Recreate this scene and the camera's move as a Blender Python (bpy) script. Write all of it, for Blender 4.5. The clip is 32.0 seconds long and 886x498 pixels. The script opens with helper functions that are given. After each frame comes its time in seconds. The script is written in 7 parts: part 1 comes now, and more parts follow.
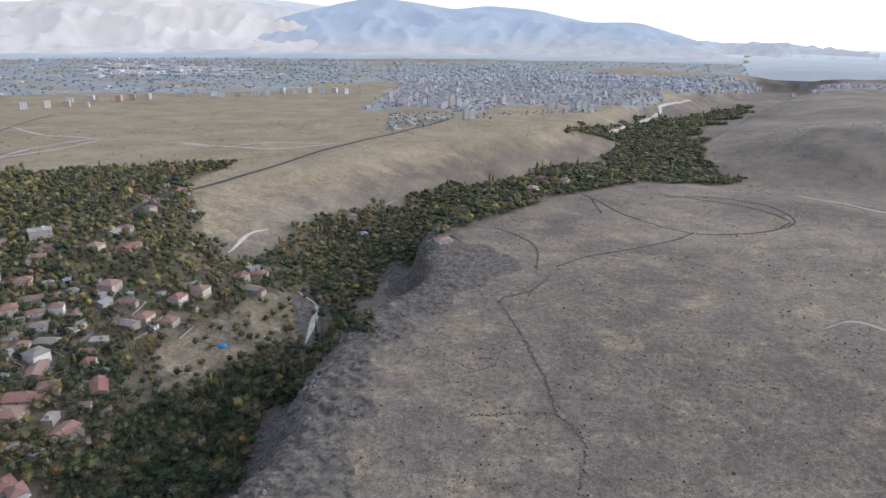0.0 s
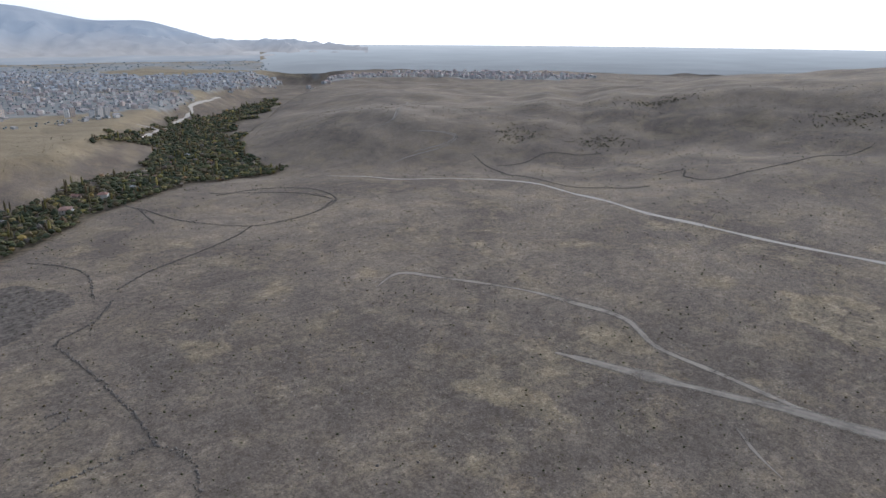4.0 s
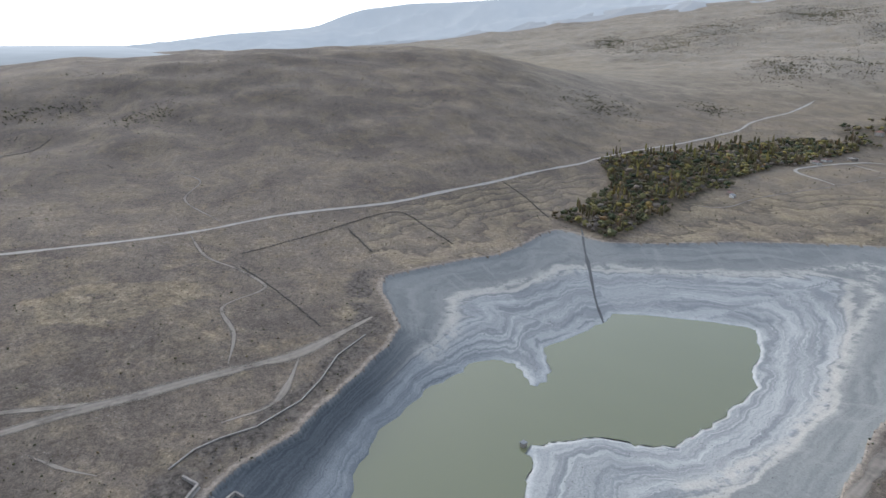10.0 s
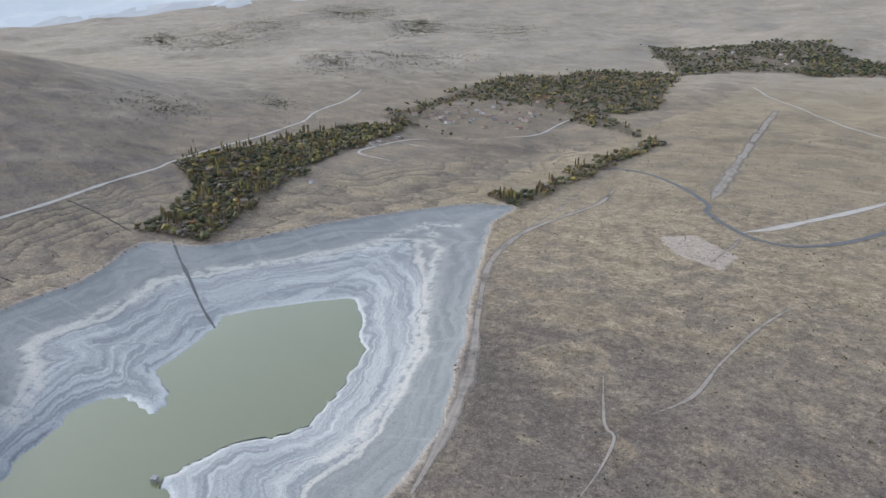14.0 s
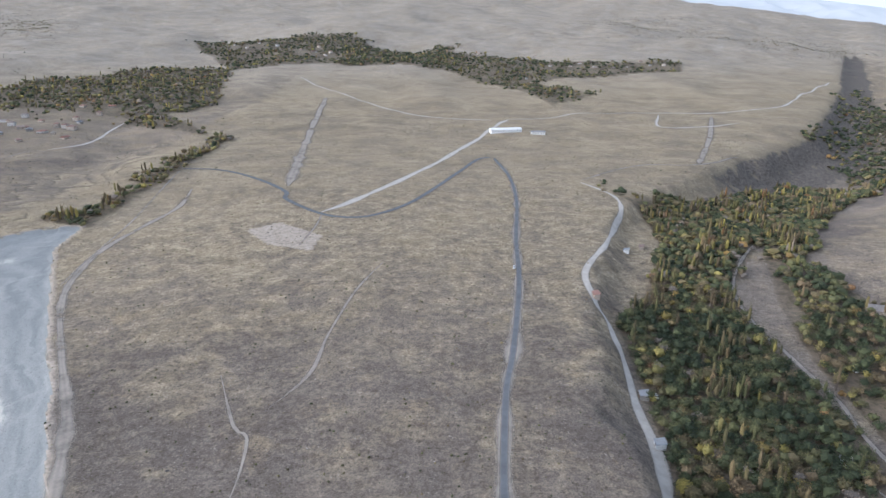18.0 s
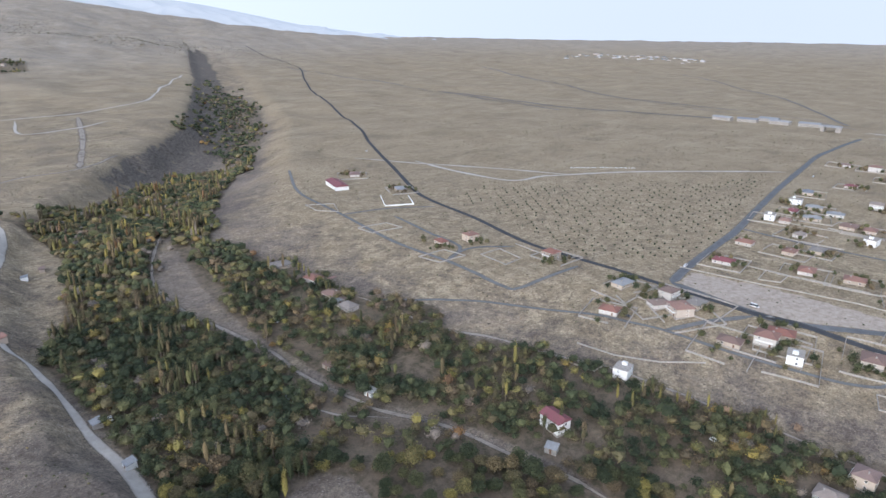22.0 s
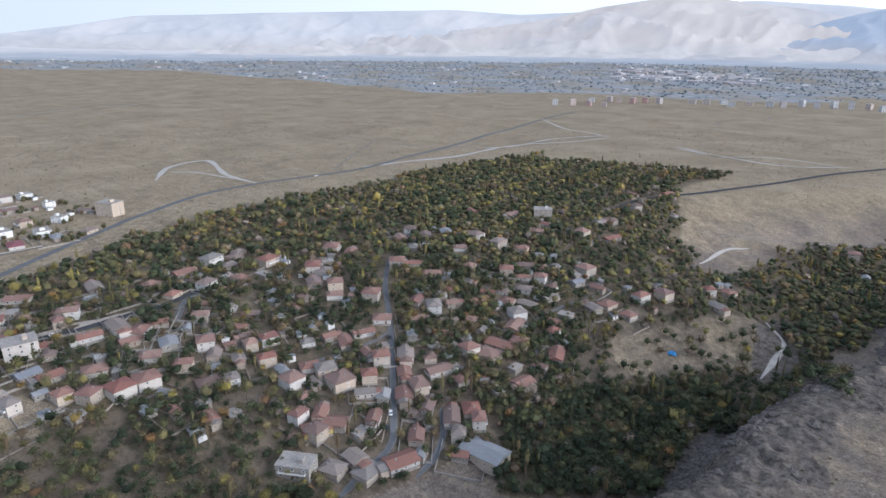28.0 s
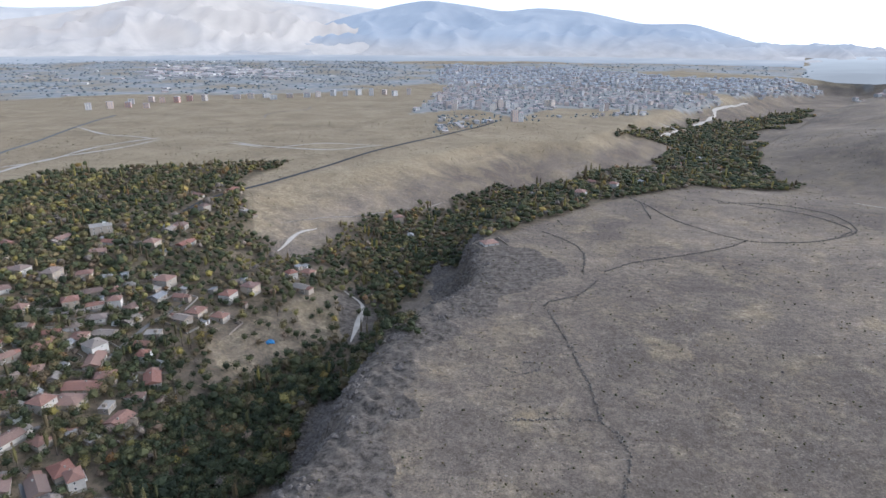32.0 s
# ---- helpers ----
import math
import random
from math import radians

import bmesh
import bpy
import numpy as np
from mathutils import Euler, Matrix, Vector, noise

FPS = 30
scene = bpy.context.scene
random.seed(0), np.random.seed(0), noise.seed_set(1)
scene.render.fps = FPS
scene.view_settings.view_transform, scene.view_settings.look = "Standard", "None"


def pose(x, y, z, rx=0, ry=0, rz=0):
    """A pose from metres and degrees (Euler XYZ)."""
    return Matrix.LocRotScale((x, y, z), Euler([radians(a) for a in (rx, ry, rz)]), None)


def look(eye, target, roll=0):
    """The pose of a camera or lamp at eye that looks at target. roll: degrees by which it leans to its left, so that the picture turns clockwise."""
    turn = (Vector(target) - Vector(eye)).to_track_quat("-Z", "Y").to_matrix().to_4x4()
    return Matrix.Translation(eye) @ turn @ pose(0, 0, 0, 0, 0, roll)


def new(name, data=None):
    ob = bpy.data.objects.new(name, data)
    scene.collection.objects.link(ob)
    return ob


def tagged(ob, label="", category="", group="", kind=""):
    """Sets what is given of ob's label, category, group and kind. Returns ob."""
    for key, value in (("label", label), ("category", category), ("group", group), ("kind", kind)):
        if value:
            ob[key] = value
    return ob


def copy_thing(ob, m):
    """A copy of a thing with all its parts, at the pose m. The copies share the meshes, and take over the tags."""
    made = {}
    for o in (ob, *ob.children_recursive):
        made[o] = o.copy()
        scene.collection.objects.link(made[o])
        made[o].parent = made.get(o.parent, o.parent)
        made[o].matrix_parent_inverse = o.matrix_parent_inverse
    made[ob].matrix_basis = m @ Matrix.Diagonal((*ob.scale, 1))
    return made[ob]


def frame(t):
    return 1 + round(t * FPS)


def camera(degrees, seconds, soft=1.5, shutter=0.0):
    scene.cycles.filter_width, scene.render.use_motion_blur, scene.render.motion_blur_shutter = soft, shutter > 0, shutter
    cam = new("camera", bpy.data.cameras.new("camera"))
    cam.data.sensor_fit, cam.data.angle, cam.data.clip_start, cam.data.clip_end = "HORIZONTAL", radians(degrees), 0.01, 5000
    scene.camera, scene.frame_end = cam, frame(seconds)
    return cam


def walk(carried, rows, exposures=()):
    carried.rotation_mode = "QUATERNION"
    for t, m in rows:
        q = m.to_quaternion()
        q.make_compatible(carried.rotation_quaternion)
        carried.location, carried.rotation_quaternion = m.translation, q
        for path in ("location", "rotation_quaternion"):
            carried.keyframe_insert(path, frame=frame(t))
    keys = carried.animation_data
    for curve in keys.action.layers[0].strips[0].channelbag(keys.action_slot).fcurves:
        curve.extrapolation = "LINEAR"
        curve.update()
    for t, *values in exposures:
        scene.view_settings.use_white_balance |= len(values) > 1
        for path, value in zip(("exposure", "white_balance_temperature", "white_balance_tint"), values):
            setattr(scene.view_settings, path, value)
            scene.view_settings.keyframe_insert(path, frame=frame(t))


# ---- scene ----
# ---- camera ----
cam = camera(68.55, 32.0)
EXPOSURES = [(0.0, 0.58, 5400, 10), (2.5, 0.44, 5400, 10), (4.5, 0.0, 5480, 9), (6.0, -0.24, 5480, 8), (8.0, 0.06, 5460, 8), (12.0, 0.50, 5460, 8), (15.0, 0.62, 5380, 9), (17.0, 0.70, 5300, 10),
             (19.0, 0.80, 5290, 10), (21.0, 0.70, 5270, 11), (24.5, 0.50, 5270, 11), (26.5, 0.44, 5260, 11), (28.0, 0.50, 5260, 11), (30.0, 0.60, 5280, 10), (32.0, 0.60, 5300, 10)]
PATH = [
    (0.0, pose(0, 0, 150, 71.14, -0.62, 0.00)),
    (0.1, pose(0, 0, 150, 71.18, -0.53, -4.40)),
    (0.2, pose(0, 0, 150, 71.20, -0.45, -6.60)),
    (0.5, pose(0, 0, 150, 71.26, -0.34, -8.28)),
    (1.0, pose(0, 0, 150, 71.21, -0.37, -9.32)),
    (1.5, pose(0, 0, 150, 71.21, -0.40, -12.39)),
    (2.0, pose(0, 0, 150, 71.20, -0.46, -16.67)),
    (2.5, pose(0, 0, 150, 71.21, -0.44, -21.94)),
    (4.5, pose(0, 0, 150, 71.31, -0.34, -45.06)),
    (5.0, pose(0, 0, 150, 71.30, -0.39, -51.17)),
    (5.5, pose(0, 0, 150, 71.35, -0.36, -57.51)),
    (6.0, pose(0, 0, 150, 71.36, -0.40, -63.87)),
    (6.5, pose(0, 0, 150, 71.39, -0.41, -70.14)),
    (7.0, pose(0, 0, 150, 71.39, -0.38, -76.35)),
    (7.5, pose(0, 0, 150, 71.42, -0.31, -81.38)),
    (8.0, pose(0, 0, 150, 71.40, -0.23, -85.87)),
    (8.5, pose(0, 0, 150, 71.39, -0.19, -90.32)),
    (9.0, pose(0, 0, 150, 71.37, -0.27, -94.69)),
    (9.5, pose(0, 0, 150, 71.34, -0.29, -99.12)),
    (10.0, pose(0, 0, 150, 71.34, -0.32, -103.64)),
    (10.5, pose(0, 0, 150, 71.29, -0.32, -108.21)),
    (11.0, pose(0, 0, 150, 71.31, -0.34, -112.76)),
    (11.5, pose(0, 0, 150, 71.28, -0.44, -117.31)),
    (12.0, pose(0, 0, 150, 71.28, -0.42, -121.87)),
    (12.5, pose(0, 0, 150, 71.28, -0.41, -126.43)),
    (13.0, pose(0, 0, 150, 71.28, -0.49, -130.90)),
    (13.5, pose(0, 0, 150, 71.29, -0.52, -135.33)),
    (14.0, pose(0, 0, 150, 71.32, -0.55, -139.82)),
    (14.5, pose(0, 0, 150, 71.34, -0.55, -144.37)),
    (16.5, pose(0, 0, 150, 71.28, -0.17, -162.69)),
    (17.0, pose(0, 0, 150, 71.25, -0.14, -166.69)),
    (17.5, pose(0, 0, 150, 71.21, -0.22, -171.51)),
    (18.0, pose(0, 0, 150, 71.16, -0.26, -176.65)),
    (18.5, pose(0, 0, 150, 71.13, -0.42, -183.33)),
    (19.0, pose(0, 0, 150, 71.08, -0.40, -190.00)),
    (19.5, pose(0, 0, 150, 71.07, -0.45, -197.25)),
    (20.0, pose(0, 0, 150, 71.05, -0.46, -204.08)),
    (20.5, pose(0, 0, 150, 71.07, -0.50, -210.33)),
    (21.0, pose(0, 0, 150, 71.12, -0.45, -216.67)),
    (21.5, pose(0, 0, 150, 71.12, -0.49, -222.28)),
    (22.0, pose(0, 0, 150, 71.15, -0.48, -227.87)),
    (22.5, pose(0, 0, 150, 71.18, -0.51, -233.83)),
    (23.0, pose(0, 0, 150, 71.22, -0.51, -239.96)),
    (23.5, pose(0, 0, 150, 71.27, -0.52, -246.34)),
    (24.0, pose(0, 0, 150, 71.27, -0.51, -253.18)),
    (24.5, pose(0, 0, 150, 71.30, -0.52, -260.27)),
    (26.5, pose(0, 0, 150, 71.27, -0.53, -291.97)),
    (27.0, pose(0, 0, 150, 71.33, -0.44, -300.26)),
    (27.5, pose(0, 0, 150, 71.38, -0.40, -308.84)),
    (28.0, pose(0, 0, 150, 71.38, -0.25, -318.03)),
    (28.5, pose(0, 0, 150, 71.41, -0.16, -327.28)),
    (29.0, pose(0, 0, 150, 71.39, -0.10, -335.69)),
    (29.5, pose(0, 0, 150, 71.35, -0.08, -343.74)),
    (30.0, pose(0, 0, 150, 71.34, -0.08, -351.82)),
    (30.5, pose(0, 0, 150, 71.30, 0.02, -355.21)),
    (31.0, pose(0, 0, 150, 71.29, 0.06, -355.24)),
    (31.5, pose(0, 0, 150, 71.27, 0.10, -351.64)),
    (31.7, pose(0, 0, 150, 71.27, 0.10, -351.64)),
    (31.9, pose(0, 0, 150, 71.27, 0.10, -351.64)),
    (32.0, pose(0, 0, 150, 71.30, -0.40, -355.84)),
]
walk(cam, PATH, EXPOSURES)

# ---- light ----
SUN_AZ, SUN_EL = 72.0, 22.0
world = bpy.data.worlds.new("sky")
scene.world = world
world.use_nodes = True
wn, wl = world.node_tree.nodes, world.node_tree.links
wn.clear()
sky = wn.new("ShaderNodeTexSky")
sky.sky_type, sky.sun_disc = "NISHITA", False
sky.sun_elevation, sky.sun_rotation = radians(SUN_EL), radians(SUN_AZ)
sky.air_density, sky.dust_density, sky.ozone_density = 0.7, 8.0, 0.4
veil = wn.new("ShaderNodeMix")
veil.data_type = "RGBA"
veil.inputs[0].default_value = 0.62
height = wn.new("ShaderNodeSeparateXYZ")
wl.new(wn.new("ShaderNodeTexCoord").outputs["Generated"], height.inputs[0])
cloud = wn.new("ShaderNodeValToRGB")
cloud.color_ramp.elements[0].position, cloud.color_ramp.elements[0].color = 0.0, (0.78, 0.76, 0.735, 1)
cloud.color_ramp.elements[1].position, cloud.color_ramp.elements[1].color = 0.7, (0.55, 0.56, 0.575, 1)
wl.new(height.outputs["Z"], cloud.inputs[0])
bright = wn.new("ShaderNodeVectorMath")
bright.operation = "SCALE"
bright.inputs["Scale"].default_value = 15.0
wl.new(cloud.outputs[0], bright.inputs[0])
wl.new(bright.outputs[0], veil.inputs[7])
wl.new(sky.outputs[0], veil.inputs[6])
# thin cloud is brightest round the veiled sun and dulls away from it
toward = wn.new("ShaderNodeVectorMath")
toward.operation = "DOT_PRODUCT"
toward.inputs[1].default_value = (math.sin(radians(SUN_AZ)), math.cos(radians(SUN_AZ)), 0.25)
wl.new(wn["Texture Coordinate"].outputs["Generated"], toward.inputs[0])
spanned = wn.new("ShaderNodeMapRange")
spanned.inputs["From Min"].default_value, spanned.inputs["From Max"].default_value = -1.0, 1.0
wl.new(toward.outputs["Value"], spanned.inputs["Value"])
aureole = wn.new("ShaderNodeValToRGB")
for place_, shade in ((0.0, (0.54, 0.55, 0.57)), (0.5, (0.84, 0.85, 0.865)), (0.75, (1.0, 1.0, 1.0)), (1.0, (1.65, 1.62, 1.57))):
    stop = aureole.color_ramp.elements[-1 if place_ else 0] if place_ in (0.0, 1.0) else aureole.color_ramp.elements.new(place_)
    stop.position, stop.color = place_, (*shade, 1)
wl.new(spanned.outputs["Result"], aureole.inputs[0])
# the upper sky, out of view, is dimmed to cut light on the ground
overhead = wn.new("ShaderNodeValToRGB")
overhead.color_ramp.elements[0].position, overhead.color_ramp.elements[0].color = 0.06, (1, 1, 1, 1)
overhead.color_ramp.elements[1].position, overhead.color_ramp.elements[1].color = 0.4, (0.64, 0.655, 0.68, 1)
wl.new(height.outputs["Z"], overhead.inputs[0])
dome = wn.new("ShaderNodeVectorMath")
dome.operation = "MULTIPLY"
wl.new(veil.outputs[2], dome.inputs[0])
wl.new(aureole.outputs[0], dome.inputs[1])
dimmed_sky = wn.new("ShaderNodeVectorMath")
dimmed_sky.operation = "MULTIPLY"
wl.new(dome.outputs[0], dimmed_sky.inputs[0])
wl.new(overhead.outputs[0], dimmed_sky.inputs[1])
back = wn.new("ShaderNodeBackground")
back.inputs[1].default_value = 0.14
wl.new(dimmed_sky.outputs[0], back.inputs[0])
wl.new(back.outputs[0], wn.new("ShaderNodeOutputWorld").inputs[0])
sun = new("sun", bpy.data.lights.new("sun", "SUN"))
sun.data.energy, sun.data.angle, sun.data.color = 0.55, radians(12), (1.0, 0.96, 0.9)
sun_way = Vector((math.sin(radians(SUN_AZ)) * math.cos(radians(SUN_EL)), math.cos(radians(SUN_AZ)) * math.cos(radians(SUN_EL)), math.sin(radians(SUN_EL))))
sun.matrix_world = look(sun_way * 1000, (0, 0, 0))


# ---- materials ----
class Shader:
    """A short way to write node materials."""

    def __init__(self, name, rough=0.9, spec=0.2, metal=0.0):
        self.mat = bpy.data.materials.new(name)
        self.mat.use_nodes = True
        self.tree = self.mat.node_tree
        self.bsdf = self.tree.nodes["Principled BSDF"]
        self.bsdf.inputs["Roughness"].default_value = rough
        self.bsdf.inputs["Specular IOR Level"].default_value = spec
        self.bsdf.inputs["Metallic"].default_value = metal

    def link(self, a, b):
        self.tree.links.new(a, b)

    def node(self, kind, **inputs):
        n = self.tree.nodes.new(kind)
        for k, v in inputs.items():
            socket = n.inputs[k.replace("_", " ")]
            if hasattr(v, "is_linked"):
                self.link(v, socket)
            else:
                socket.default_value = v
        return n

    def position(self):
        return self.node("ShaderNodeNewGeometry").outputs["Position"]

    def noise(self, scale, detail=4.0, rough=0.55, vector=None, distort=0.0):
        n = self.node("ShaderNodeTexNoise", Scale=scale, Detail=detail, Roughness=rough, Distortion=distort)
        self.link(vector or self.position(), n.inputs["Vector"])
        return n.outputs["Fac"]

    def ramp(self, value, *stops):
        n = self.node("ShaderNodeValToRGB", Fac=value)
        e = n.color_ramp.elements
        while len(e) < len(stops):
            e.new(0.5)
        for x, (p, c) in zip(e, stops):
            x.position = p
            x.color = (c, c, c, 1) if isinstance(c, (int, float)) else (*c, 1)
        return n.outputs["Color"]

    def mix(self, fac, a, b, kind="MIX"):
        n = self.tree.nodes.new("ShaderNodeMix")
        n.data_type, n.blend_type = "RGBA", kind
        for i, v in ((0, fac), (6, a), (7, b)):
            if hasattr(v, "is_linked"):
                self.link(v, n.inputs[i])
            else:
                n.inputs[i].default_value = v if isinstance(v, (int, float)) else (*v, 1)
        return n.outputs[2]

    def math(self, kind, a, b=0.0):
        n = self.tree.nodes.new("ShaderNodeMath")
        n.operation = kind
        for i, v in enumerate((a, b)):
            if hasattr(v, "is_linked"):
                self.link(v, n.inputs[i])
            else:
                n.inputs[i].default_value = v
        return n.outputs[0]

    def attribute(self, name):
        n = self.tree.nodes.new("ShaderNodeAttribute")
        n.attribute_name = name
        return n.outputs["Fac"]

    def random(self):
        return self.node("ShaderNodeObjectInfo").outputs["Random"]

    def island(self):
        return self.node("ShaderNodeNewGeometry").outputs["Random Per Island"]

    def bump(self, height, strength=0.4, distance=0.3):
        n = self.node("ShaderNodeBump", Strength=strength, Distance=distance, Height=height)
        self.link(n.outputs[0], self.bsdf.inputs["Normal"])

    def paint(self, colour):
        if hasattr(colour, "is_linked"):
            self.link(colour, self.bsdf.inputs["Base Color"])
        else:
            self.bsdf.inputs["Base Color"].default_value = (*colour, 1)
        return self.mat


def ground_material():
    s = Shader("steppe_ground", 0.95, 0.1)
    broad = s.noise(0.0065, 6, 0.62, distort=0.7)
    mid = s.noise(0.026, 8, 0.7, distort=0.5)
    patch = s.noise(0.085, 8, 0.72, distort=0.3)
    fine = s.noise(0.33, 8, 0.78)
    grain = s.noise(1.1, 5, 0.8)
    # texture evens out away from the camera to fit its view, rough near by
    calm = s.attribute("calm")
    patch = s.mix(s.math("MULTIPLY", calm, 0.75), patch, s.noise(0.016, 7, 0.66, distort=0.5))
    patch = s.mix(s.math("MULTIPLY", calm, 0.42), patch, (0.5, 0.5, 0.5))
    fine = s.mix(s.math("MULTIPLY", calm, 0.6), fine, (0.5, 0.5, 0.5))
    # grey-brown soil, darker where stones lie close, with thin straw grass over it in patches
    soil = s.mix(s.ramp(broad, (0.38, 0.0), (0.62, 1.0)), (0.141, 0.116, 0.095), (0.229, 0.188, 0.147))
    soil = s.mix(s.ramp(mid, (0.34, 0.55), (0.5, 0.0)), soil, (0.118, 0.100, 0.088))
    straw = s.mix(s.ramp(patch, (0.38, 0.0), (0.62, 1.0)), (0.222, 0.175, 0.113), (0.312, 0.257, 0.174))
    cover = s.math("ADD", s.math("MULTIPLY", s.ramp(mid, (0.47, 0.0), (0.60, 1.0)), 0.42), s.math("MULTIPLY", s.attribute("dry"), s.ramp(patch, (0.34, 0.4), (0.58, 1.25))))
    cover = s.math("ADD", cover, s.math("MULTIPLY", s.math("SUBTRACT", fine, 0.5), 0.9))
    col = s.mix(s.ramp(cover, (0.12, 0.0), (0.85, 1.0)), soil, straw)
    rust = s.math("MULTIPLY", s.ramp(s.noise(0.05, 7, 0.7, distort=0.8), (0.56, 0.0), (0.64, 1.0)), s.ramp(fine, (0.4, 0.1), (0.62, 0.55)))
    col = s.mix(rust, col, (0.245, 0.186, 0.115))
    # stony soil tone, darkened near the camera to stand in for haze beyond
    col = s.mix(s.math("MULTIPLY", s.attribute("near_dark"), s.ramp(s.noise(0.05, 7, 0.72), (0.42, 0.7), (0.58, 0.1))), col, (0.126, 0.106, 0.088))
    # haze over the far uplands, painted into the colour as pale high ground
    far_haze = s.math("MULTIPLY", s.attribute("high"), s.ramp(mid, (0.36, 0.35), (0.6, 0.85)))
    col = s.mix(far_haze, col, s.mix(s.ramp(patch, (0.4, 0.0), (0.6, 1.0)), (0.268, 0.235, 0.196), (0.355, 0.312, 0.262)))
    # old furrows and rills that run down the slopes
    turn = s.node("ShaderNodeMapping", Vector=s.position(), Rotation=(0, 0, 0.5), Scale=(0.009, 0.075, 0.05))
    streak = s.noise(1.0, 6, 0.7, turn.outputs[0], 0.8)
    col = s.mix(s.ramp(streak, (0.36, 0.22), (0.46, 0.0)), col, (0.12, 0.098, 0.08))
    col = s.mix(s.ramp(streak, (0.58, 0.0), (0.70, 0.2)), col, (0.33, 0.285, 0.22))
    # old field terraces: straw on the treads, dark scrub along the banks
    lift = s.node("ShaderNodeSeparateXYZ", Vector=s.position()).outputs["Z"]
    band = s.math("FRACT", s.math("ADD", s.math("MULTIPLY", lift, 0.42), s.math("MULTIPLY", s.noise(0.012, 4, 0.6), 5.0)))
    bank = s.math("MULTIPLY", s.ramp(band, (0.0, 0.25), (0.08, 1.0), (0.24, 0.0), (1.0, 0.0)), s.ramp(patch, (0.36, 0.25), (0.55, 1.0)))
    tread = s.mix(bank, s.mix(s.ramp(band, (0.3, 0.0), (0.9, 0.6)), col, (0.36, 0.295, 0.19)), (0.085, 0.07, 0.052))
    col = s.mix(s.math("MULTIPLY", s.attribute("terrace"), s.ramp(mid, (0.34, 0.3), (0.56, 1.0))), col, tread)
    # thorn cushions and tufts too small to stand alone, pale stones between them
    tufts = s.math("MULTIPLY", s.ramp(s.noise(0.42, 3, 0.7), (0.60, 0.0), (0.66, 1.0)), s.ramp(patch, (0.36, 0.1), (0.56, 0.85)))
    tufts = s.math("MULTIPLY", tufts, s.ramp(calm, (0.0, 1.0), (1.0, 0.2)))
    col = s.mix(tufts, col, (0.07, 0.06, 0.045))
    shrubs = s.math("MULTIPLY", s.ramp(s.noise(0.05, 7, 0.75), (0.58, 0.0), (0.68, 0.4)), calm)
    col = s.mix(shrubs, col, (0.098, 0.086, 0.064))
    pale = s.ramp(s.noise(0.9, 3, 0.65), (0.62, 0.0), (0.68, 1.0))
    col = s.mix(s.math("MULTIPLY", pale, s.ramp(s.noise(0.04, 5, 0.65), (0.44, 0.05), (0.6, 0.7))), col, (0.36, 0.325, 0.285))
    col = s.mix(1.0, col, s.ramp(fine, (0.33, 0.66), (0.5, 1.0), (0.67, 1.36)), "MULTIPLY")
    col = s.mix(1.0, col, s.ramp(grain, (0.34, 0.6), (0.5, 1.0), (0.66, 1.4)), "MULTIPLY")
    col = s.mix(1.0, col, s.ramp(patch, (0.34, 0.86), (0.5, 1.0), (0.66, 1.14)), "MULTIPLY")
    # soil and low growth under the gardens
    col = s.mix(s.attribute("garden"), col, s.mix(s.ramp(s.noise(0.2, 7, 0.72), (0.38, 0.0), (0.56, 1.0)), (0.056, 0.053, 0.033), (0.155, 0.121, 0.087)))
    # fields of the city plain, blue-grey haze mixed into their colours
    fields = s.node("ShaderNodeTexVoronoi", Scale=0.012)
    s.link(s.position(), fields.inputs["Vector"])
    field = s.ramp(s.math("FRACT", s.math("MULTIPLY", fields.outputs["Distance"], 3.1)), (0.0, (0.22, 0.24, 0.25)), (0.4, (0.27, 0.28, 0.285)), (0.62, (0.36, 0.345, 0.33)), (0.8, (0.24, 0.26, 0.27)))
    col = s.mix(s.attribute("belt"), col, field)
    rock = s.mix(s.ramp(s.noise(0.3, 8, 0.8), (0.38, 0.0), (0.6, 1.0)), (0.036, 0.032, 0.029), (0.18, 0.155, 0.132))
    broken = s.math("ADD", s.attribute("rock"), s.math("MULTIPLY", s.math("SUBTRACT", s.noise(0.13, 7, 0.75), 0.5), 1.5))
    col = s.mix(s.ramp(broken, (0.30, 0.0), (0.78, 0.95)), col, rock)
    bare = s.mix(s.ramp(fine, (0.36, 0.0), (0.64, 1.0)), (0.30, 0.25, 0.203), (0.45, 0.388, 0.325))
    col = s.mix(s.ramp(s.math("ADD", s.attribute("bare"), s.math("MULTIPLY", s.math("SUBTRACT", fine, 0.5), 0.8)), (0.2, 0.0), (0.7, 1.0)), col, bare)
    # reservoir bed: smooth grey upper bank, a sandy strand, chalky mud combed by falling water below it
    bed, run = s.attribute("bed"), s.attribute("run")
    sway = s.math("MULTIPLY", s.math("SUBTRACT", s.noise(0.011, 6, 0.62, distort=0.9), 0.5), 0.55)
    level = s.math("ADD", bed, sway)
    comb = s.node("ShaderNodeCombineXYZ", X=s.math("MULTIPLY", run, 0.011), Y=s.math("MULTIPLY", level, 13.0))
    combed = s.noise(1.0, 7, 0.62, comb.outputs[0], 0.5)
    thin = s.node("ShaderNodeCombineXYZ", X=s.math("MULTIPLY", run, 0.02), Y=s.math("MULTIPLY", level, 34.0))
    threads = s.noise(1.0, 4, 0.6, thin.outputs[0], 0.3)
    grey = s.mix(s.ramp(combed, (0.36, 0.0), (0.64, 1.0)), (0.205, 0.211, 0.210), (0.275, 0.278, 0.268))
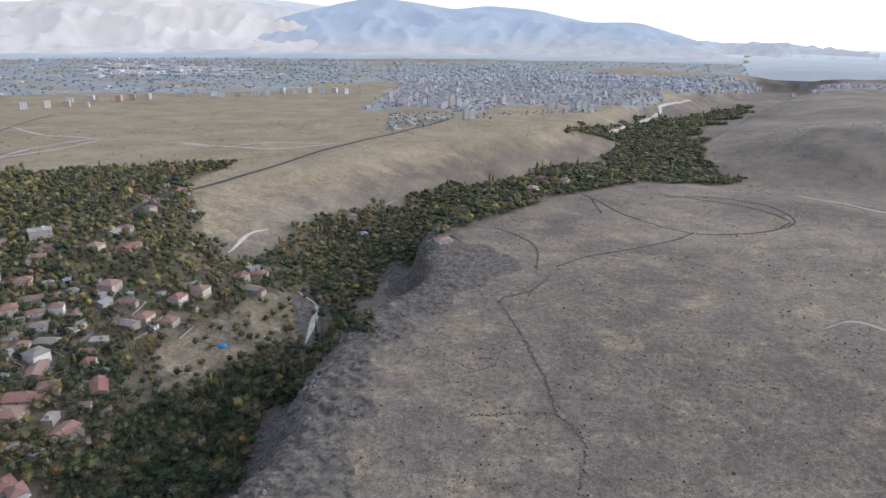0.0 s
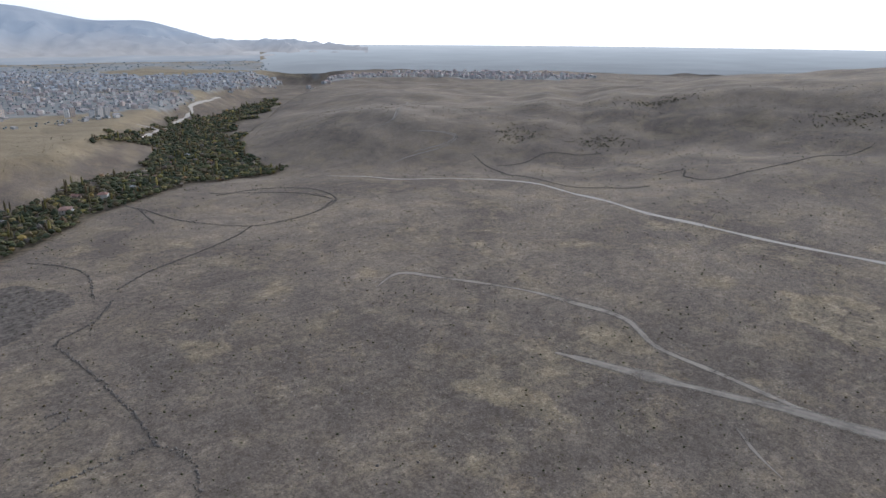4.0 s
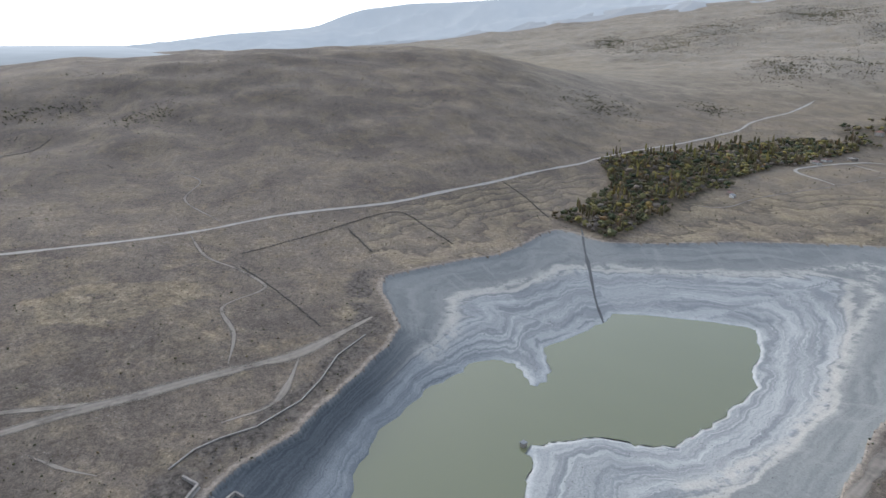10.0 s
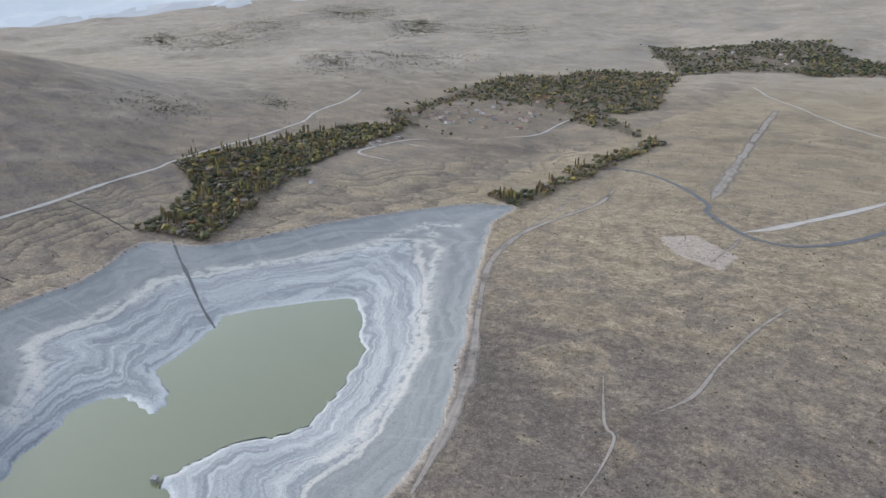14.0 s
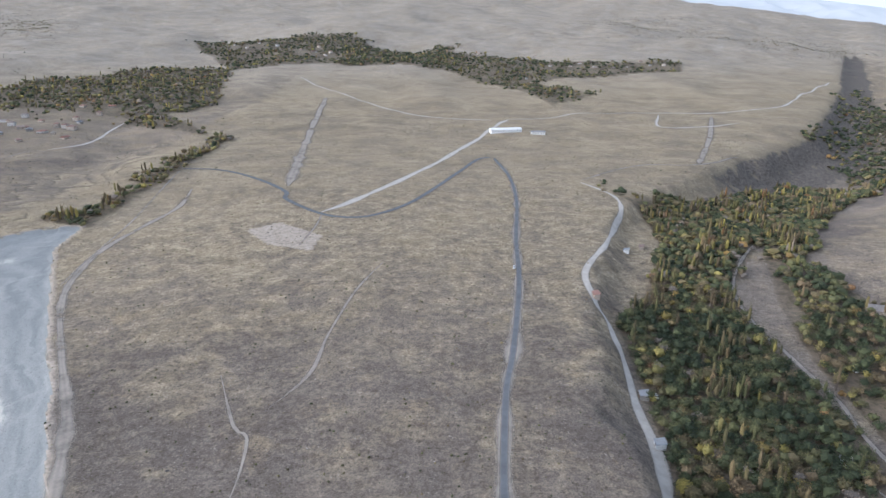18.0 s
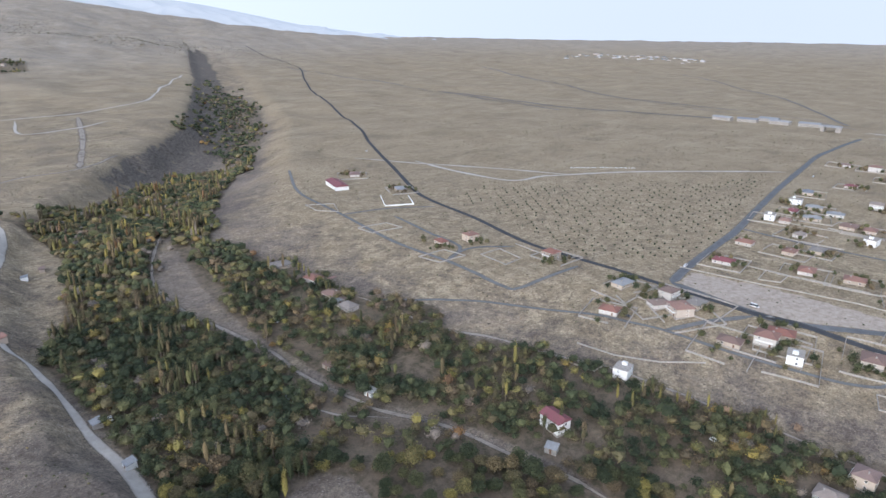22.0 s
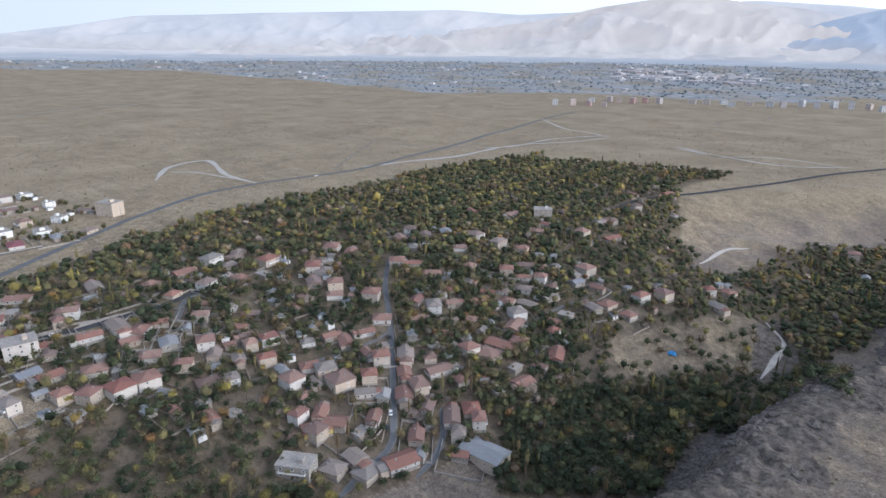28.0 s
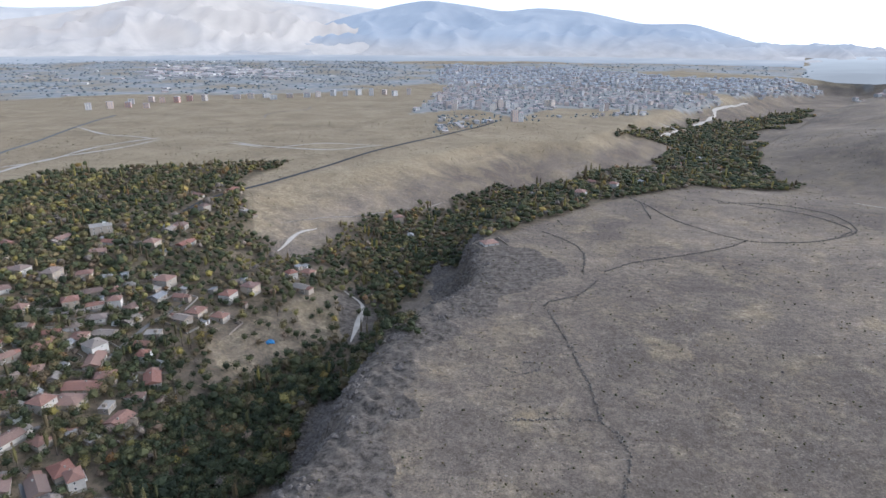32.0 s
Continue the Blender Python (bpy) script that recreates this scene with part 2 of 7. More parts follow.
    down = s.node("ShaderNodeCombineXYZ", X=s.math("MULTIPLY", run, 0.16), Y=s.math("MULTIPLY", bed, 2.0))
    grey = s.mix(s.ramp(s.noise(1.0, 3, 0.6, down.outputs[0]), (0.56, 0.0), (0.68, 0.35)), grey, (0.35, 0.345, 0.325))
    chalky = s.mix(s.ramp(combed, (0.39, 0.0), (0.50, 0.55), (0.64, 1.0)), (0.235, 0.245, 0.252), (0.425, 0.428, 0.42))
    chalky = s.mix(s.ramp(threads, (0.34, 0.7), (0.45, 0.0)), chalky, (0.225, 0.24, 0.255))
    chalky = s.mix(s.ramp(threads, (0.58, 0.0), (0.66, 0.6)), chalky, (0.52, 0.52, 0.505))
    mud = s.mix(s.ramp(level, (0.40, 0.0), (0.47, 1.0)), grey, chalky)
    strand = s.ramp(level, (0.385, 0.0), (0.41, 1.0), (0.435, 0.9), (0.45, 0.0))
    mud = s.mix(s.math("MULTIPLY", strand, s.ramp(s.noise(0.03, 4, 0.6), (0.36, 0.35), (0.55, 0.95))), mud, (0.46, 0.435, 0.395))
    line = s.ramp(level, (0.448, 0.0), (0.458, 1.0), (0.475, 0.0))
    mud = s.mix(s.math("MULTIPLY", line, 0.75), mud, (0.17, 0.175, 0.18))
    mud = s.mix(s.ramp(bed, (0.955, 0.0), (0.985, 0.75)), mud, (0.60, 0.60, 0.575))
    # wet bank mud, darkened further by painted shade, as it faces off the sun
    damp_shade = s.mix(s.ramp(level, (0.42, 0.0), (0.66, 1.0)), s.mix(s.ramp(threads, (0.4, 0.0), (0.62, 1.0)), (0.095, 0.104, 0.114), (0.145, 0.153, 0.162)), s.mix(0.45, chalky, (0.24, 0.255, 0.27)))
    mud = s.mix(s.attribute("damp_shade"), mud, damp_shade)
    mud = s.mix(s.math("MULTIPLY", s.attribute("chalk"), s.ramp(s.noise(0.16, 6, 0.7), (0.40, 0.0), (0.52, 0.85))), mud, (0.50, 0.475, 0.43))
    mud = s.mix(s.ramp(s.noise(0.3, 8, 0.75), (0.54, 0.0), (0.72, 0.4)), mud, (0.19, 0.20, 0.205))
    mud = s.mix(s.ramp(s.noise(0.75, 3, 0.6), (0.665, 0.0), (0.69, 0.8)), mud, (0.10, 0.10, 0.10))
    mud = s.mix(1.0, mud, s.ramp(grain, (0.34, 0.82), (0.5, 1.0), (0.66, 1.16)), "MULTIPLY")
    col = s.mix(s.ramp(bed, (0.0, 0.0), (0.004, 1.0)), col, mud)
    s.bump(s.mix(s.ramp(bed, (0.0, 0.0), (0.01, 0.9)), s.mix(0.35, fine, patch), (0.5, 0.5, 0.5)), 0.6, 0.8)
    return s.paint(col)


def water_material():
    s = Shader("murky_water", 0.12, 0.5)
    s.bump(s.noise(0.6, 3), 0.08, 0.1)
    return s.paint(s.mix(s.noise(0.01, 2), (0.165, 0.175, 0.098), (0.19, 0.195, 0.115)))


GROUND_MAT, WATER_MAT = ground_material(), water_material()


def plain(name, colour, rough=0.8, spread=0.15, scale=0.8, spec=0.3, random=0.0):
    s = Shader(name, rough, spec)
    dark, light = [c * (1 - spread) for c in colour], [min(1, c * (1 + spread)) for c in colour]
    n = s.noise(scale, 5, 0.65)
    col = s.mix(s.ramp(n, (0.3, 0.0), (0.7, 1.0)), dark, light)
    if random:
        col = s.mix(s.math("MULTIPLY", s.random(), random), col, [c * 0.55 for c in colour])
    s.bump(n, 0.3, 0.05)
    return s.paint(col)


def road_material(name, colour, edge, spread=0.2, worn=False):
    """Road surface, worn and dusty towards its edges."""
    s = Shader(name, 0.92, 0.15)
    n, f = s.noise(0.15, 5, 0.7), s.noise(1.6, 4, 0.7)
    col = s.mix(s.ramp(n, (0.3, 0.0), (0.7, 1.0)), [c * (1 - spread) for c in colour], [c * (1 + spread) for c in colour])
    rim = s.math("ADD", s.attribute("edge"), s.math("MULTIPLY", s.math("SUBTRACT", f, 0.5), 0.7))
    rim = s.math("ADD", rim, s.math("MULTIPLY", s.math("SUBTRACT", n, 0.5), 0.7 if worn else 0.25))
    col = s.mix(s.ramp(rim, (0.5, 0.0), (0.9, 1.0)), col, edge)
    if worn:
        # two wheel ruts, the earth between them part grown over
        ruts = s.ramp(s.attribute("edge"), (0.0, 0.85), (0.22, 1.0), (0.5, 1.0), (0.8, 0.75))
        gone = s.math("MULTIPLY", s.math("MULTIPLY", ruts, s.ramp(s.noise(0.05, 6, 0.7), (0.32, 0.45), (0.52, 1.0))), s.ramp(rim, (0.3, 1.0), (1.0, 0.0)))
        s.link(gone, s.bsdf.inputs["Alpha"])
    else:
        s.link(s.ramp(rim, (0.72, 1.0), (0.98, 0.0)), s.bsdf.inputs["Alpha"])
    s.bump(f, 0.3, 0.1)
    return s.paint(col)


DUST = (0.27, 0.235, 0.19)
ROAD_MATS = {
    "asphalt_dark": road_material("new_asphalt", (0.055, 0.057, 0.063), (0.10, 0.098, 0.095)),
    "asphalt": road_material("grey_asphalt", (0.125, 0.128, 0.136), (0.215, 0.20, 0.18)),
    "asphalt_old": road_material("old_asphalt", (0.150, 0.148, 0.150), (0.21, 0.185, 0.155)),
    "dirt": road_material("dirt_track", (0.30, 0.262, 0.222), DUST, worn=True),
    "dirt_pale": road_material("pale_gravel", (0.42, 0.385, 0.34), (0.27, 0.235, 0.195)),
    "dirt_pale2": road_material("graded_earth", (0.30, 0.262, 0.222), DUST, worn=True),
}


def leaf_material(name, single):
    s = Shader(name, 0.75, 0.15)
    t = s.math("MULTIPLY", s.random(), 0.87) if single else s.attribute("tint")
    col = s.ramp(t, (0.0, (0.032, 0.041, 0.024)), (0.28, (0.053, 0.062, 0.032)), (0.46, (0.090, 0.090, 0.042)), (0.60, (0.120, 0.090, 0.056)), (0.74, (0.150, 0.136, 0.054)),
                 (0.84, (0.22, 0.185, 0.055)), (0.92, (0.185, 0.105, 0.048)), (1.0, (0.165, 0.14, 0.118)))
    col = s.mix(1.0, col, s.ramp(s.island(), (0.0, (0.62, 0.64, 0.66)), (0.5, 1.0), (0.9, (1.35, 1.32, 1.25)), (1.0, (1.7, 1.62, 1.45))), "MULTIPLY")
    return s.paint(col)


LEAF, LEAF_ONE = leaf_material("garden_leaves", False), leaf_material("tree_leaves", True)
BARK = plain("bark", (0.12, 0.095, 0.075), 0.9, 0.3, 3.0)
STONE = plain("dark_stone", (0.15, 0.132, 0.116), 0.9, 0.45, 0.9)
BOULDER = plain("lichened_boulder", (0.125, 0.11, 0.1), 0.9, 0.5, 0.7)


def roof_material(name, stops):
    s = Shader(name, 0.75, 0.3)
    n = s.noise(0.9, 5, 0.7)
    wave = s.node("ShaderNodeTexWave", Scale=1.4, Distortion=0.3)
    s.link(s.node("ShaderNodeTexCoord").outputs["Object"], wave.inputs["Vector"])
    col = s.ramp(s.random(), *stops)
    col = s.mix(s.ramp(n, (0.35, 0.35), (0.7, 0.0)), col, (0.12, 0.09, 0.08))
    s.bump(wave.outputs["Fac"], 0.5, 0.08)
    return s.paint(col)


ROOF_TILE = roof_material("clay_tile_roof", [(0.0, (0.26, 0.115, 0.085)), (0.18, (0.30, 0.165, 0.125)), (0.36, (0.25, 0.14, 0.11)), (0.5, (0.33, 0.205, 0.16)), (0.64, (0.19, 0.13, 0.108)), (0.78, (0.30, 0.25, 0.215)), (0.9, (0.24, 0.225, 0.205)), (1.0, (0.24, 0.10, 0.075))])
ROOF_GREY = roof_material("grey_sheet_roof", [(0.0, (0.26, 0.28, 0.30)), (0.5, (0.36, 0.36, 0.35)), (1.0, (0.22, 0.24, 0.27))])
ROOF_MAROON = roof_material("maroon_sheet_roof", [(0.0, (0.21, 0.075, 0.09)), (1.0, (0.24, 0.08, 0.09))])


def wall_material(name, stops):
    s = Shader(name, 0.85, 0.2)
    n = s.noise(0.7, 5, 0.7)
    col = s.ramp(s.random(), *stops)
    col = s.mix(s.ramp(n, (0.4, 0.0), (0.75, 0.35)), col, (0.25, 0.215, 0.18))
    s.bump(n, 0.2, 0.05)
    return s.paint(col)


PLASTER = wall_material("plastered_wall", [(0.0, (0.54, 0.51, 0.46)), (0.3, (0.60, 0.59, 0.565)), (0.5, (0.47, 0.39, 0.31)), (0.7, (0.52, 0.44, 0.35)), (0.85, (0.36, 0.31, 0.26)), (1.0, (0.57, 0.54, 0.49))])
RUBBLE = wall_material("rubble_wall", [(0.0, (0.30, 0.26, 0.215)), (0.5, (0.36, 0.30, 0.245)), (1.0, (0.26, 0.23, 0.20))])
YELLOW = plain("yellow_plaster", (0.62, 0.48, 0.16), 0.85)
WHITE = plain("white_paint", (0.72, 0.72, 0.70), 0.6, 0.06)
CONCRETE = plain("concrete", (0.31, 0.285, 0.255), 0.85, 0.25)
GLASS = Shader("window_glass", 0.15, 0.6).paint((0.045, 0.05, 0.06))
DOOR_WOOD = plain("door_wood", (0.16, 0.10, 0.065), 0.7)
BLUE = plain("blue_tarpaulin", (0.05, 0.20, 0.42), 0.6)
RUBBER = plain("tyre_rubber", (0.025, 0.025, 0.025), 0.8)
# leaf colour paled and blued to stand in for haze
HAZED_LEAF = plain("hazed_orchard_leaves", (0.17, 0.20, 0.22), 0.9, 0.25, 0.05)
# ---- terrain: heights of the whole place as one function of x, y ----
EYE_Z = 150.0
GORGE = [(-1250, -2300), (-898, -1583), (-553, -957), (-344, -713), (-177, -521), (-137, -339), (-122, -230), (-150, -120),
         (-165, 0), (-150, 110), (-110, 215), (-102, 329), (-56, 408), (-66, 480), (-55, 570), (14, 680), (87, 819), (210, 897),
         (338, 1079), (490, 1341), (746, 1692), (1100, 2150)]
LAKE_RIM = [(150, 60), (215, 32), (237, 6), (253, -5), (279, -23), (313, -47), (342, -59), (398, -56), (416, -69), (432, -114),
            (442, -155), (474, -196), (487, -222), (449, -245), (438, -282), (427, -334), (414, -387), (396, -438), (371, -492),
            (335, -504), (323, -453), (290, -398), (253, -334), (217, -281), (196, -252), (165, -203), (148, -165), (135, -120), (95, -40)]
LAKE_WATER = [(170, 0), (212, -15), (236, -22), (251, -30), (278, -54), (297, -76), (310, -95), (304, -116), (290, -116), (279, -119),
              (291, -133), (317, -140), (334, -173), (343, -191), (350, -208), (330, -250), (312, -275), (290, -263), (266, -239),
              (249, -226), (231, -196), (223, -178), (218, -162), (219, -146), (226, -135), (232, -108), (228, -95), (214, -91),
              (198, -82), (175, -70)]
RIM_Z, WATER_Z = -12.0, -26.0
EAST_RIDGE = [(0, 0), (14, -8), (20, -14), (23, -10), (26, 0), (30, 16), (33, 26), (36, 28), (41, 22), (45, 25), (48, 33), (51, 26), (54, 44), (57, 46), (61, 68), (66, 78), (73, 93),
              (80, 101), (88, 109), (95, 114), (101, 114), (106, 104), (111, 80), (117, 44), (126, 14), (140, 0), (360, 0)]
# the uplands rising southwards: bearing and height at the far edge
UPLAND = [(0, 0), (92, 0), (100, 45), (108, 105), (115, 165), (122, 230), (130, 280), (140, 300), (150, 300), (175, 312), (190, 250), (197, 210), (204, 145), (209, 100), (216, 42), (224, 10), (236, 0), (360, 0)]
CREEK_A = [(440, -235), (520, -262), (600, -290), (690, -330), (800, -420), (930, -560)]
CREEK_B = [(350, -500), (405, -600), (455, -720), (480, -860), (560, -1000)]


def smooth(a, b, v):
    k = np.clip((v - a) / (b - a), 0, 1)
    return k * k * (3 - 2 * k)


def wobble(points, steps, size, seed):
    """A closed outline made finer, with small natural irregularities."""
    p = np.array(points, float)
    q = np.roll(p, -1, 0)
    k = np.linspace(0, 1, steps, endpoint=False)[None, :, None]
    o = np.roll(p, 1, 0)[:, None]
    e = np.roll(p, -2, 0)[:, None]
    a, b = p[:, None], q[:, None]
    out = 0.5 * (2 * a + (b - o) * k + (2 * o - 5 * a + 4 * b - e) * k ** 2 + (3 * a - o - 3 * b + e) * k ** 3)
    out = out.reshape(-1, 2)
    n = np.arange(len(out))
    rng = np.random.RandomState(seed)
    for f in (0.37, 0.83, 1.9):
        out[:, 0] += size * 0.5 * np.sin(n * f + rng.rand() * 6)
        out[:, 1] += size * 0.5 * np.sin(n * f * 1.13 + rng.rand() * 6)
    return out


def to_line(x, y, line, closed=False):
    """Distance to a line, the side (+ on its left) and the fraction of its length at the nearest point."""
    line = np.asarray(line, float)
    ends = np.roll(line, -1, 0) if closed else line[1:]
    starts = line if closed else line[:-1]
    length = np.hypot(*(ends - starts).T)
    total, run = length.sum(), 0.0
    best = np.full(x.shape, 1e18)
    side, frac = np.zeros(x.shape), np.zeros(x.shape)
    for (ax, ay), (bx, by), l in zip(starts, ends, length):
        dx, dy = (bx - ax) / l, (by - ay) / l
        k = np.clip((x - ax) * dx + (y - ay) * dy, 0, l)
        d = (x - ax - k * dx) ** 2 + (y - ay - k * dy) ** 2
        m = d < best
        best = np.where(m, d, best)
        side = np.where(m, np.sign(dx * (y - ay) - dy * (x - ax)), side)
        frac = np.where(m, (run + k) / total, frac)
        run += l
    return np.sqrt(best), side, frac


def inside(x, y, poly):
    p = np.asarray(poly, float)
    q = np.roll(p, -1, 0)
    hit = np.zeros(x.shape, bool)
    for (ax, ay), (bx, by) in zip(p, q):
        if ay != by:
            hit ^= ((ay > y) != (by > y)) & (x < (bx - ax) * (y - ay) / (by - ay) + ax)
    return hit


def ripple(x, y, size, seed):
    """Soft rolling relief between -1 and 1."""
    rng = np.random.RandomState(seed)
    z = 0
    for i in range(7):
        a, f, p = rng.rand() * 6.283, (0.6 + 0.9 * rng.rand()) / size * 6.283, rng.rand() * 6.283
        z = z + np.sin((x * np.cos(a) + y * np.sin(a)) * f + p + 0.8 * np.sin((y * np.cos(a) - x * np.sin(a)) * f * 0.6 + p))
    return z / 7


RIM_FINE = wobble(LAKE_RIM, 4, 1.6, 3)
WATER_FINE = wobble(LAKE_WATER, 5, 1.8, 5)


def bump(x, y, az, r, height, along, across):
    a = math.radians(az)
    cx, cy = r * math.sin(a), r * math.cos(a)
    u = (x - cx) * math.sin(a) + (y - cy) * math.cos(a)
    v = (x - cx) * math.cos(a) - (y - cy) * math.sin(a)
    return height * np.exp(-0.5 * ((u / along) ** 2 + (v / across) ** 2))


def terrain(x, y, masks=False):
    x, y = np.asarray(x, float), np.asarray(y, float)
    r = np.hypot(x, y)
    far = smooth(300, 1500, r)
    z = 1.5 * ripple(x, y, 160, 1) + far * 5 * ripple(x, y, 500, 2)
    # the hills east of the gorge and beyond the reservoir, the slopes to the south
    bearing = np.degrees(np.arctan2(x, y)) % 360
    crest = np.interp(bearing, *zip(*EAST_RIDGE))
    folds = ripple(x, y, 330, 51) + 0.6 * ripple(x, y, 140, 52)
    hill = np.where(r < 1300, np.exp(-((r - 1300) / 480) ** 2), np.exp(-((r - 1300) / 420) ** 2))
    z = z + crest * hill + 7 * folds * smooth(450, 900, r) * smooth(15, 40, bearing) * smooth(130, 100, bearing)
    upland = np.interp(bearing, *zip(*UPLAND)) * (np.clip(r - 900, 0, 3300) / 3100) ** 1.35
    rise = smooth(0, 90, upland)
    z = z + 2 * folds * smooth(600, 900, r) * smooth(20, 40, bearing) * smooth(110, 90, bearing)
    z = z - bump(x, y, 38, 800, 20, 80, 250) - bump(x, y, 72, 900, 14, 90, 160) + bump(x, y, 41, 1010, 14, 110, 200) + bump(x, y, 84, 1000, 12, 130, 150)
    upland = upland + rise * (16 * ripple(x, y, 900, 55) + 13 * ripple(x, y, 420, 56) + 6 * ripple(x, y, 190, 57))
    upland = upland + bump(x, y, 131, 1850, 26, 160, 240) + bump(x, y, 146, 2300, 24, 230, 260) + bump(x, y, 168, 2500, 30, 260, 340) + bump(x, y, 188, 2700, 30, 300, 260)
    z = z + upland
    south = smooth(-500, -1300, y)
    z = z + 6 * south * (ripple(x, y, 260, 53) + 0.5 * ripple(x, y, 110, 54))
    west = smooth(-200, -900, x)
    z = z + 28 * smooth(2300, 4700, r) + 44 * smooth(1500, 4700, r) * west * smooth(2400, 300, y)
    # gorge: steep on the plateau's side, long garden slopes on the village's side
    d, side, s = to_line(x, y, GORGE)
    d = d + 7 * ripple(x, y, 70, 8) + 3 * smooth(900, 500, r) * ripple(x, y, 24, 9)
    depth = np.interp(s, [0, 0.14, 0.27, 0.34, 0.38, 0.41, 0.47, 0.53, 0.6, 1], [6, 14, 30, 36, 19, 10, 13, 34, 40, 44])
    floor = np.interp(s, [0, 0.3, 0.38, 0.42, 0.5, 0.55, 0.7, 0.78, 1], [12, 16, 38, 46, 44, 24, 40, 60, 70])
    left = np.interp(s, [0, 0.32, 0.40, 0.5, 0.6, 0.7, 1], [70, 80, 120, 170, 150, 70, 100])
    right = np.interp(s, [0, 0.34, 0.40, 0.48, 0.53, 0.6, 0.68, 0.8, 1], [75, 90, 34, 30, 34, 30, 40, 90, 130])
    wall = np.where(side > 0, left, right)
    k = np.clip((d - floor) / wall, 0, 1)
    cut = np.where(side > 0, 1 - k ** 0.85, 1 - (0.25 * k + 0.75 * smooth(0.25, 0.8, k)))
    z = z - (0.8 * (z - upland) + depth) * np.clip(cut, 0, 1)
    rough = np.exp(-((d - 58) / 26) ** 2) * (side < 0) * smooth(0.532, 0.545, s) * (1 - smooth(0.61, 0.635, s))
    z = z + rough * (1.6 * ripple(x, y, 17, 71) + 1.1 * ripple(x, y, 8, 72))
    # the two creeks that feed the reservoir and the reservoir's bed
    for line, width in ((CREEK_A, 45), (CREEK_B, 45)):
        c, _, cs = to_line(x, y, line)
        z = z - (9 - 3 * cs) * np.exp(-(c / width) ** 2)
    near = np.hypot(x - 300, y + 200) < 620
    inner, wet = np.zeros(x.shape, bool), np.zeros(x.shape, bool)
    to_rim, to_water, run = np.full(x.shape, 1e3), np.full(x.shape, 1e3), np.zeros(x.shape)
    if near.any():
        inner[near], wet[near] = inside(x[near], y[near], RIM_FINE), inside(x[near], y[near], WATER_FINE)
        to_rim[near], _, run[near] = to_line(x[near], y[near], RIM_FINE, True)
        to_water[near] = to_line(x[near], y[near], WATER_FINE, True)[0]
    z = z + (RIM_Z + 1.5 - z) * np.exp(-(to_rim / 130) ** 2)
    bed = np.where(wet, 1 + 0.02 * to_water, to_rim / (to_rim + to_water + 1e-6))
    bed = np.where(inner, bed, 0)
    z = np.where(inner, RIM_Z + (WATER_Z - RIM_Z) * bed - 1.2 * wet, z)
    if not masks:
        return z
    return z, dict(bed=bed, rim=to_rim, run=run, inner=inner, gorge=cut, side=side, along=s, gorge_far=d)


def ground_z(x, y):
    return float(terrain(np.array([x]), np.array([y]))[0])


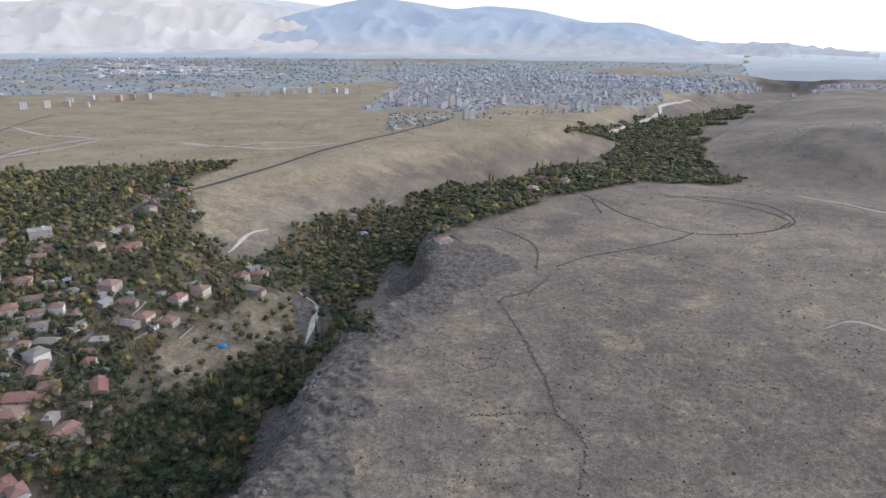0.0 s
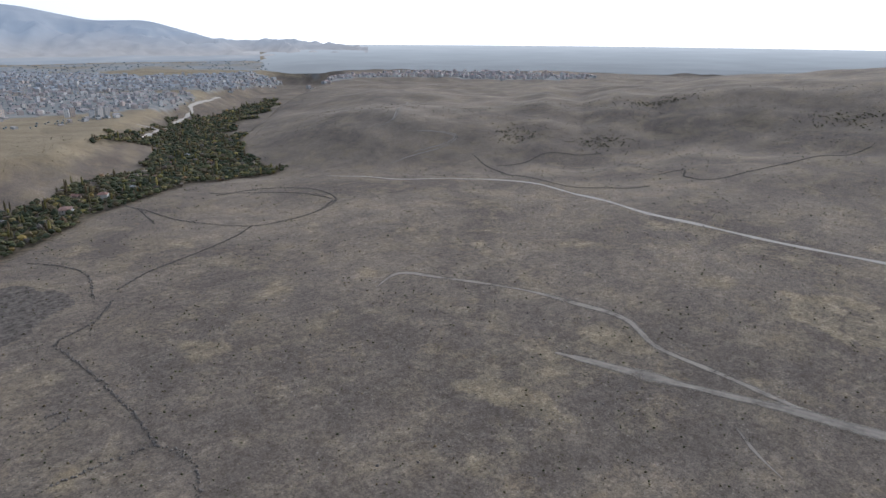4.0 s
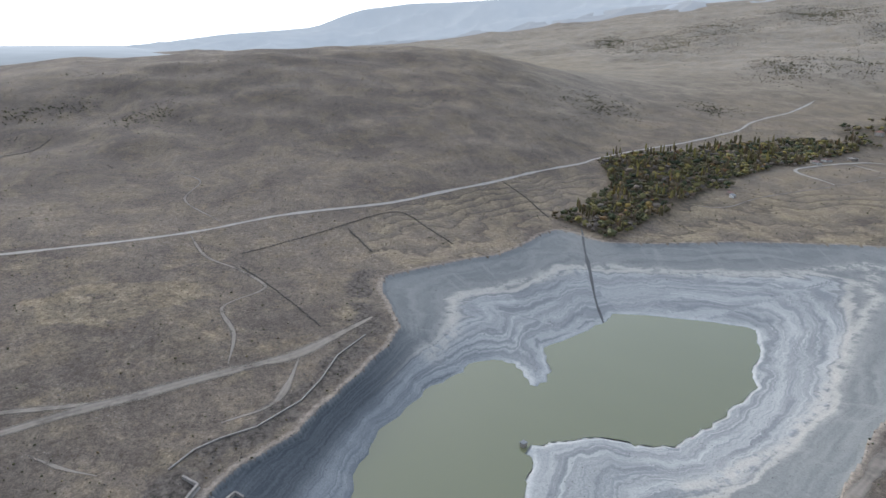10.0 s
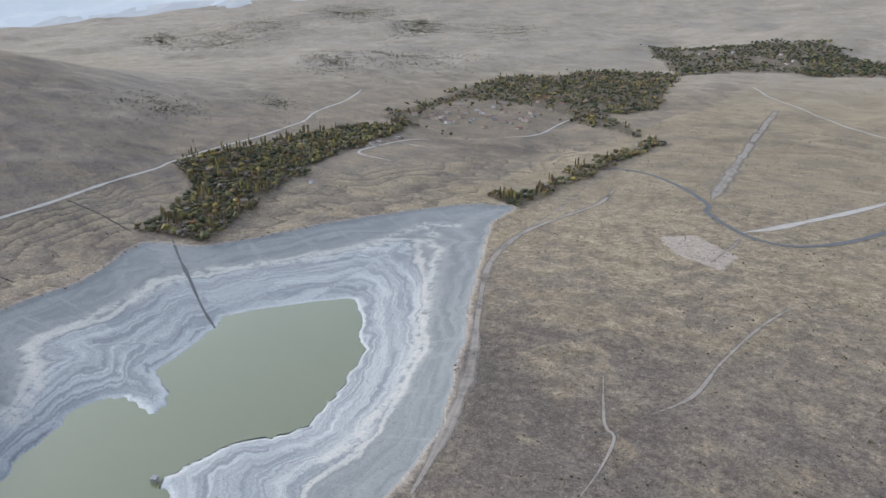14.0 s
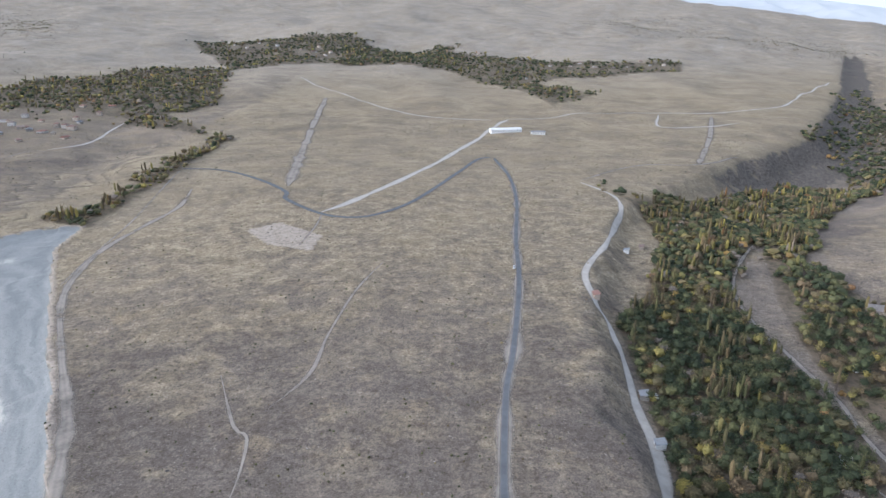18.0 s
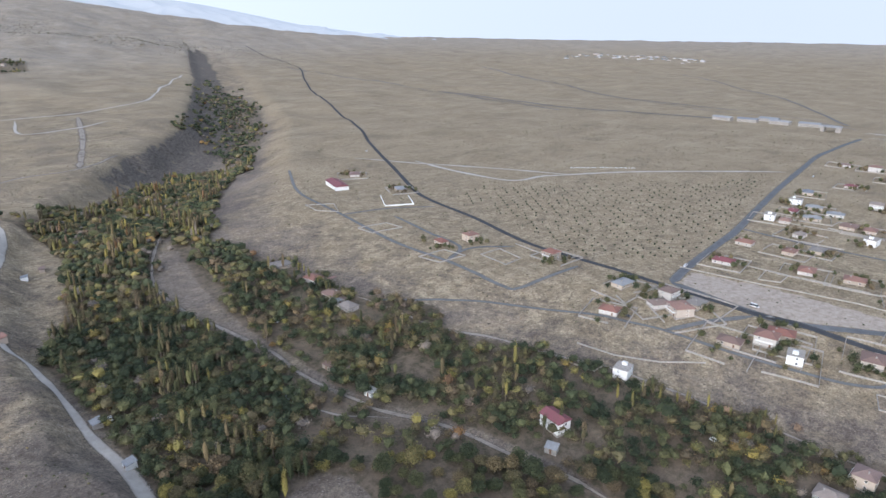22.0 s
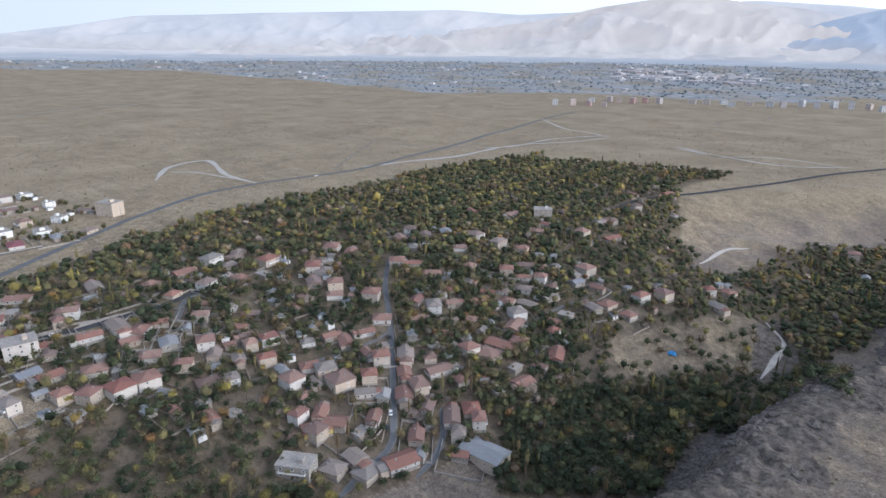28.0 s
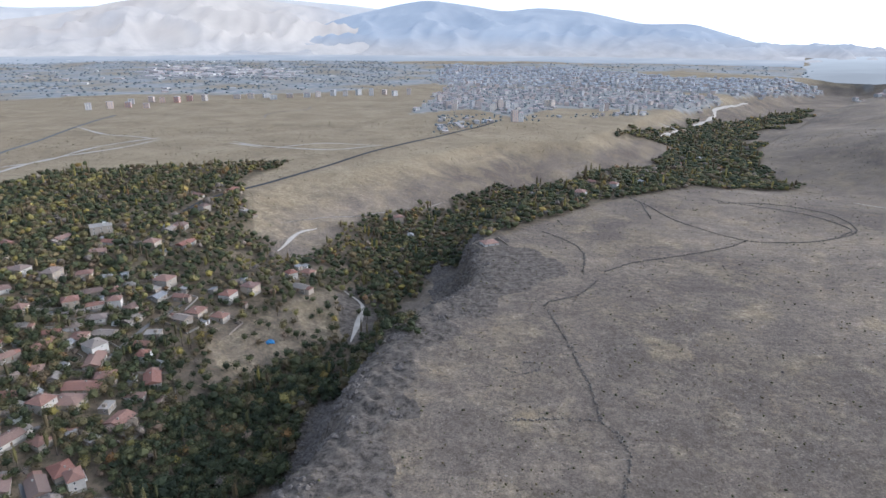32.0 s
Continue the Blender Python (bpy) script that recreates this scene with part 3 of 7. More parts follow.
# ---- the plan: lines and places on the ground, in metres ----
ROADS = {
    "main_road": (5.5, "asphalt_dark", [(-1542, -2517), (-1389, -2033), (-1304, -1804), (-1096, -1496), (-866, -1125), (-685, -806), (-586, -662), (-497, -521), (-440, -434), (-423, -397), (-404, -331), (-381, -260), (-376, -218), (-374, -181), (-370, -154), (-365, -122), (-362, -93), (-365, -70), (-363, -38), (-361, -12), (-359, 14), (-356, 45), (-357, 65), (-353, 91), (-348, 118), (-346, 147), (-353, 178)]),
    "highway": (7.5, "asphalt", [(-376, -146), (-363, -98), (-365, -70), (-376, -47), (-402, -2), (-436, 51), (-464, 93), (-494, 138), (-522, 187), (-543, 219), (-574, 291), (-578, 355), (-560, 451), (-563, 541), (-585, 670), (-628, 857), (-647, 984), (-672, 1140)]),
    "suburb_road": (8, "asphalt", [(-376, -146), (-408, -150), (-473, -154), (-532, -157), (-674, -173), (-815, -186), (-938, -192), (-1116, -184)]),
    "suburb_street": (6, "asphalt", [(-403, 2), (-454, -5), (-548, -15), (-688, -30), (-844, -46)]),
    "lane_a": (4, "asphalt_old", [(-527, -161), (-521, -100), (-517, -33), (-521, 13), (-518, 58), (-516, 101), (-514, 143)]),
    "lane_b": (5, "asphalt_old", [(-534, 106), (-596, 99), (-684, 89), (-746, 77)]),
    "plot_road": (4.2, "asphalt_old", [(-414, -604), (-356, -503), (-335, -416), (-316, -337), (-311, -276), (-304, -224), (-308, -214), (-333, -209), (-363, -205)]),
    "plot_road_b": (4, "asphalt_old", [(-335, -416), (-374, -403), (-408, -377)]),
    "plot_road_c": (4, "asphalt_old", [(-361, -380), (-347, -328), (-338, -288), (-311, -276)]),
    "plot_road_d": (4, "asphalt_old", [(-311, -276), (-340, -280), (-367, -260)]),
    "lower_lane": (3.2, "asphalt_old", [(-240, -271), (-254, -253), (-278, -223), (-296, -186), (-309, -160), (-313, -143), (-317, -124), (-318, -92), (-321, -62), (-329, -32), (-338, -23), (-358, -23), (-366, -28)]),
    "lower_lane_b": (5, "asphalt_old", [(-317, -124), (-336, -111), (-359, -92)]),
    "hill_lane": (3, "dirt", [(-237, -284), (-238, -268), (-238, -246), (-240, -216), (-251, -193), (-257, -169)]),
    "gorge_track": (3.2, "dirt", [(-215, -497), (-186, -447), (-165, -397), (-160, -345), (-163, -321), (-165, -295), (-167, -269), (-164, -243), (-165, -220), (-168, -201), (-169, -190), (-181, -166), (-186, -145), (-189, -125), (-194, -106), (-194, -91), (-194, -74)]),
    "gorge_branch": (2, "dirt", [(-142, -217), (-150, -210), (-155, -198), (-169, -182)]),
    "valley_road": (4, "dirt_pale", [(-103, -656), (-125, -605), (-125, -562), (-113, -522), (-94, -461), (-70, -400), (-70, -357), (-74, -336), (-75, -296), (-73, -260), (-74, -233), (-72, -209), (-66, -176), (-67, -167), (-68, -152)]),
    "dam_road": (3.9, "asphalt", [(-17, -788), (-31, -683), (-34, -581), (-28, -461), (-26, -379), (-19, -294), (-14, -254), (-12, -218), (-11, -190), (-11, -170), (-11, -142)]),
    "dam_road_edge": (7, "dirt_pale2", [(-17, -788), (-31, -683), (-34, -581), (-28, -461), (-26, -379), (-19, -294), (-14, -254), (-12, -218), (-11, -190), (-11, -170), (-11, -142)]),
    "bend_road": (6.0, "asphalt", [(333, -699), (293, -697), (247, -668), (189, -605), (178, -575), (136, -529), (108, -517), (85, -529), (57, -577), (31, -669), (5, -772), (-13, -794)]),
    "white_road": (7, "dirt_pale", [(135, -533), (114, -571), (76, -672), (22, -854), (-44, -1091)]),
    "ridge_road": (4.5, "dirt_pale", [(-44, -1091), (-115, -1112), (-180, -1156), (-305, -1161), (-395, -1171), (-532, -1238), (-672, -1441), (-856, -1703)]),
    "ridge_spur": (4, "dirt_pale", [(-301, -1141), (-274, -1018), (-350, -1038), (-411, -1070)]),
    "north_lane": (4, "dirt_pale", [(-19, -1084), (72, -1110), (149, -1164), (241, -1273), (307, -1360), (382, -1459), (411, -1501)]),
    "cleared_strip": (13, "dirt_pale2", [(190, -622), (233, -849), (278, -1114), (300, -1269)]),
    "strip_b": (9, "dirt_pale2", [(-390, -1141), (-327, -952), (-252, -759)]),
    "slope_track": (4, "dirt", [(-104, -666), (-153, -724), (-193, -752), (-252, -759), (-324, -835)]),
    "rim_track": (6, "dirt_pale2", [(287, -619), (275, -562), (279, -513), (282, -449), (271, -394), (251, -347), (210, -283), (178, -236), (154, -191), (141, -161), (134, -143)]),
    "rim_lane": (2.2, "dirt", [(333, -699), (311, -582), (294, -500), (280, -421), (271, -377)]),
    "creek_road": (4.2, "dirt_pale", [(364, 660), (388, 566), (443, 516), (472, 470), (471, 359), (466, 273), (471, 196), (483, 129), (508, 67), (525, 34), (540, -4), (559, -90), (582, -136), (620, -219), (676, -325), (700, -361), (726, -449), (812, -624), (872, -706), (934, -828), (1014, -942)]),
    "creek_lane": (3, "dirt", [(520, -366), (508, -396), (523, -444), (538, -543), (565, -656), (565, -771), (540, -779)]),
    "house_lane": (4, "dirt_pale", [(543, -549), (612, -561), (627, -662), (614, -696)]),
    "house_lane_b": (3, "dirt_pale", [(625, -645), (566, -647)]),
    "knoll_lane": (4, "dirt_pale", [(547, -789), (526, -848), (548, -935), (556, -998)]),
    "field_track": (3, "dirt", [(525, 53), (581, 87), (631, 79), (662, 100)]),
    "field_track_b": (3, "dirt", [(499, 74), (456, 59), (432, 37), (407, 20), (395, 21), (370, 42), (336, 34), (304, 35)]),
    "steppe_track": (8, "dirt_pale2", [(228, 190), (242, 159), (257, 126), (272, 96), (282, 70), (293, 45), (303, 20), (311, 0), (337, -30), (349, -43)]),
    "steppe_track_b": (5, "dirt", [(201, 311), (227, 322), (244, 297), (269, 254), (281, 219), (286, 191), (273, 161), (275, 128), (276, 104), (278, 83)]),
    "shore_track": (5, "dirt", [(309, 0), (280, 7), (264, 15), (255, 35)]),
    "shore_track_b": (3, "dirt", [(244, 105), (234, 90), (228, 77)]),
    "far_track": (7, "dirt_pale", [(-566, 490), (-551, 530), (-530, 607), (-525, 731), (-487, 801), (-462, 885)]),
    "far_track_b": (6, "dirt_pale", [(-553, 673), (-522, 725), (-517, 835), (-471, 902)]),
    "far_track_c": (6, "dirt_pale", [(-669, 295), (-724, 338), (-732, 388), (-644, 362), (-574, 359)]),
    "far_track_d": (5, "dirt_pale", [(-1133, -177), (-1152, -80), (-1178, 57), (-1262, 172), (-1372, 346), (-1385, 624)]),
    "far_track_e": (5, "dirt_pale", [(-546, -537), (-534, -398), (-582, -375), (-642, -333), (-712, -270), (-786, -194)]),
    "knob_track": (4, "dirt_pale", [(-104, 440), (-88, 425), (-85, 396), (-84, 366)]),
    "meadow_track": (3.5, "dirt_pale", [(-166, 479), (-163, 524), (-152, 549)]),
    "meadow_track_b": (3, "dirt", [(-182, 538), (-148, 584), (-111, 623), (-69, 658), (-48, 688)]),
    "meadow_track_c": (3, "dirt", [(-110, 623), (-103, 608)]),
    "city_road": (9, "dirt_pale", [(319, 1276), (358, 1279), (303, 1181)]),
    "city_road_b": (9, "dirt_pale", [(406, 1355), (491, 1493), (524, 1573), (653, 1737)]),
    "village_street": (4.2, "asphalt", [(-314, 295), (-282, 260), (-253, 236), (-229, 215), (-211, 198), (-194, 182), (-184, 170), (-182, 151), (-179, 136)]),
    "village_street_b": (3, "asphalt_old", [(-244, 229), (-244, 212), (-248, 194), (-252, 177)]),
    "village_street_c": (4, "asphalt", [(-165, 167), (-167, 182), (-174, 195), (-184, 204)]),
    "village_street_d": (3.2, "asphalt_old", [(-200, 226), (-193, 246), (-194, 272), (-199, 290), (-200, 315), (-199, 340), (-192, 371)]),
    "village_street_e": (3.2, "asphalt_old", [(-311, 293), (-294, 314), (-274, 333), (-257, 324), (-241, 336), (-230, 339)]),
    "village_street_f": (6, "asphalt_old", [(-325, 144), (-340, 156), (-348, 169), (-353, 191)]),
    "edge_road": (2.5, "dirt", [(-256, -166), (-266, -132), (-270, -97), (-273, -52), (-272, -14), (-271, 13), (-279, 64)]),
    "plateau_track": (2.4, "dirt", [(418, 644), (441, 510), (476, 477)]),
    "east_track": (3, "dirt", [(433, 661), (485, 669), (539, 667), (575, 677), (572, 695), (529, 714)]),
    "east_track_b": (2.5, "dirt", [(530, 767), (556, 788), (727, 977), (762, 955)]),
    "pad_track": (2.5, "dirt", [(131, -445), (130, -489), (134, -533)]),
    "steep_track": (2.2, "dirt", [(64, -411), (74, -361), (78, -308), (78, -267), (90, -237)]),
    "gully_track": (1.8, "dirt", [(121, -267), (100, -227), (92, -220), (87, -198), (85, -175)]),
    "far_track_f": (5, "dirt_pale", [(-462, 885), (-513, 909), (-563, 923), (-647, 984)]),
    "far_track_g": (4, "dirt_pale2", [(-577, 457), (-639, 544), (-695, 635)]),
    "far_track_h": (4, "dirt_pale2", [(-766, 610), (-646, 621), (-573, 656), (-578, 735)]),
    "far_track_i": (4, "dirt_pale2", [(-1422, 358), (-1410, 471), (-1363, 691), (-1245, 703)]),
    "far_track_j": (4, "dirt_pale", [(-697, 324), (-673, 345), (-614, 357)]),
    "far_track_k": (5, "dirt_pale2", [(-1224, 783), (-1184, 870), (-1195, 1007), (-1198, 1155)]),
    "north_road": (6.5, "asphalt_dark", [(-260, 506), (-257, 556), (-242, 597), (-223, 635), (-194, 703), (-158, 788), (-114, 885), (-66, 973), (9, 1115)]),
    "north_track": (4, "dirt_pale", [(-354, 875), (-308, 838), (-256, 824), (-196, 826), (-142, 864)]),
    "south_track": (4.5, "dirt_pale", [(-506, -599), (-533, -536), (-561, -482), (-604, -361)]),
    "south_road": (8, "asphalt_old", [(-1275, -1832), (-1237, -1526), (-1252, -1340), (-1186, -1029), (-1103, -687)]),
    "east_path": (4, "dirt_pale2", [(503, 773), (529, 770), (560, 797), (714, 977)]),
    "east_path_b": (3, "dirt_pale2", [(516, 727), (558, 703), (575, 682), (551, 673), (501, 675)]),
    "east_path_c": (3, "dirt_pale2", [(622, 814), (686, 808), (732, 772)]),
    "meadow_path": (4, "dirt_pale", [(-276, 820), (-224, 871), (-150, 858)]),
    "meadow_path_b": (4, "dirt_pale2", [(-391, 1116), (-405, 1186), (-356, 1247), (-368, 1335)]),
    "plain_road_a": (11, "asphalt", [(-1214, -1154), (-1187, -925), (-1153, -717), (-1168, -552), (-1198, -414)]),
    "plain_road_b": (8, "asphalt", [(-1953, -1569), (-1787, -1326), (-1557, -942), (-1402, -718), (-1350, -557), (-1348, -436)]),
    "plain_road_c": (8, "dirt_pale", [(-1178, -191), (-1191, -116), (-1202, -43), (-1195, 68)]),
    "plain_road_d": (7, "asphalt_old", [(-2221, -922), (-1885, -639), (-1726, -492), (-1509, -354), (-1259, -229)]),
    "plain_road_e": (6, "dirt_pale2", [(-1372, -678), (-1293, -446), (-1326, -329), (-1200, -204)]),
    "meadow_path_c": (4, "dirt_pale", [(-352, 860), (-294, 822)]),
}
WALLS = {
    "stone_wall": [(47, 180), (56, 209), (54, 224), (49, 233), (48, 258), (43, 300), (37, 333), (35, 348), (56, 364), (71, 390)],
    "stone_wall_b": [(49, 233), (29, 232), (8, 229)],
    "stone_wall_c": [(63, 400), (69, 443), (61, 471), (44, 493)],
    "stone_wall_e": [(142, 603), (137, 537)],
    "stone_wall_f": [(215, 624), (270, 576), (289, 521), (273, 500)],
    "stone_wall_g": [(558, 620), (530, 548), (489, 434), (514, 371), (550, 354)],
    "stone_wall_h": [(552, 570), (576, 552), (625, 555), (678, 513)],
    "stone_wall_i": [(593, 375), (622, 363), (596, 344), (606, 312), (716, 289), (832, 261)],
    "stone_wall_j": [(435, 34), (396, 12), (342, -12)],
    "stone_wall_k": [(461, 35), (500, -21), (539, -88), (504, -110), (468, -123)],
    "stone_wall_l": [(506, -45), (462, -58)],
    "stone_wall_n": [(136, 617), (145, 588), (154, 543), (172, 513), (197, 484), (224, 481), (256, 488), (292, 515), (296, 575), (264, 612), (217, 610)],
    "stone_wall_o": [(78, 407), (102, 428), (136, 444), (174, 464), (197, 484)],
    "stone_wall_p": [(9, 272), (14, 268), (21, 268), (26, 272), (25, 278), (19, 277)],
    "stone_wall_m": [(610, -213), (572, -223), (523, -226)],
}
AREAS = {
    "gorge_wood": [(-114, -654), (-142, -593), (-176, -613), (-267, -699), (-384, -796), (-469, -754), (-376, -665), (-280, -533), (-234, -446), (-218, -496), (-166, -401), (-160, -345), (-163, -298), (-159, -249), (-148, -214), (-133, -201), (-129, -175), (-68, -167), (-76, -213), (-80, -277), (-80, -339), (-106, -390), (-138, -468), (-149, -556)],
    "slope_wood": [(-234, -446), (-235, -402), (-241, -368), (-234, -304), (-243, -273), (-258, -234), (-194, -164), (-182, -168), (-176, -191), (-169, -219), (-172, -257), (-173, -304), (-186, -379), (-218, -485)],
    "orchard_wood": [(-217, -246), (-235, -227), (-257, -169), (-263, -135), (-262, -113), (-278, -64), (-267, -33), (-257, -8), (-266, 45), (-256, 44), (-194, -74), (-198, -108), (-194, -134), (-185, -169), (-173, -194), (-173, -230), (-189, -249)],
    "strip_wood": [(-158, -341), (-165, -220), (-185, -150), (-194, -90), (-160, -95), (-130, -150), (-133, -201), (-148, -214), (-159, -249), (-161, -295)],
    "low_wood": [(-143, -341), (-140, -286), (-132, -240), (-130, -195), (-136, -157), (-87, -233)],
    "village_wood": [(-435, 81), (-470, 151), (-495, 236), (-505, 328), (-491, 415), (-480, 587), (-455, 697), (-137, 256), (-240, -75), (-273, -80), (-275, -31), (-282, 12), (-299, 30), (-280, 60), (-295, 75), (-337, 48), (-370, 21), (-416, 33)],
    "village_wood_b": [(-504, 484), (-476, 596), (-412, 680), (-299, 715), (-237, 752), (-249, 627), (-194, 508), (-166, 471), (-139, 478), (-124, 600), (-71, 656), (-41, 479), (-67, 411), (-46, 296), (-91, 289), (-85, 225), (-128, 185), (-157, 214), (-204, 193)],
    "knoll_clearing": [(-162, 332), (-142, 385), (-112, 435), (-74, 425), (-71, 379), (-112, 358), (-125, 310), (-148, 315)],
    "far_gorge_wood": [(-49, 297), (-112, 515), (-99, 620), (-52, 670), (-12, 751), (92, 865), (125, 715), (266, 1040), (329, 1164), (254, 1112), (199, 1072), (431, 1403), (829, 1787), (735, 1606), (497, 1298), (341, 822), (350, 746), (254, 701), (131, 619), (59, 536), (2, 468), (-40, 516), (-64, 439), (-35, 300)],
    "creek_wood": [(702, -363), (690, -424), (750, -624), (725, -737), (691, -750), (612, -524), (573, -442), (525, -363), (485, -299), (454, -254), (522, -229), (541, -272), (608, -326)],
    "creek_wood_b": [(382, -523), (357, -569), (357, -738), (379, -932), (353, -871), (334, -665), (331, -559), (327, -503)],
    "hamlet_wood": [(778, -766), (873, -1054), (948, -1363), (749, -1582), (613, -1622), (483, -1179), (520, -1064), (389, -913), (528, -974), (599, -946), (619, -745), (705, -740)],
    "upper_wood": [(873, -1995), (444, -2222), (262, -1963), (91, -2160), (59, -1663), (254, -1756), (465, -1727), (613, -1622)],
    "upper_wood_b": [(422, -2022), (89, -1996), (-134, -1909), (-356, -1866), (-553, -1926), (-520, -1794), (-104, -1559), (-235, -1386), (-134, -1245), (-56, -1469), (130, -1743), (357, -1715)],
    "hamlet_clearing": [(650, -708), (772, -860), (831, -1040), (728, -1063), (625, -1033), (565, -1032), (536, -876), (560, -770)],
    "canyon_wood": [(-465, -966), (-920, -1686), (-735, -1160), (-572, -896), (-443, -723), (-475, -847), (-503, -978)],
    "terrace_a": [(546, -80), (591, -168), (629, -263), (639, -335), (582, -299), (508, -211), (454, -169), (436, -111), (425, -67), (468, -57)],
    "terrace_b": [(453, -287), (537, -360), (536, -495), (471, -654), (435, -891), (371, -745), (402, -640), (416, -548), (348, -518), (418, -390), (433, -309)],
    "terrace_c": [(396, -875), (436, -1225), (289, -1323), (16, -1158), (-37, -1047), (65, -763), (171, -619), (264, -679)],
    "terrace_d": [(-53, -1017), (-180, -1156), (-395, -1171), (-414, -954), (-390, -849), (-191, -667), (-110, -699), (-73, -855)],
    "terrace_e": [(-217, -196), (-245, -161), (-230, -145), (-194, -134), (-186, -170)],
    "crag_a": [(-69, 176), (-93, 277), (-81, 300), (-49, 277), (-36, 264), (-27, 232), (-36, 213), (-33, 178)],
    "crag_b": [(-51, 501), (-28, 563), (10, 470), (53, 431), (49, 395), (9, 349), (-7, 325), (-22, 316), (-37, 452)],
    "crag_c": [(-71, 362), (-30, 309), (-22, 324), (-12, 310), (-30, 280), (-44, 264)],
    "gorge_dark": [(-155, 212), (-160, 256), (-135, 296), (-107, 346), (-50, 295), (-90, 287), (-85, 225), (-132, 181)],
    "far_village": [(-2526, -1600), (-2627, -1469), (-2689, -1284), (-2674, -1042), (-2861, -1114), (-2922, -1512), (-2700, -1680)],
    "planted_plot": [(-488, -398), (-672, -233), (-751, -200), (-472, -156), (-419, -159), (-384, -213), (-447, -385)],
    "pale_field": [(-403, -144), (-408, -101), (-406, -32), (-407, -2), (-380, -47), (-367, -70), (-364, -98), (-379, -143)],
    "dry_a": [(232, 196), (279, 187), (268, 158), (259, 133), (233, 163), (184, 159), (163, 191), (170, 214)],
    "dry_b": [(252, 195), (270, 200), (280, 192), (279, 173), (269, 162), (258, 164), (251, 178)],
    "dry_c": [(169, 199), (180, 199), (196, 180), (197, 147), (183, 155), (173, 175)],
    "dry_d": [(386, 149), (408, 124), (413, 69), (391, 50), (355, 94), (355, 130)],
    "wash_a": [(185, -484), (163, -504), (119, -467), (119, -434), (155, -448)],
    "city_dense": [(-151, 1877), (423, 1828), (630, 1758), (1064, 2216), (1012, 2247), (579, 2329), (253, 2725), (-197, 2784)],
    "city_mid": [(-151, 1211), (-105, 1854), (444, 1781), (565, 1660), (429, 1452), (126, 1374), (47, 1167), (-34, 1301)],
    "city_low": [(-91, 967), (-29, 1048), (44, 1103), (99, 1194), (313, 1296), (301, 1345), (48, 1182), (-90, 1192)],
    "works": [(-1101, 1951), (-632, 2026), (-661, 2397), (-1280, 2528)],
    "belt": [(-2694, 706), (-2345, 1139), (-1638, 1249), (-1136, 1213), (-887, 1444), (-259, 1796), (-477, 3154), (-1223, 2914), (-2189, 2965), (-3015, 2469), (-3201, 846)],
    "belt_b": [(-680, 1498), (-424, 1577), (-212, 1882), (708, 2661), (1219, 2228), (1534, 2822), (548, 3076), (-1211, 2723)],
    "knob": [(-107, 432), (-94, 465), (-67, 411), (-71, 379), (-86, 356), (-99, 396)],
    "city_east": [(921, 1662), (1231, 1895), (1439, 1490), (1764, 1378), (1849, 1445), (1607, 1915), (1103, 2075)],
}
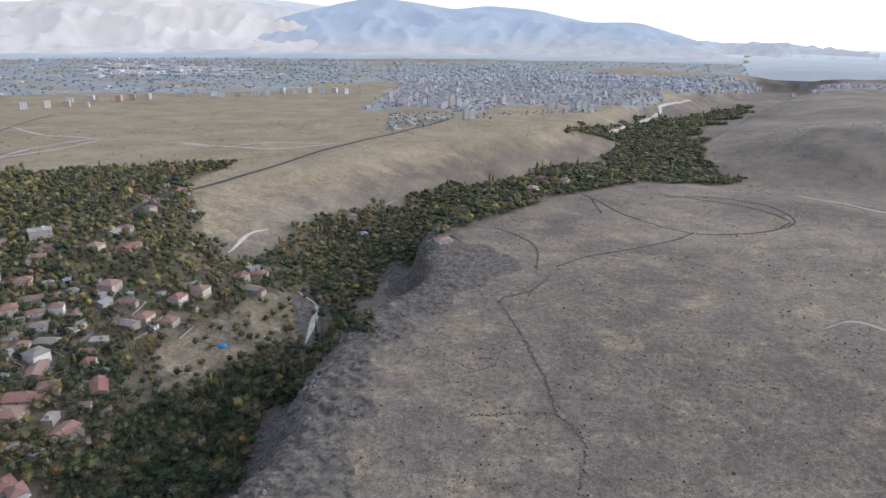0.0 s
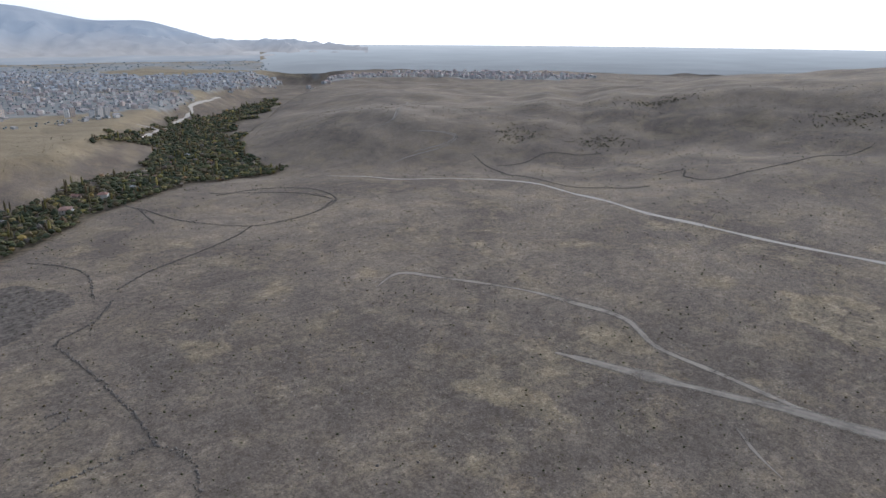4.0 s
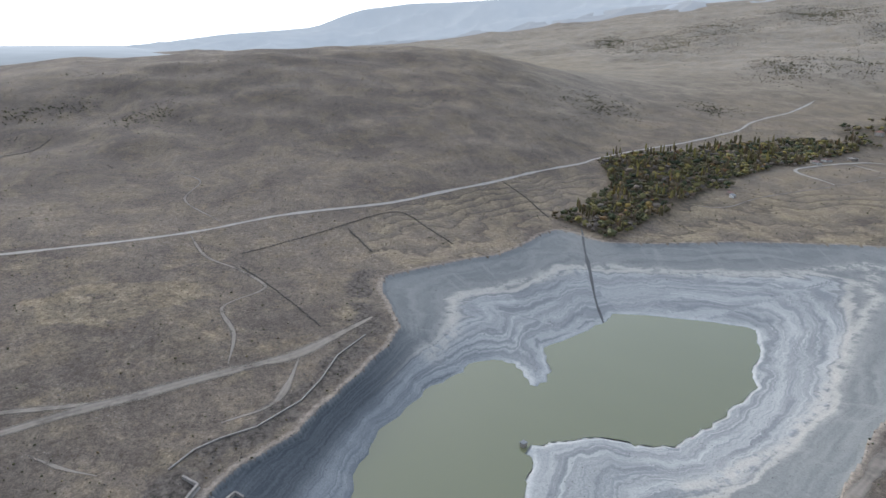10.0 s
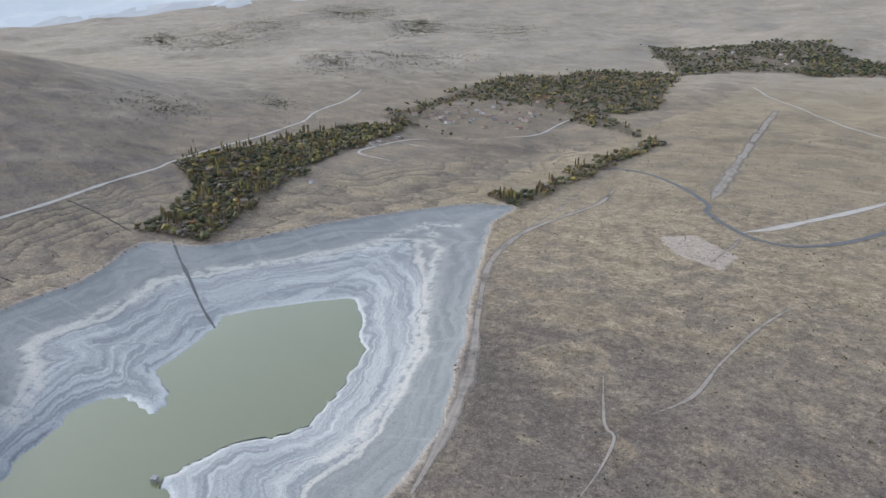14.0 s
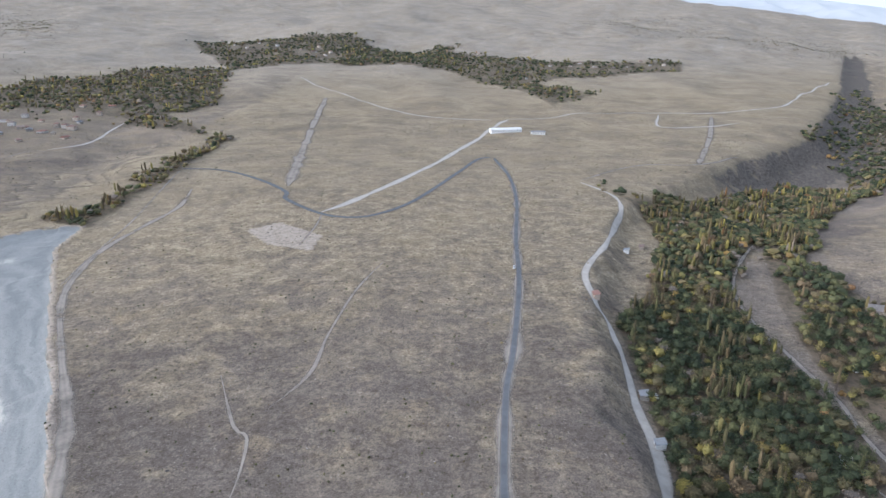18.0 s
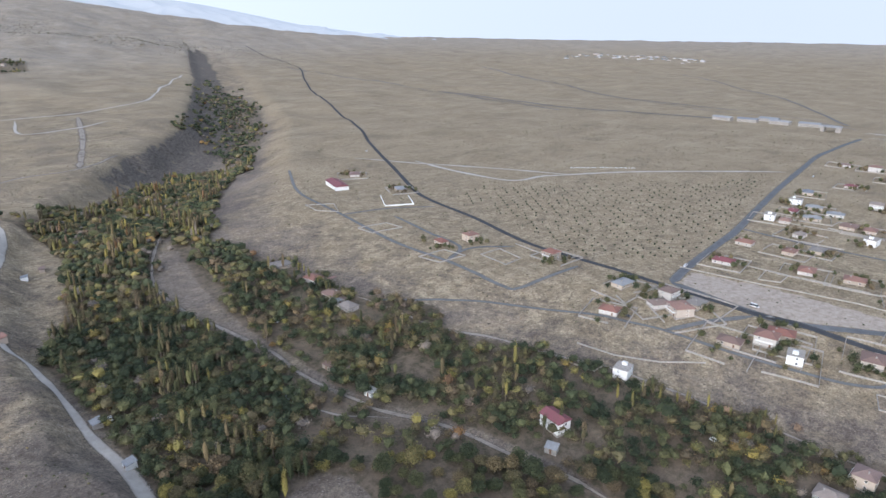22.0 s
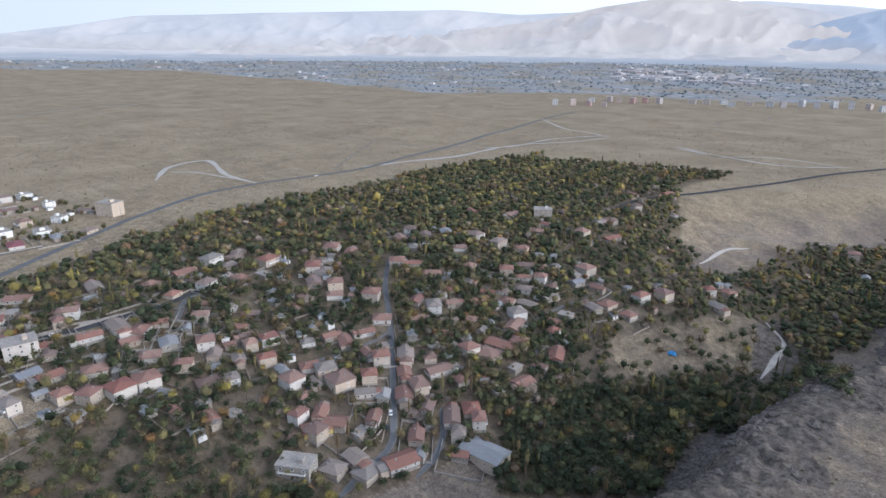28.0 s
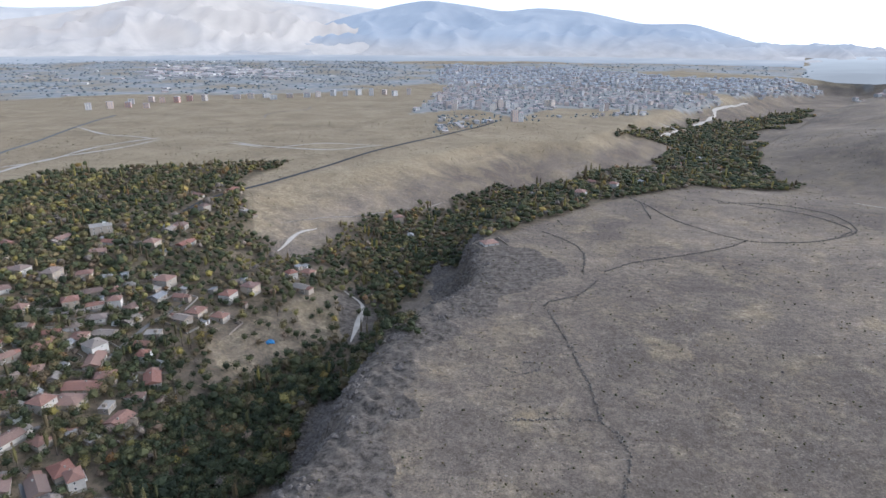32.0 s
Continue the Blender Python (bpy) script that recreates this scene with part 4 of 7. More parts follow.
HOUSES = {
    "suburb": [(-871, -153), (-867, -123), (-815, -99), (-748, -123), (-686, -147), (-638, -145), (-631, -128), (-603, -138), (-592, -120), (-567, -146), (-567, -134), (-621, -109), (-589, -92), (-587, -77), (-672, -88), (-551, -70), (-537, -115), (-490, -140), (-490, -109), (-506, -95), (-436, -136), (-454, -89), (-456, -62), (-433, -30), (-448, -20), (-584, -31), (-714, -44), (-744, -25), (-685, -20), (-698, 7), (-800, 0), (-841, -17), (-661, -5), (-546, 7), (-533, -4), (-432, 9), (-719, -57), (-727, -71), (-732, 61), (-674, 63)],
    "suburb_more": [(-652, 34), (-670, 77), (-688, 122), (-587, 56), (-579, 72), (-576, 86), (-528, 59), (-518, 51), (-680, 161), (-680, 177), (-640, 142), (-637, 153), (-632, 182), (-581, 147), (-562, 127), (-558, 112), (-527, 125), (-523, 152), (-523, 174), (-574, 171), (-591, 195), (-580, 44), (-542, 148)],
    "villas": [(-443, -526), (-429, -442), (-334, -302), (-355, -292), (-364, -227), (-352, -167), (-316, -156), (-353, -138), (-340, -138), (-339, -125), (-352, -121), (-325, -92), (-337, -78), (-348, -74), (-329, -62), (-351, -33), (-374, -16), (-378, 3), (-348, 8), (-392, 38), (-236, -362), (-235, -324), (-228, -296), (-223, -275), (-265, -121), (-263, -18), (-247, -26)],
    "village_w": [(-392, 51), (-382, 61), (-385, 74), (-413, 94), (-396, 84), (-368, 105), (-398, 130), (-378, 155), (-380, 121), (-384, 178), (-351, 177), (-357, 194), (-392, 203), (-387, 217), (-369, 47), (-361, 59), (-340, 36), (-338, 104), (-337, 118), (-327, 125), (-321, 116), (-310, 95), (-318, 78), (-325, 71), (-309, 16), (-318, 34), (-304, 57), (-278, 22), (-291, 85), (-304, 119), (-308, 131), (-296, 145), (-286, 144), (-287, 97), (-286, 109), (-270, 131)],
    "village_m": [(-396, 226), (-375, 206), (-361, 227), (-348, 198), (-343, 212), (-352, 274), (-337, 279), (-333, 255), (-329, 240), (-320, 242), (-310, 226), (-298, 233), (-290, 226), (-275, 242), (-254, 231), (-261, 198), (-252, 202), (-248, 175), (-255, 163), (-239, 178), (-244, 161), (-228, 178), (-227, 205), (-222, 218), (-212, 207), (-200, 205), (-202, 222), (-203, 248), (-197, 267), (-195, 255), (-214, 182), (-207, 188), (-201, 196), (-218, 158), (-210, 149), (-209, 160)],
    "village_s": [(-191, 143), (-180, 153), (-174, 167), (-179, 182), (-189, 154), (-176, 203), (-173, 214), (-165, 210), (-339, 340), (-333, 324), (-325, 342), (-296, 284), (-289, 291), (-311, 316), (-319, 359), (-303, 368), (-293, 364), (-286, 337), (-273, 365), (-271, 293), (-254, 259), (-243, 263), (-240, 276), (-223, 309), (-225, 330), (-213, 318), (-245, 338), (-225, 350), (-209, 301), (-203, 290), (-178, 257), (-170, 285), (-168, 250)],
    "village_e": [(-184, 350), (-181, 363), (-212, 387), (-196, 374), (-208, 369), (-242, 357), (-169, 386), (-160, 402), (-142, 436), (-134, 452), (-130, 419), (-342, 418), (-313, 436), (-269, 409), (-273, 430), (-244, 462), (-241, 475), (-242, 432), (-224, 444), (-268, 569), (-243, 525), (-245, 592), (-213, 540), (-191, 328), (-166, 363)],
    "hamlet": [(746, -860), (762, -916), (767, -961), (708, -904), (706, -837), (669, -827), (712, -941), (709, -985), (662, -953), (660, -904), (620, -887), (621, -926), (594, -919), (613, -830), (625, -982), (566, -856), (662, -862), (752, -819), (726, -819), (731, -880), (693, -867), (682, -916), (618, -891), (607, -924), (641, -629), (633, -608), (676, -816), (706, -825), (655, -846), (642, -895), (601, -885), (609, -963), (641, -666), (614, -1027), (627, -1088), (675, -1085)],
    "upper": [(-156, -2036), (-106, -1609), (-181, -1811), (-234, -1813), (-293, -1786), (-342, -1783), (-436, -1894), (439, -1873), (477, -1895), (674, -1915), (850, -2180), (665, -1992), (430, -1902), (481, -1976), (516, -1912), (728, -1963), (605, -1978), (-451, -1848), (-487, -1845), (-385, -1820), (-264, -1855), (11, -1980)],
    "gorge_edge": [(2, 457), (107, 674), (195, 756), (293, 998), (88, 615), (127, 658), (56, 775), (288, 825), (161, 686), (330, 1049), (-88, 616), (-73, 592)],
}
YARD_SHEDS = [(-175, -202), (-182, -227), (-201, -119), (-78, -267), (-76, -230), (-125, -480), (-111, -468), (-71, -364), (-147, -225), (-176, -234), (539, -422), (532, -420)]
PLOT_WALLS = [[(-401, -440), (-379, -410), (-401, -396), (-419, -421)],
    [(-330, -460), (-352, -448), (-338, -424), (-328, -442), (-330, -460)],
    [(-319, -377), (-318, -359), (-342, -351), (-342, -369), (-319, -377)],
    [(-305, -297), (-306, -278), (-326, -272), (-325, -291), (-305, -297)],
    [(-335, -266), (-331, -241), (-348, -241), (-354, -264), (-335, -266)],
    [(-372, -263), (-363, -219), (-381, -215)],
    [(-325, -26), (-327, -13), (-315, -7), (-314, -23), (-325, -26)],
    [(-439, -110), (-439, -96), (-422, -96), (-418, -108), (-439, -110)],
    [(-407, -154), (-410, -102), (-418, -52), (-416, -2)],
    [(-565, -140), (-577, -47), (-576, -17)],
    [(-441, -127), (-439, -84), (-442, -51)],
    [(-589, -7), (-580, 44), (-573, 101)],
    [(-276, -153), (-278, -133), (-288, -112), (-302, -95)],
    [(-258, -162), (-259, -133), (-265, -132)]]
FLOWS = [[(343, -431), (369, -418), (370, -348), (384, -290), (406, -242), (420, -214), (407, -175), (393, -136), (384, -106), (365, -93), (343, -89), (312, -70)], [(366, -414), (317, -372), (270, -305), (228, -252), (205, -219), (186, -176), (183, -148)]]
STREAM = [(496, -244), (445, -224), (413, -213), (369, -197), (328, -185)]


# ---- the ground: one sheet, finer under the camera's walk and coarser towards the horizon ----
def sheet(name, verts, faces, material, soft=True):
    me = bpy.data.meshes.new(name)
    me.vertices.add(len(verts))
    me.vertices.foreach_set("co", np.asarray(verts, np.float32).ravel())
    faces = np.asarray(faces, np.int32)
    n, k = faces.shape
    me.loops.add(n * k)
    me.loops.foreach_set("vertex_index", faces.ravel())
    me.polygons.add(n)
    me.polygons.foreach_set("loop_start", np.arange(0, n * k, k, dtype=np.int32))
    me.polygons.foreach_set("use_smooth", np.full(n, soft))
    me.update(calc_edges=True)
    me.materials.append(material)
    return new(name, me)


def grid_faces(rows, cols, wrap):
    i, j = np.meshgrid(np.arange(rows - 1), np.arange(cols if wrap else cols - 1), indexing="ij")
    a, b = i * cols + j, i * cols + (j + 1) % cols
    return np.stack([a, b, b + cols, a + cols], -1).reshape(-1, 4)


def give(ob, name, values):
    ob.data.attributes.new(name, "FLOAT", "POINT").data.foreach_set("value", np.asarray(values, np.float32).ravel())


RINGS, SPOKES = 440, 1300
rr = np.concatenate([np.linspace(0.01, 110, 16, endpoint=False), np.geomspace(110, 620, 254, endpoint=False), np.geomspace(620, 4850, 170)])
aa = np.linspace(0, 2 * math.pi, SPOKES, endpoint=False)
gx, gy = np.outer(rr, np.sin(aa)), np.outer(rr, np.cos(aa))
gz, mask = terrain(gx, gy, True)
ground = sheet("ground", np.stack([gx, gy, gz], -1).reshape(-1, 3), grid_faces(RINGS, SPOKES, True)[:, ::-1], GROUND_MAT)
tagged(ground, "dry brown steppe ground with straw grass, rock and bare tracks", "ground", kind="structure")
give(ground, "bed", mask["bed"])
give(ground, "run", mask["run"] * 1500)
cliff, along = mask["gorge"], mask["along"]
crags = smooth(0.0, 0.1, cliff + 0.05 * np.exp(-((mask["gorge_far"] - 62) / 22) ** 2)) * (1 - smooth(0.9, 1.0, cliff)) * (mask["side"] < 0) * smooth(0.515, 0.54, along) * (1 - smooth(0.62, 0.68, along))
canyon = smooth(0.08, 0.4, cliff) * (1 - smooth(0.345, 0.375, along)) * np.where(mask["side"] < 0, 1.0, 0.35)
knob = inside(gx, gy, AREAS["knob"]) * 0.75
shore = np.exp(-((mask["rim"] - 15) / 10) ** 2) * ~mask["inner"] * smooth(-70, -40, gy) * 0.9
for key in AREAS:
    if key.startswith("crag"):
        crags = np.maximum(crags, inside(gx + 9 * ripple(gx, gy, 34, 91), gy + 9 * ripple(gx, gy, 34, 92), AREAS[key]) * 1.1)
give(ground, "rock", np.clip(1.3 * (1.2 * crags + canyon + knob + shore) * (0.9 + 0.8 * ripple(gx, gy, 30, 4)), 0, 1))
woods = np.zeros(gz.shape)
for key in AREAS:
    if "wood" in key:
        woods = np.maximum(woods, inside(gx, gy, AREAS[key]) * 1.0)
knoll = inside(gx, gy, AREAS["knoll_clearing"])
woods = np.where(knoll, 0.35, np.where(inside(gx, gy, AREAS["hamlet_clearing"]), 0.25, woods))
# orchards and city ground that take the hazed field colours
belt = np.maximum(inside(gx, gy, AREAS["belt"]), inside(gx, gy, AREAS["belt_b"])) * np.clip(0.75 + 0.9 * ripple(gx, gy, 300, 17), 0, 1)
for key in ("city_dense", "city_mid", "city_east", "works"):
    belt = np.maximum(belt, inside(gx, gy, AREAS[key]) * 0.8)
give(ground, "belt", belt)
give(ground, "garden", woods * np.clip(0.8 + 0.4 * ripple(gx, gy, 60, 12), 0.3, 0.96))
low = mask["bed"] > 0
chalk = np.zeros(gz.shape)
for line in FLOWS:
    chalk[low] = np.maximum(chalk[low], np.exp(-(to_line(gx[low] + 5 * ripple(gx[low], gy[low], 40, 93), gy[low] + 5 * ripple(gx[low], gy[low], 40, 94), line)[0] / 5) ** 2))
give(ground, "chalk", chalk)
terrace = np.zeros(gz.shape)
for key in AREAS:
    if key.startswith("terrace"):
        terrace = np.maximum(terrace, inside(gx + 12 * ripple(gx, gy, 60, 5), gy + 12 * ripple(gx, gy, 60, 6), AREAS[key]) * (0.28 if key[-1] in "cd" else 0.75))
give(ground, "terrace", terrace)
around = np.degrees(np.arctan2(gx, gy)) % 360
east_hill = smooth(30, 55, around) * smooth(120, 106, around) * smooth(2000, 1500, np.hypot(gx, gy))
# mask of the painted haze: by height, leaving out the near east hill
give(ground, "high", smooth(8, 75, gz) * (1 - east_hill))
# texture contrast drops with distance from the camera
give(ground, "calm", smooth(380, 950, np.hypot(gx, gy)))
# stony plateau soil, darker near the camera to offset missing haze
give(ground, "near_dark", smooth(520, 260, np.hypot(gx, gy)) * (mask["side"] < 0))
# north bank: where the wet tone and the painted shade go
give(ground, "damp_shade", np.clip(smooth(-75, -25, gy), 0, 1) * low)
far_side = np.where(mask["side"] > 0, smooth(0.6, 0.0, cliff), 0) 
south = smooth(-120, -480, gy) * (mask["side"] < 0)
patches = inside(gx, gy, AREAS["dry_a"]) * 0.3 + 0.45 * knoll
for key in ("dry_b", "dry_c", "dry_d"):
    patches = patches + 0.6 * inside(gx + 6 * ripple(gx, gy, 22, 95), gy + 6 * ripple(gx, gy, 22, 96), AREAS[key])
# straw share also grows with distance southwards, lightening the far ground
give(ground, "dry", np.clip(0.75 * smooth(1000, 2200, np.hypot(gx, gy)) * (gy < 0) + 0.92 * far_side + 0.38 * south * (gx < 420) + 0.25 * south + patches + 0.12 * ripple(gx, gy, 90, 14) + 1.3 * np.clip(ripple(gx, gy, 62, 24) + 0.4 * ripple(gx, gy, 17, 25) - 0.3, 0, 0.5) * smooth(750, 450, np.hypot(gx, gy)), 0, 1))
give(ground, "bare", np.clip((1 - smooth(1, 7, mask["rim"])) * ~mask["inner"] * 0.6 + 0.7 * inside(gx, gy, AREAS["pale_field"]) + 0.6 * inside(gx, gy, AREAS["wash_a"]), 0, 1))


def sheet_z(x, y):
    """Height of the ground sheet itself at x, y."""
    x, y = np.asarray(x, float), np.asarray(y, float)
    i = np.interp(np.hypot(x, y), rr, np.arange(RINGS))
    j = (np.arctan2(x, y) % (2 * math.pi)) / (2 * math.pi) * SPOKES
    i0, j0 = np.clip(i.astype(int), 0, RINGS - 2), j.astype(int) % SPOKES
    u, v, j1 = i - i0, j - np.floor(j), (j0 + 1) % SPOKES
    return (gz[i0, j0] * (1 - v) + gz[i0, j1] * v) * (1 - u) + (gz[i0 + 1, j0] * (1 - v) + gz[i0 + 1, j1] * v) * u


WATER_LINE = WATER_FINE
bm = bmesh.new()
bm.faces.new([bm.verts.new((x, y, WATER_Z)) for x, y in WATER_LINE + (WATER_LINE - WATER_LINE.mean(0)) * 0.004])
bmesh.ops.triangulate(bm, faces=bm.faces[:])
me = bpy.data.meshes.new("water")
bm.to_mesh(me)
bm.free()
me.materials.append(WATER_MAT)
water = tagged(new("water", me), "murky olive-green water low in the reservoir", "water", kind="structure")


# ---- roads, tracks and stone walls laid on the ground ----
def finer(line, step):
    """The line as a smooth curve through its points, with a point every step metres."""
    p = [Vector((*a, 0)) for a in line]
    p = [p[0] * 2 - p[1]] + p + [p[-1] * 2 - p[-2]]
    out = []
    for a, b, c, d in zip(p, p[1:], p[2:], p[3:]):
        n = max(1, int((c - b).length / step))
        for i in range(n):
            k = i / n
            out.append(0.5 * (2 * b + (c - a) * k + (2 * a - 5 * b + 4 * c - d) * k * k + (3 * b - a - 3 * c + d) * k ** 3))
    out.append(p[-2])
    return np.array([(v.x, v.y) for v in out])


def ribbon(name, line, width, material, lift, ragged=0.0, label="", category="road"):
    c = finer(line, 3.0)
    t = np.gradient(c, axis=0)
    t /= np.hypot(*t.T)[:, None] + 1e-9
    n = np.stack([-t[:, 1], t[:, 0]], 1)
    rng = np.random.RandomState(len(name) * 7 + len(line))
    u = np.linspace(-1, 1, 9)
    wide = width / 2 * (1 + ragged * np.interp(np.arange(len(c)), np.arange(0, len(c) + 6, 5), rng.randn(len(np.arange(0, len(c) + 6, 5)))))
    wide = np.maximum(wide, width * 0.3) * np.minimum(1, 0.3 + np.minimum(np.arange(len(c)), np.arange(len(c))[::-1]) / (14 if ragged > 0.1 else 3))
    xy = c[:, None] + n[:, None] * (wide[:, None] * u[None])[..., None]
    z = sheet_z(xy[..., 0], xy[..., 1]) + lift + 0.0003 * np.hypot(xy[..., 0], xy[..., 1])
    ob = sheet(name, np.concatenate([xy, z[..., None]], -1).reshape(-1, 3), grid_faces(len(c), 9, False), material)
    give(ob, "edge", np.tile(np.abs(u), len(c)))
    return tagged(ob, label, category, kind="structure")


ROAD_WORDS = {"asphalt_dark": "newly laid dark asphalt road across dry grassland", "asphalt": "grey asphalt road with dusty pale shoulders",
              "asphalt_old": "worn grey lane with dusty edges", "dirt": "pale dirt track worn into the dry ground",
              "dirt_pale": "whitish gravel road over the dry ground", "dirt_pale2": "broad graded strip of bare pale earth"}
for count, (name, (width, kind, line)) in enumerate(ROADS.items()):
    lift = {"dirt": 0.02, "dirt_pale2": 0.04, "dirt_pale": 0.06, "asphalt_old": 0.09, "asphalt": 0.12, "asphalt_dark": 0.15}[kind] + 0.001 * count
    ribbon(name, line, width * (0.95 if kind.startswith("asph") else 1.3), ROAD_MATS[kind], lift, 0.22 if "dirt" in kind else 0.03, ROAD_WORDS[kind])


ribbon("stream_channel", STREAM, 2.2, road_material("wet_channel", (0.115, 0.115, 0.115), (0.20, 0.205, 0.21)), 0.05, 0.3, "thin dark stream channel across the drying mud", "stream")


def rock_mesh(points, sizes, seed, flat=0.7):
    """Many small angular stones as one mesh: points are x, y, z; sizes in metres."""
    rng = np.random.RandomState(seed)
    base = np.array([(1, 0, 0), (-1, 0, 0), (0, 1, 0), (0, -1, 0), (0, 0, 1), (0, 0, -1), (.7, .7, .3), (-.7, .6, .4), (.6, -.7, .4), (-.6, -.7, .3)])
    tri = np.array([(4, 6, 7), (4, 7, 9), (4, 9, 8), (4, 8, 6), (6, 2, 7), (7, 1, 9), (9, 3, 8), (8, 0, 6), (0, 2, 6), (2, 1, 7), (1, 3, 9), (3, 0, 8),
                    (0, 5, 2), (2, 5, 1), (1, 5, 3), (3, 5, 0)])
    n = len(points)
    v = base[None] * (0.75 + 0.5 * rng.rand(n, 10, 1)) * np.asarray(sizes)[:, None, None] * np.array([1, 1, flat])
    a = rng.rand(n) * 6.283
    co, si = np.cos(a)[:, None], np.sin(a)[:, None]
    v = np.stack([v[..., 0] * co - v[..., 1] * si, v[..., 0] * si + v[..., 1] * co, v[..., 2]], -1) + np.asarray(points)[:, None]
    return v.reshape(-1, 3), (tri[None] + 10 * np.arange(n)[:, None, None]).reshape(-1, 3)


for name, line in WALLS.items():
    c = finer(line, 0.9)
    rng = np.random.RandomState(len(c))
    c = c[rng.rand(len(c)) > 0.12] + 0
    c = c + rng.randn(*c.shape) * 0.45
    far = np.hypot(*c.T)
    pts = np.column_stack([c, sheet_z(c[:, 0], c[:, 1]) + 0.2])
    v, f = rock_mesh(pts, 0.3 + 0.4 * rng.rand(len(c)) + far * 0.0003, 3, 0.8)
    tagged(sheet("stone_wall", v, f, STONE, False), "tumbled dry-stone wall of dark rubble on the steppe", "stone wall", "field walls")

rng = np.random.RandomState(21)
n = 60000
a, r = rng.rand(n) * 6.283, 120 + 620 * rng.rand(n) ** 1.4
x, y = r * np.sin(a), r * np.cos(a)
z, m = terrain(x, y, True)
crag = smooth(0.02, 0.3, m["gorge"]) * (1 - smooth(0.85, 1, m["gorge"])) * (m["side"] < 0) * ((m["along"] > 0.53) & (m["along"] < 0.63))
bank = np.exp(-((m["rim"] - 15) / 11) ** 2) * (y > -60) * ~m["inner"]
keep = (rng.rand(n) < np.clip(0.9 * crag + 0.5 * bank + 0.02, 0, 1)) & ~m["inner"] & ((m["side"] < 0) | (m["gorge"] < 0.01))
for key in AREAS:
    if "wood" in key:
        keep &= ~inside(x, y, AREAS[key])
big = 0.2 + 0.7 * rng.rand(n) ** 4 + 0.6 * crag * rng.rand(n)
pts, sizes = np.column_stack([x, y, sheet_z(x, y)])[keep], big[keep]
# broken crags along the plateau's rim above the gorge
c = finer(GORGE, 2.0)
l = np.r_[0, np.cumsum(np.hypot(*np.diff(c, axis=0).T))]
c = c[(l / l[-1] > 0.532) & (l / l[-1] < 0.645)]
t = np.gradient(c, axis=0)
side = np.stack([t[:, 1], -t[:, 0]], 1) / np.hypot(*t.T)[:, None]
pick = rng.randint(len(c), size=30000)
off = 22 + 62 * rng.rand(30000) ** 1.2
q = c[pick] + side[pick] * off[:, None] + rng.randn(30000, 2) * 3
clump = ripple(q[:, 0], q[:, 1], 26, 61) + 0.6 * ripple(q[:, 0], q[:, 1], 60, 62) + 0.5 * rng.rand(30000) - (off - 40) / 45 > 0.15
q = q[clump]
pts = np.concatenate([pts, np.column_stack([q, sheet_z(q[:, 0], q[:, 1])])])
sizes = np.concatenate([sizes, 0.3 + 1.5 * rng.rand(len(q)) ** 3])
v, f = rock_mesh(pts, sizes, 4)
tagged(sheet("boulders", v, f, BOULDER, False), "scattered weathered boulders and broken rock on the slopes", "rock", kind="stuff")


# ---- trees ----
ICO = bmesh.new()
bmesh.ops.create_icosphere(ICO, subdivisions=1, radius=1)
ICO_V = np.array([v.co[:] for v in ICO.verts])
ICO_F = np.array([[v.index for v in f.verts] for f in ICO.faces])
bmesh.ops.subdivide_edges(ICO, edges=ICO.edges[:], cuts=1, use_grid_fill=True)
bmesh.ops.triangulate(ICO, faces=ICO.faces[:])
FINE_V = np.array([v.co.normalized()[:] for v in ICO.verts])
FINE_F = np.array([[v.index for v in f.verts] for f in ICO.faces])
ICO.free()


def crown_arrays(places, heights, radii, lows, leaves, seed, fine=False, core=0.72):
    """Crowns with an uneven core and many small leaf clumps round it, as vertices, triangles and each vertex's tree."""
    rng = np.random.RandomState(seed)
    n = len(places)
    bv, bf = (FINE_V, FINE_F) if fine else (ICO_V, ICO_F)
    half = (heights - lows) / 2
    scale = np.stack([radii, radii, half], 1)
    middle = np.asarray(places) + np.stack([0 * half, 0 * half, lows + half], 1)
    knots = rng.randn(n, 5, 3)
    knots /= np.linalg.norm(knots, axis=2, keepdims=True)

    def swell(d):
        return 0.72 + 0.4 * np.clip(np.max(np.einsum("nkj,nlj->nlk", knots, d), axis=2), 0, 1) ** 4

    d = np.repeat(bv[None], n, 0)
    v = d * (swell(d) * core * (0.7 + 0.55 * rng.rand(n, len(bv))))[..., None] * scale[:, None] + middle[:, None]
    f = bf[None] + len(bv) * np.arange(n)[:, None, None]
    d = rng.randn(n, leaves, 3)
    d /= np.linalg.norm(d, axis=2, keepdims=True)
    d[..., 2] = np.where(d[..., 2] < -0.55, -d[..., 2], d[..., 2])
    at = d * (swell(d) * (0.66 + 0.46 * rng.rand(n, leaves)))[..., None] * scale[:, None] + middle[:, None]
    size = (0.12 + 0.18 * rng.rand(n, leaves)) * np.minimum(radii, 2.6)[:, None] * np.interp(leaves, [10, 40, 110, 900], [0.85, 0.85, 0.8, 0.55]) + 0.1
    corner = rng.randn(n, leaves, 3, 3)
    corner[..., 2] *= 0.6
    corner = corner / np.linalg.norm(corner, axis=3, keepdims=True) * size[..., None, None]
    lv = (at[:, :, None] + corner).reshape(-1, 3)
    lf = np.arange(len(lv)).reshape(-1, 3) + n * len(bv)
    who = np.concatenate([np.repeat(np.arange(n), len(bv)), np.repeat(np.arange(n), leaves * 3)])
    return np.concatenate([v.reshape(-1, 3), lv]), np.concatenate([f.reshape(-1, 3), lf]), who


